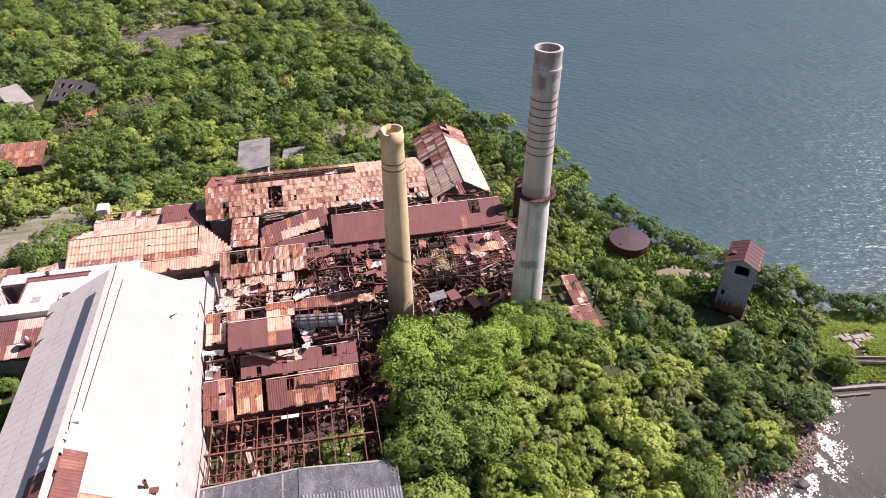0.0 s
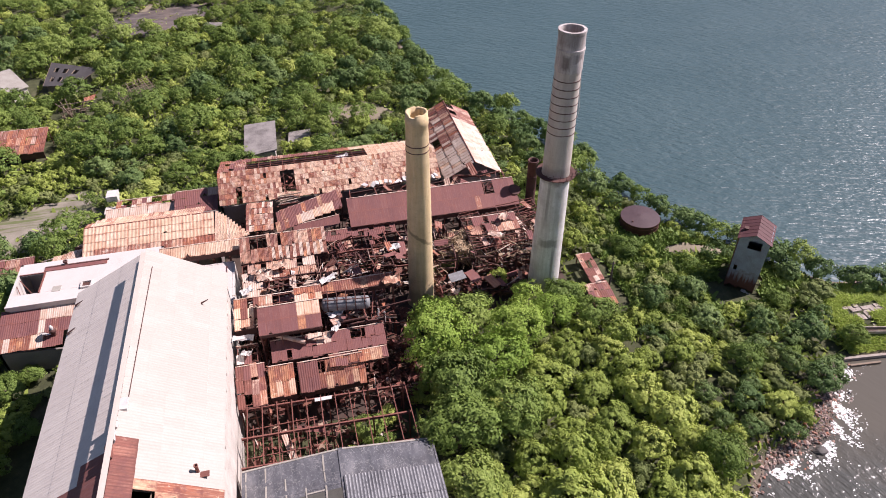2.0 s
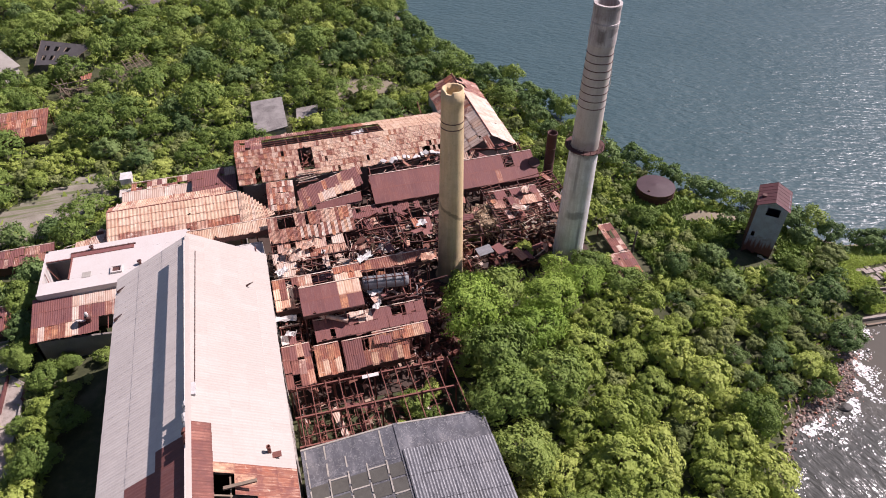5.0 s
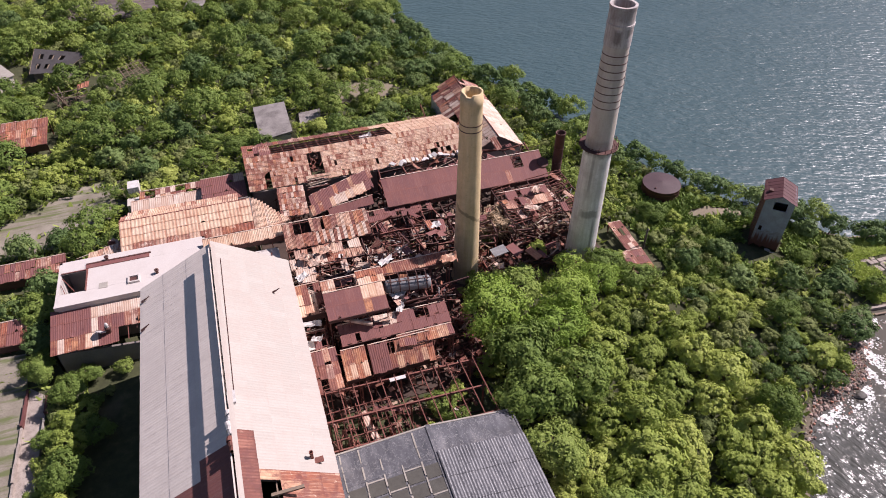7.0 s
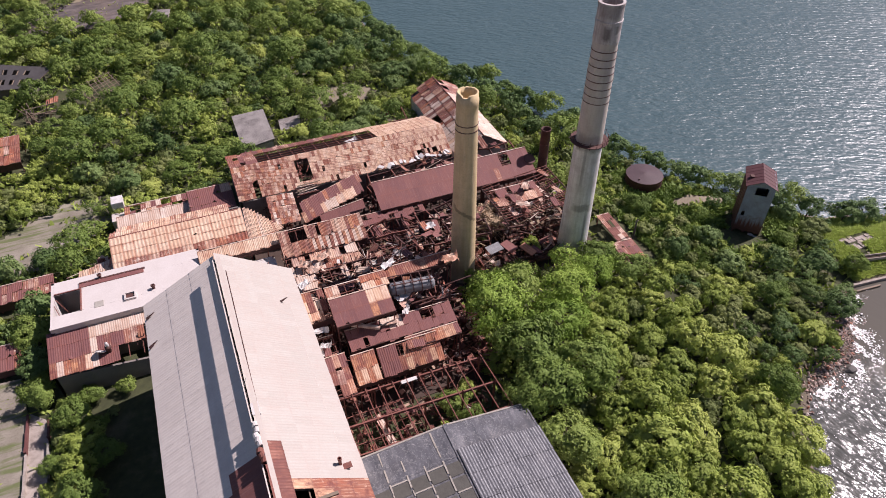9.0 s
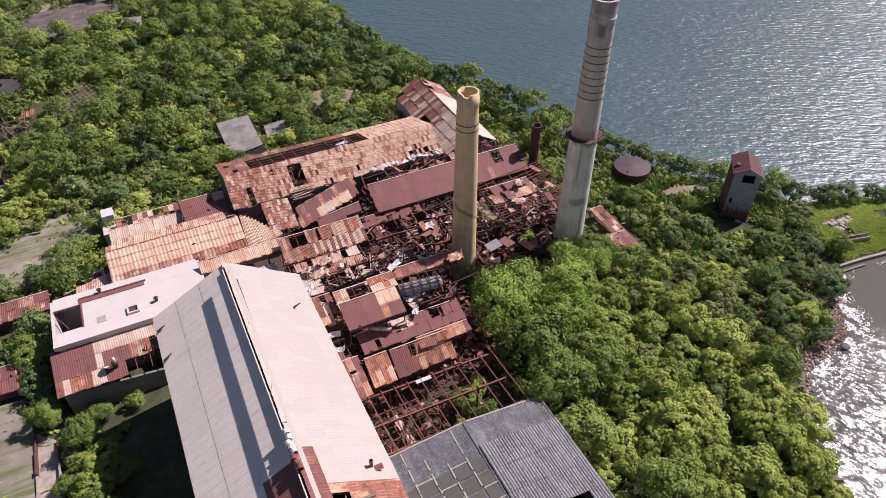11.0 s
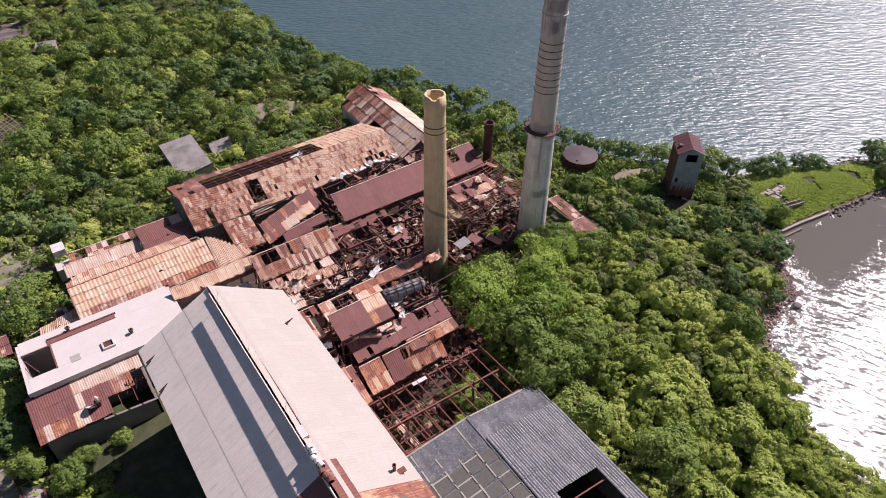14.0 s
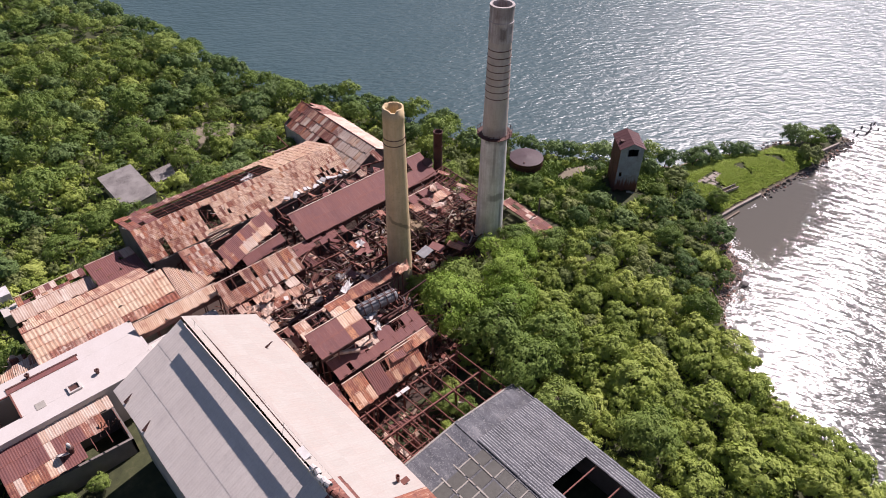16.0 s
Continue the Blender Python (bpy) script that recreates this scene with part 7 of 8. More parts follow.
def build_ramp_walls():
    for x, ya, yb, mt, lab in ((-60.0, -3.0, -9.0, M_MAROONSTEEL, "low flaking red wall beside a ramp"), (-60.0, -9.05, -44, M_SLABS, "low stained kerb wall beside a ramp"), (-57.6, -4.8, -7.6, M_MAROONSTEEL, "short flaking red wall beside a ramp"), (-57.6, -8.4, -44, M_CONC, "broken pale kerb wall beside bushes")):
        w = thing("ramp_wall", None, lab, "low wall", "walls along the ramp")
        y, k = ya, 0
        while y > yb:
            e = max(yb, y - 2.6)
            block("wall_length", mt, w, (x - 0.12, e + 0.05, 1.2), (x + 0.12, y, 2.25 + 0.12 * ((k * 7) % 3)))
            y, k = e, k + 1


build_ramp_walls()
patch("ground", "dark cinder clearing on the hillside", [(-68, 121), (-57, 118), (-46, 119), (-38, 127), (-26, 133), (-30, 141), (-44, 144), (-57, 139), (-66, 127)], M_COAL, "clearing", 0.3)
patch("road", "pale dirt track through scrub", [(-56, 138), (-50, 139), (-46, 160), (-44, 185), (-40, 230), (-45, 230), (-49, 185), (-52, 160)], M_DIRT, "track", 0.35)
patch("ground", "sandy clearing among bushes", [(-9, 58), (2, 56.5), (7, 60), (3, 66), (-5, 67), (-10, 63)], M_DIRT, "clearing", 0.2)
patch("ground", "bare sandy strip beside a store house", [(3.0, 41), (7.6, 41.6), (7.6, 47), (4.2, 48)], M_DIRT, "clearing", 0.1)
patch("path", "sandy foot path near the shore", [(41, 1.0), (49, -0.4), (53, 0.2), (52, 1.6), (45, 3.6), (40.6, 3.2)], M_DIRT, "path", 0.1)


def build_posts_ruin():
    t = thing("roofless_hut_ruin", None, "roofless ruin of rusted posts and a broken wall in scrub", "ruin")
    for k, (x, y, h) in enumerate(((3.6, 42.6, 4.4), (6.8, 42.2, 4.8), (3.8, 46.4, 4.2), (7.2, 46.6, 5.0), (5.2, 49.0, 4.4))):
        member("post", ibeam_mesh(M_STEEL), t, (x, y, 1.4), (x + 0.1 * (k % 3), y, h), 0.22, 0.22)
    member("beam", ibeam_mesh(M_STEEL), t, (3.6, 42.6, 4.2), (6.8, 42.2, 4.5), 0.2, 0.24)
    member("beam", ibeam_mesh(M_STEEL), t, (6.8, 42.2, 4.5), (7.2, 46.6, 4.7), 0.2, 0.24)
    for k in range(3):
        block("wall_stub", M_WALLDARK, t, (3.2 + 1.45 * k, 43.6, 1.4), (4.6 + 1.45 * k, 43.9, 2.6 + 0.5 * ((k * 2) % 3)))


build_posts_ruin()
s = thing("small_far_hut", None, "small pale block hut at the edge of a clearing", "hut")
ring_wall(s, [(-35.2, 117.2), (-31.2, 116.2), (-30.4, 119.2), (-34.4, 120.2)], 1.2, 3.4, M_CONC, 0.25)
piece("roof_slab", slab_mesh("roof_slab", [(-35.5, 117.0, 3.6), (-31.0, 115.9, 3.6), (-30.1, 119.4, 3.7), (-34.6, 120.5, 3.7)], 0.2, M_CONCDARK), s)


def build_pole():
    t = thing("timber_pole", pose(28.6, -3.3, 1.5), "thin dark timber pole standing among bushes", "pole")
    piece("shaft", lathe("shaft", [(0.16, 0), (0.14, 3), (0.11, 4.6), (0.02, 4.65)], M_ROCKDARK, 10), t)
    block("crosspiece", M_WOOD, t, (-0.35, -0.05, 4.2), (0.35, 0.05, 4.3))


build_pole()


# ---------------------------------------------------------------- trees
def crown_arrays(seed, rx, rz, nclump, nleaf, leaf, flat=0.7):
    """Small pointed leaves in uneven clumps over a domed crown of half width rx and half height rz."""
    r = np.random.RandomState(seed)
    d = r.normal(size=(nclump, 3))
    d[:, 2] = np.abs(d[:, 2]) * 1.0 - 0.25
    d /= np.linalg.norm(d, axis=1)[:, None]
    f = 0.55 + 0.45 * r.rand(nclump) ** 0.5
    cen = d * f[:, None] * (rx * 0.80, rx * 0.80, rz * 0.82)
    cen *= (1 + 0.18 * np.sin(3 * np.arctan2(d[:, 1], d[:, 0]) + seed))[:, None]
    rad = rx * (0.10 + 0.15 * r.rand(nclump))
    C = np.repeat(cen, nleaf, axis=0)
    R = np.repeat(rad, nleaf)
    n = len(C)
    o = r.normal(size=(n, 3))
    o[:, 2] = np.abs(o[:, 2]) * 1.1 - 0.45
    o /= np.linalg.norm(o, axis=1)[:, None]
    p = C + o * (R * (0.55 + 0.6 * r.rand(n)))[:, None] * (1, 1, flat)
    whole = C / (np.linalg.norm(C, axis=1)[:, None] + 1e-6)
    nrm = o * 0.62 + whole * 0.55 + r.normal(0, 0.30, size=(n, 3)) + (0, 0, 0.28)
    nrm /= np.linalg.norm(nrm, axis=1)[:, None]
    a = np.cross(nrm, r.normal(size=(n, 3)))
    a /= np.linalg.norm(a, axis=1)[:, None] + 1e-9
    b = np.cross(nrm, a)
    s = leaf * (0.55 + 0.9 * r.rand(n))
    a, b = a * s[:, None] * 0.68, b * s[:, None] * 0.32
    return np.stack([p - a * 0.6 - b, p - a * 0.6 + b, p + a], 1).reshape(-1, 3)


def quads_mesh(name, verts, mat, k=4):
    """One mesh of loose faces with k corners each."""
    me = bpy.data.meshes.new(name)
    n = len(verts)
    me.vertices.add(n)
    me.vertices.foreach_set("co", verts.astype(np.float32).ravel())
    me.loops.add(n)
    me.loops.foreach_set("vertex_index", np.arange(n, dtype=np.int32))
    me.polygons.add(n // k)
    me.polygons.foreach_set("loop_start", np.arange(0, n, k, dtype=np.int32))
    me.materials.append(mat)
    me.update(calc_edges=True)
    return me


def trunk_mesh(seed, h, r):
    """A tapered bent trunk with four limbs."""
    rnd = random.Random(seed)
    v, f = [], []

    def tube(pts, r0, r1, n=6):
        s = len(v)
        for k, p in enumerate(pts):
            rr = r0 + (r1 - r0) * k / (len(pts) - 1)
            for i in range(n):
                a = 2 * math.pi * i / n
                v.append((p[0] + rr * math.cos(a), p[1] + rr * math.sin(a), p[2]))
        for k in range(len(pts) - 1):
            for i in range(n):
                f.append((s + k * n + i, s + k * n + (i + 1) % n, s + (k + 1) * n + (i + 1) % n, s + (k + 1) * n + i))
    bend = [(0.15 * r * 4 * math.sin(k * 1.3 + seed), 0.15 * r * 4 * math.cos(k * 1.1 + seed), h * k / 3 - 0.3) for k in range(4)]
    tube(bend, r, r * 0.55)
    for k in range(4):
        a = k * 1.6 + rnd.random()
        q = bend[2 if k % 2 else 3]
        L = h * rnd.uniform(0.45, 0.7)
        tube([q, (q[0] + L * 0.45 * math.cos(a), q[1] + L * 0.45 * math.sin(a), q[2] + L * 0.4), (q[0] + L * 0.9 * math.cos(a), q[1] + L * 0.9 * math.sin(a), q[2] + L * 0.6)], r * 0.5, r * 0.15, 5)
    return mesh_of("trunk", v, f, M_TRUNK, True)


# kinds of tree: name, crown half width, half height, trunk height, label
KINDS = {
    "broadleaf": ("broadleaf_tree", 4.0, 2.7, 2.7, "spreading mid-green tree with a dense leafy crown"),
    "bright": ("bright_tree", 5.0, 3.1, 3.6, "large fresh-green feathery tree beside the ruined mill"),
    "lime": ("lime_green_tree", 2.6, 1.9, 1.2, "yellow-green bushy tree in full leaf"),
    "mangrove": ("mangrove_tree", 3.0, 2.3, 1.3, "dark glossy green mangrove by the shore"),
    "olive": ("olive_scrub_tree", 2.2, 1.5, 0.8, "dull olive scrub tree"),
}
near_meshes, far_arrays = {}, {}
for ki, (kind, (tname, rx, rz, th, lab)) in enumerate(KINDS.items()):
    near_meshes[kind] = []
    n = 104 if rx > 3.5 else 66
    for q in range(3):
        arr = crown_arrays(1000 + ki * 10 + q, rx, rz, n, 56, 0.32 if rx > 3.5 else 0.27)
        near_meshes[kind].append((quads_mesh("crown", arr + (0, 0, th + rz * 0.35), M_LEAVES[kind], 3), trunk_mesh(ki * 10 + q, th + rz * 0.3, 0.06 * rx)))
    far_arrays[kind] = [crown_arrays(2000 + ki * 10 + q, rx, rz, 84, 26, 0.38) + (0, 0, th + rz * 0.35) for q in range(4)]

# where nothing grows: buildings and clearings as (x0, x1, y0, y1)
KEEP_OUT = [(-43.6, -24.5, -70, -2.5), (-26, -3.4, -70, -27), (-26, -5.2, -28, -14), (-26, -3, -15, -1), (-29, 22.6, -2.6, 24.5), (-29.5, 9.5, 23, 38), (9, 20.6, 24, 49), (-48.5, -28, 12, 24), (-57, -35, -2.8, 14), (-48.5, -28, 24, 33), (-70, -56, 16.5, 21), (-69, -60, 3.2, 9.2), (23.6, 29.6, -8.6, 3), (35.6, 43.9, 3.4, 13.8), (45.4, 53.8, -10.2, -1.6), (-25.4, -18, 43, 56.8), (-70.5, -59, 85.5, 101), (-82, -71.5, 83.5, 97), (-80.5, -62, 55, 63.6), (-65.5, -56.5, 69.5, 77.5), (-57.5, -44, 78.5, 86.5), (-16.8, -11.6, 50.2, 55.2), (-36, -30, 115.8, 120.6), (41.5, 46.5, -11, -5.5), (45.5, 51, -11, -9), (33.5, 43.5, 0.6, 7), (-53.0, -43, -45, -2.6)]
CLEAR = [[(-72, 25), (-58, 25.5), (-49.2, 33), (-49, 41.5), (-52, 44), (-60, 40), (-72, 33)], [(-75, -60), (-57.4, -60), (-57.4, -4.6), (-59.4, -2.6), (-60.4, 3.6), (-75, 5)], [(-68, 121), (-57, 117), (-46, 118), (-38, 126), (-26, 132), (-30, 141), (-44, 144), (-57, 139), (-66, 127)], [(-57, 138), (-49, 139), (-45, 160), (-43, 185), (-39, 230), (-46, 230), (-50, 185), (-53, 160)], [(-9, 58), (2, 56.5), (7, 60), (3, 66), (-5, 67), (-10, 63)], [(3.0, 41), (7.6, 41.6), (7.6, 47), (4.2, 48)], [(24.2, -18.6), (27.5, -18.2), (28.0, -15.6), (25, -14.9)], [(31.6, -27.5), (35.0, -27), (35.0, -23.6), (32, -21.8), (30.8, -24)], [(41, 1.0), (49, -0.4), (53, 0.2), (52, 1.6), (45, 3.6), (40.6, 3.2)], [(55.5, -24.5), (56.5, -19), (58.0, -13.5), (66, -9.5), (74, -12), (82, -17.5), (101, -24), (101, -30), (66, -26)]]


def blocked(x, y, pad):
    if any(a - pad < x < b + pad and c - pad < y < d + pad for a, b, c, d in KEEP_OUT):
        return True
    return any(in_poly(x, y, p) for p in CLEAR)


def kind_at(x, y, d, rnd):
    q = rnd.random()
    patchy = noise.noise((x * 0.045, y * 0.045, 3.0))
    if d < 9 and (y > -22):
        return "mangrove" if q < 0.8 else "broadleaf"
    if x > -6 and y < -2:
        if x < 9 and y > -31 - 0.3 * x or x < 17 and y > -15:
            return "bright" if q < 0.35 and y > -17 else ("broadleaf" if q < 0.8 else "lime")
        if x > 26:
            return "olive" if q < 0.35 else ("lime" if q < 0.55 else ("broadleaf" if q < 0.8 else "mangrove"))
        return "lime" if q < 0.84 else ("olive" if q < 0.92 else "broadleaf")
    if x > 22:
        return "olive" if q < 0.4 else ("broadleaf" if q < 0.7 else "lime")
    if patchy > 0.22:
        return "lime" if q < 0.6 else "broadleaf"
    if patchy < -0.2:
        return "mangrove" if q < 0.5 else "broadleaf"
    return "broadleaf" if q < 0.6 else ("olive" if q < 0.72 else ("mangrove" if q < 0.9 else "lime"))


# single trees and shrubs beside the mill, in the yards and on the spit: kind, x, y, z, scale
EXTRA = [("bright", -0.6, -11.8, 1.7, 0.98), ("bright", 10.4, -12.4, 1.7, 0.92), ("bright", 6.0, -17.4, 1.7, 0.85), ("bright", 17.0, -9.4, 1.7, 0.7), ("broadleaf", 0.2, -20.6, 1.7, 1.2), ("broadleaf", -1.0, -26.4, 1.7, 1.25), ("broadleaf", 5.6, -25.0, 1.7, 1.05), ("broadleaf", -1.4, -33.0, 1.7, 1.0),
         ("broadleaf", -11.2, -22.4, 1.7, 0.56), ("lime", -8.6, -20.6, 1.7, 0.6), ("lime", -13.6, -25.6, 1.7, 0.55), ("broadleaf", -9.8, -25.2, 1.7, 0.45), ("lime", 12.0, 0.6, 1.8, 0.7), ("broadleaf", 19.4, -6.4, 1.6, 0.75), ("broadleaf", 22.6, -10.6, 1.6, 0.8),
         ("broadleaf", -54.3, -6.6, 1.6, 0.62), ("lime", -53.4, -10.6, 1.6, 1.05), ("lime", -54.2, -14.4, 1.6, 1.0), ("broadleaf", -50.9, -13.2, 1.6, 0.55), ("broadleaf", -53.6, -18.8, 1.6, 0.75), ("lime", -55.6, -17.2, 1.6, 0.8), ("broadleaf", -52.6, -3.4, 1.4, 0.40), ("broadleaf", -55.2, -4.2, 1.4, 0.36), ("broadleaf", -48.4, -3.4, 1.4, 0.32), ("broadleaf", -51.8, -7.8, 1.4, 0.34), ("lime", -55.0, -23.2, 1.6, 1.0), ("lime", -54.0, -27.6, 1.6, 0.95), ("broadleaf", -55.2, -31.8, 1.6, 0.6), ("olive", -56.0, -8.2, 1.6, 0.6), ("olive", -50.2, -6.4, 1.6, 0.4), ("broadleaf", -59.4, 9.8, 1.5, 0.8), ("lime", -61.0, 1.6, 1.5, 0.3),
         ("mangrove", 65.4, -11.6, 0.2, 0.9), ("mangrove", 68.6, -12.4, 0.2, 1.0), ("mangrove", 74.0, -14.8, 0.2, 0.8), ("mangrove", 77.4, -16.2, 0.2, 0.8), ("mangrove", 88.4, -21.0, 0.1, 1.1), ("broadleaf", 92.0, -23.4, -0.6, 0.7), ("mangrove", 97.2, -25.0, 0.0, 0.8), ("olive", 84.4, -26.4, 0.2, 1.3), ("mangrove", 61.4, -8.0, 0.3, 0.9), ("olive", 58.4, -12.2, 0.6, 1.1), ("broadleaf", 57.0, -21.6, 0.2, 0.55),
         ("olive", 5.0, 6.4, 1.8, 1.0), ("olive", 8.0, 7.4, 1.8, 0.95), ("olive", -6.8, 7.4, 1.8, 1.0), ("olive", 2.6, 5.0, 1.8, 0.9), ("mangrove", 50.4, -25.6, 0.5, 0.75), ("mangrove", 39.0, -33.6, 0.5, 0.5), ("mangrove", 47.6, -27.6, 0.6, 0.85), ("olive", 47.0, -13.4, 1.0, 0.6), ("broadleaf", 51.2, -12.6, 0.8, 0.42), ("lime", 43.4, -12.8, 1.2, 0.55), ("broadleaf", 34.2, 3.4, 1.2, 0.62), ("lime", 37.6, 2.2, 1.0, 0.6)]


def plant():
    rnd = random.Random(77)
    near, far = [], []
    grid = {}

    def spaced(x, y, r, k):
        g = (int(x // 8), int(y // 8))
        for i in (-1, 0, 1):
            for j in (-1, 0, 1):
                for px, py, pr in grid.get((g[0] + i, g[1] + j), ()):
                    if (px - x) ** 2 + (py - y) ** 2 < (k * (r + pr)) ** 2:
                        return False
        grid.setdefault(g, []).append((x, y, r))
        return True
    for kd, x, y, z, sc in EXTRA:
        spaced(x, y, KINDS[kd][1] * sc, 0.0)
    # a close row of mangroves overhangs the waterline
    for (ax, ay), (bx, by) in zip(SHORE[1:17], SHORE[2:18]):
        L = math.hypot(bx - ax, by - ay)
        k, step = 0.0, 2.9
        while k < L:
            f = k / L
            k += step * rnd.uniform(0.8, 1.3)
            x, y = ax + f * (bx - ax), ay + f * (by - ay)
            if y > 196 or y < -6:
                continue
            nx, ny = (by - ay) / L, -(bx - ax) / L
            off = rnd.uniform(-1.2, 0.8)
            x, y = x + nx * off, y + ny * off
            if blocked(x, y, 0.5) or (36 < x < 44 and 5 < y < 14):
                continue
            kd = "mangrove" if rnd.random() < 0.75 else "broadleaf"
            sc = rnd.uniform(0.7, 1.15) * (1.0 if kd == "mangrove" else 0.8)
            if spaced(x, y, KINDS[kd][1] * sc, 0.45):
                (near if y < 14 else far).append((kd, x, y, 0.1, sc, rnd.uniform(0, 360), rnd.randrange(12)))
    # trees first, then bushes that fill the gaps between them
    for N, bush in ((26000, False), (30000, True)):
        X = np.array([rnd.uniform(-125, 66) for _ in range(N)])
        Y = np.array([rnd.uniform(-75, 196) for _ in range(N)])
        D = shore_distance(X, Y)
        for x, y, d in zip(X, Y, D):
            if d < 0.6 or (d < 3.4 and y < -21 and x > 26) or blocked(x, y, 1.0):
                continue
            # only what can ever be seen
            if x < -70 - 0.24 * max(0, y + 8) or y > 195 or (x < -57 and y < -45):
                continue
            # open patches where low vines cover the ground
            vines = noise.noise((x * 0.045, y * 0.045, 3.0)) if y > 14 and d > 8 else 0.0
            if not bush and vines > 0.1 and rnd.random() < 0.65:
                continue
            kd = kind_at(x, y, d, rnd)
            sc = rnd.uniform(0.6, 1.2) * (1.2 if kd == "lime" and x > 0 and y < 0 else 1.0)
            if bush:
                kd = rnd.choice(("lime", "lime", "olive") if (4 < x < 27 and y < -13) or vines > 0.06 else (("broadleaf", "mangrove", "olive", "broadleaf") if y > 14 else (kd, "lime", "olive", "broadleaf")))
                sc = rnd.uniform(0.5, 0.85) * 2.3 / KINDS[kd][1]
            elif kd in ("lime", "olive") and y > 14:
                sc *= 0.85
            if x > 26 and y < 14:
                sc *= 0.8
            r = KINDS[kd][1] * sc
            if blocked(x, y, r * 0.5):
                sc *= 0.6
                r *= 0.6
            if not spaced(x, y, r, 0.6 if bush or kd == "lime" else 0.72):
                continue
            h = float(ground_height(np.array([x]), np.array([y]))[0])
            item = (kd, x, y, h - 0.1, sc, rnd.uniform(0, 360), rnd.randrange(12))
            (near if (x > -8 and y < 14) or (x < -44 and y < 8) else far).append(item)
    # the trees that the way passes nearest are things of their own
    near.sort(key=lambda i: i[2] + 0.25 * i[1] - (60 if i[1] < -44 else 0))
    far += near[250:]
    return near[:250], far


NEAR, FAR = plant()
rr = random.Random(5)
# bushes creeping into the clearings
for n, poly in ((70, CLEAR[2]), (26, CLEAR[0]), (14, CLEAR[4]), (24, CLEAR[3])):
    xs, ys = [p[0] for p in poly], [p[1] for p in poly]
    cx, cy = sum(xs) / len(xs), sum(ys) / len(ys)
    while n:
        x, y = rr.uniform(min(xs), max(xs)), rr.uniform(min(ys), max(ys))
        if in_poly(x, y, poly) and not in_poly(cx + (x - cx) * 1.35, cy + (y - cy) * 1.35, poly):
            FAR.append((rr.choice(("olive", "lime", "broadleaf")), x, y, 1.5, rr.uniform(0.3, 0.6), rr.uniform(0, 360), rr.randrange(12)))
            n -= 1
for kd, x, y, z, sc in EXTRA:
    NEAR.append((kd, x, y, z, sc, rr.uniform(0, 360), rr.randrange(12)))

for kd, x, y, z, sc, rz, q in NEAR:
    m = pose(x, y, z, 0, 0, rz) @ Matrix.Diagonal((sc * (0.86 + 0.035 * (q % 7)), sc * (1.2 - 0.05 * (q % 5)), sc * (0.82 + 0.03 * q), 1))
    t = thing(KINDS[kd][0], m, KINDS[kd][4], "tree", "trees round the mill")
    crown, trunk = near_meshes[kd][q % 3]
    piece("trunk", trunk, t)
    piece("crown", crown, t)

tones = random.Random(31)
for kd in KINDS:
    chunks, tone = [], []
    for k, x, y, z, sc, rz, q in FAR:
        if k != kd:
            continue
        a = far_arrays[kd][q % 4]
        if sc * KINDS[kd][1] < 2.2:
            a = a[: int(len(a) * 0.4) // 3 * 3]
        c, s = math.cos(radians(rz)) * sc, math.sin(radians(rz)) * sc
        p = np.stack([a[:, 0] * c - a[:, 1] * s + x, a[:, 0] * s + a[:, 1] * c + y, a[:, 2] * sc * (0.8 + 0.04 * q) + z], 1)
        chunks.append(p)
        tone.append(np.full(len(p), tones.random(), np.float32))
    if chunks:
        me = quads_mesh("woodland", np.concatenate(chunks), M_WOODS[kd], 3)
        me.attributes.new("tone", "FLOAT", "POINT").data.foreach_set("value", np.concatenate(tone))
        tagged(new("woodland_" + kd, me), "dense scrub woodland of " + KINDS[kd][4].split(" ", 1)[1].split(" with")[0] + " kind", "woodland", kind="stuff")


# low undergrowth and grass
def undergrowth(name, label, mat, n, seed, test, size, height, area=(-95, 102, -62, 150)):
    r = np.random.RandomState(seed)
    X, Y = r.uniform(area[0], area[1], n * 6), r.uniform(area[2], area[3], n * 6)
    D = shore_distance(X, Y)
    ok = np.array([test(x, y, d) for x, y, d in zip(X, Y, D)])
    X, Y = X[ok][:n], Y[ok][:n]
    Z = ground_height(X, Y)
    k = len(X)
    ang = r.uniform(0, math.pi, k)
    lean = r.normal(0, 0.8, (k, 2))
    s = size * (0.6 + 0.8 * r.rand(k))
    h = height * (0.5 + r.rand(k))
    dx, dy = np.cos(ang) * s * 0.5, np.sin(ang) * s * 0.5
    q = np.stack([np.stack([X - dx, Y - dy, Z - 0.05], 1), np.stack([X + dx, Y + dy, Z - 0.05], 1), np.stack([X + dx * 0.4 + lean[:, 0] * h, Y + dy * 0.4 + lean[:, 1] * h, Z + h], 1), np.stack([X - dx * 0.4 + lean[:, 0] * h, Y - dy * 0.4 + lean[:, 1] * h, Z + h * 0.9], 1)], 1).reshape(-1, 3)
    tagged(new(name, quads_mesh(name, q, mat)), label, "grass", kind="stuff")


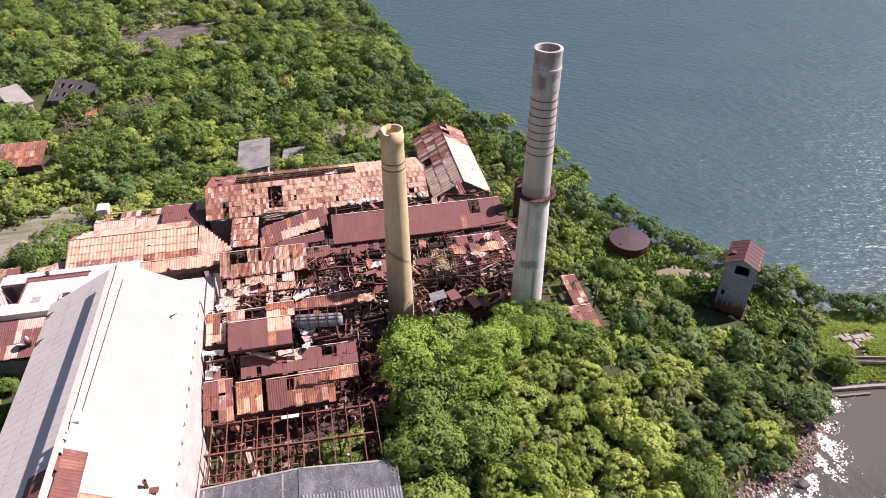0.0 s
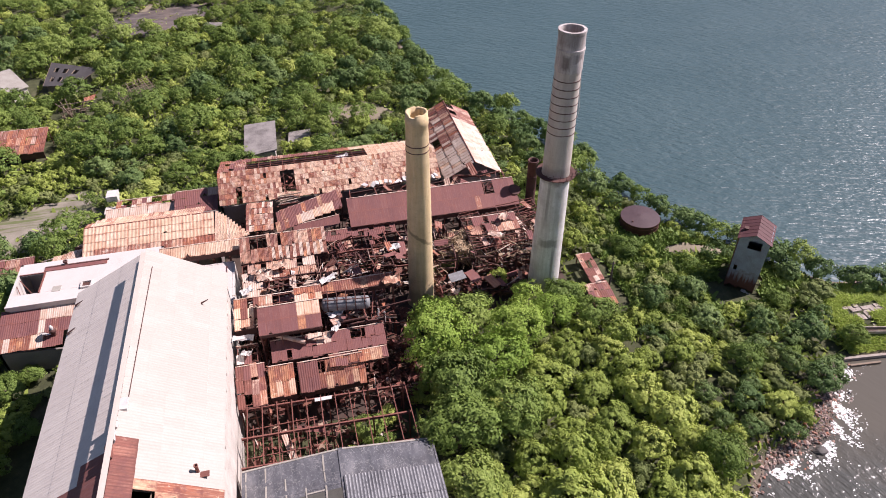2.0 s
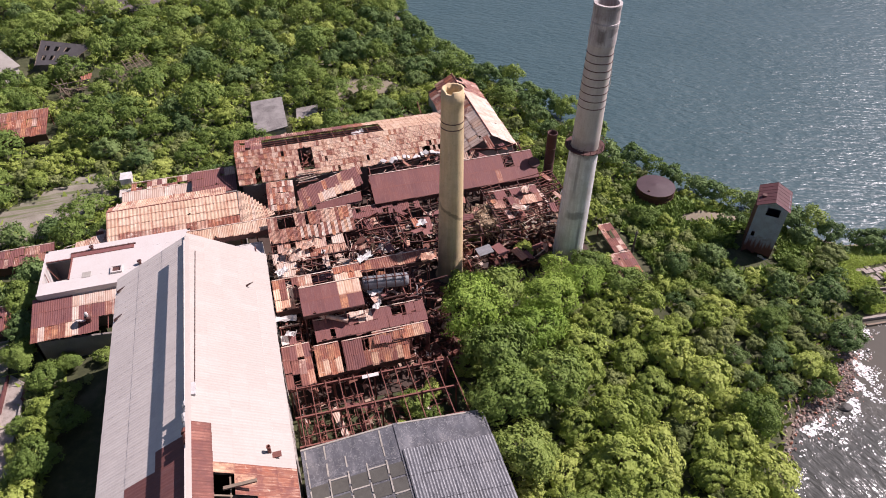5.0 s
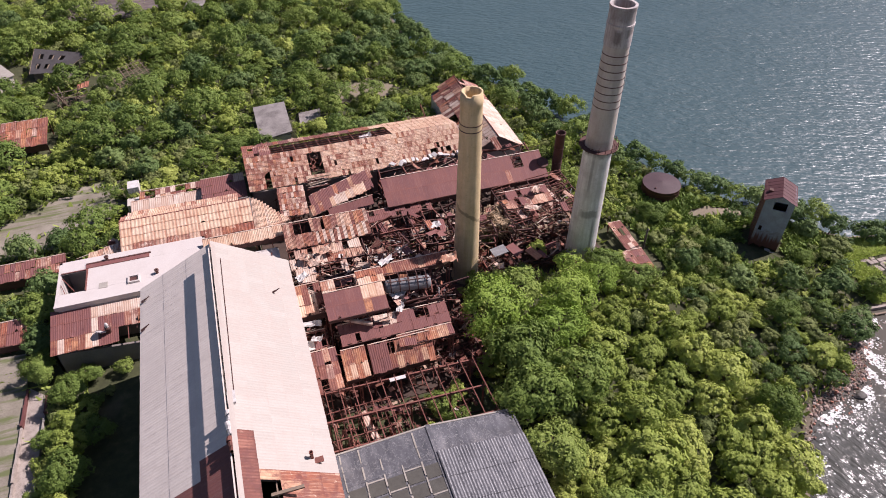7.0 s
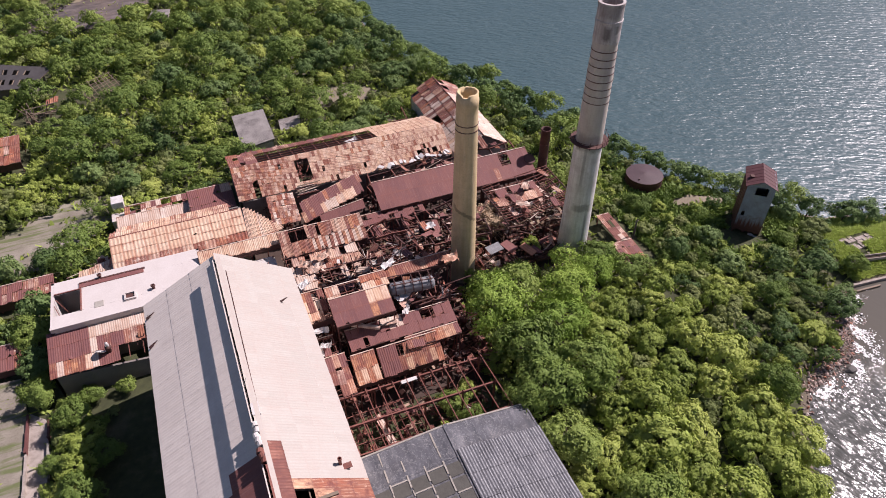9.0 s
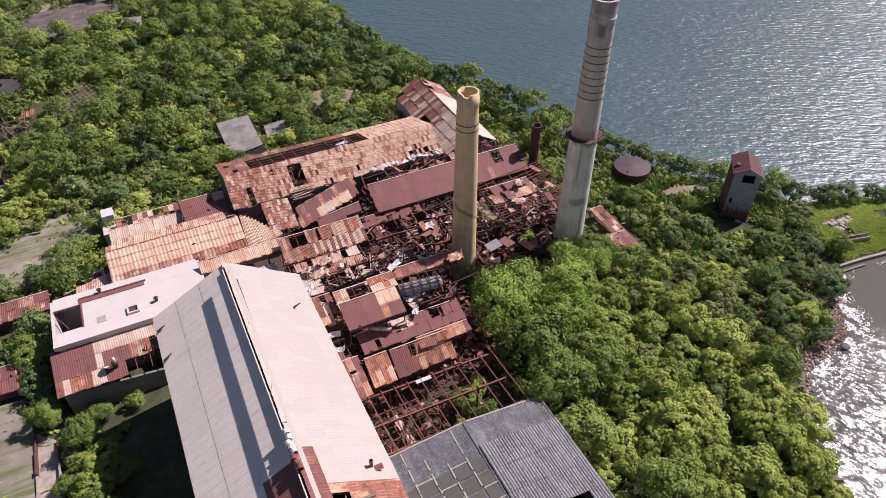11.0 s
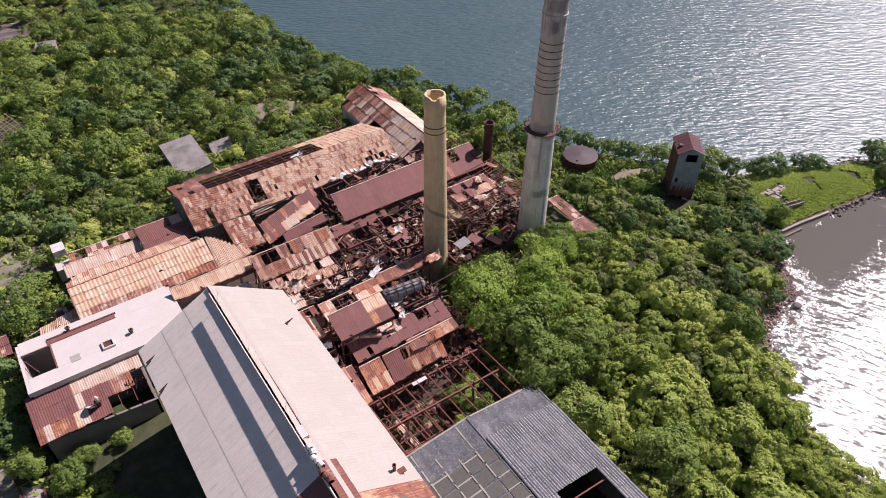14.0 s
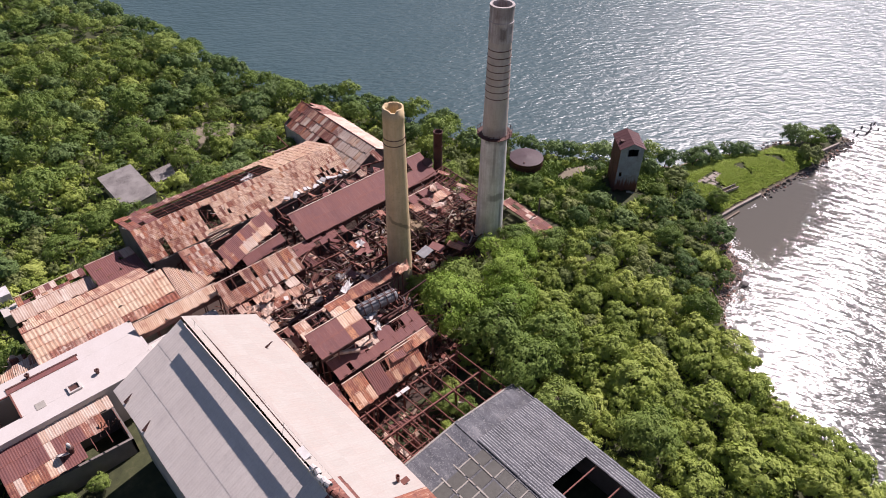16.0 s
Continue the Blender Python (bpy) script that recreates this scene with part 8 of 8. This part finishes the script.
SPIT = CLEAR[-1]
undergrowth("spit_grass", "bright green grass covering the spit", M_GRASS, 60000, 5, lambda x, y, d: x > 52 and x < 86 and d > 1.3 and in_poly(x, y, SPIT) and noise.noise((x * 0.22, y * 0.3, 6.0)) > -0.5 and not (59.4 < x < 65.3 and -18.1 < y < -15.8) and not (60.5 < x < 62.5 and -20.5 < y < -18), 0.26, 0.30, (52, 102, -31, -7))
undergrowth("yard_weeds", "tufts of weeds in the cracks of bare yards", M_GRASS, 5000, 6, lambda x, y, d: x < 8 and d > 3 and any(in_poly(x, y, p) for p in CLEAR[:6]) and noise.noise((x * 0.12, y * 0.5, 2.0)) > 0.08, 0.6, 0.5)
undergrowth("scrub_weeds", "low dry weeds between bushes", M_LEAVES["lime"], 36000, 7, lambda x, y, d: x < 60 and d > 1.5 and not blocked(x, y, 0.2), 0.7, 0.6, (-85, 60, -55, 125))
undergrowth("shore_weeds", "low green weeds round the tower and tank", M_LEAVES["broadleaf"], 16000, 8, lambda x, y, d: d > 1.2 and not any(in_poly(x, y, p) for p in CLEAR[-2:]) and (x - 49.6) ** 2 + (y + 5.6) ** 2 > 12 and not (42.0 < x < 50.5 and -11.5 < y < -5.5) and (x - 39.8) ** 2 + (y - 9.65) ** 2 > 12, 0.6, 0.5, (30, 60, -14, 14))


# broken foam where wavelets run onto the stones
def build_foam():
    r = np.random.RandomState(12)
    pts = []
    for (ax, ay), (bx, by), n, reach in (((54, -24.6), (48.2, -29.6), 1500, 0.8), ((48.2, -29.6), (44, -34.8), 2600, 1.5), ((44, -34.8), (34, -37.0), 3000, 1.4), ((34, -37.0), (25, -47), 1000, 0.7), ((56, -25.2), (67, -26.4), 130, 0.4), ((84.6, -29.2), (100, -30.0), 420, 0.9)):
        a = r.rand(n)
        off = np.abs(r.normal(0, reach, n))
        nx, ny = (by - ay), -(bx - ax)
        ln = math.hypot(nx, ny)
        if float(shore_distance(np.array([(ax + bx) / 2 + nx / ln * 2]), np.array([(ay + by) / 2 + ny / ln * 2]))[0]) > 0:
            nx, ny = -nx, -ny
        pts.append(np.stack([ax + a * (bx - ax) + nx / ln * off, ay + a * (by - ay) + ny / ln * off], 1))
    P = np.concatenate(pts)
    keep = np.array([noise.noise((x * 0.55, y * 0.55, 4.0)) + 0.6 * noise.noise((x * 1.7, y * 1.7, 1.0)) + 0.5 * noise.noise((x * 4.1, y * 4.1, 8.0)) > 0.12 for x, y in P])
    P = P[keep]
    P = P[shore_distance(P[:, 0], P[:, 1]) < 0.25]
    n = len(P)
    ang = r.uniform(0, 6.28, n)[:, None] + np.array([0, 1.1, 2.3, 3.3, 4.2, 5.3]) + r.normal(0, 0.18, (n, 6))
    rad = (0.03 + 0.12 * r.rand(n) ** 2)[:, None] * (0.5 + 0.7 * r.rand(n, 6))
    v = np.stack([P[:, :1] + rad * np.cos(ang) * 1.3, P[:, 1:] + rad * np.sin(ang), np.repeat(r.uniform(0.03, 0.07, (n, 1)), 6, 1)], 2).reshape(-1, 3)
    tagged(new("shore_foam", quads_mesh("shore_foam", v, M_FOAM, 6)), "flecks of white foam along the stony waterline", "foam", kind="stuff")


M_FOAM = plain("sea_foam", (0.78, 0.77, 0.75), 0.7, 0.25, 1.5)
build_foam()
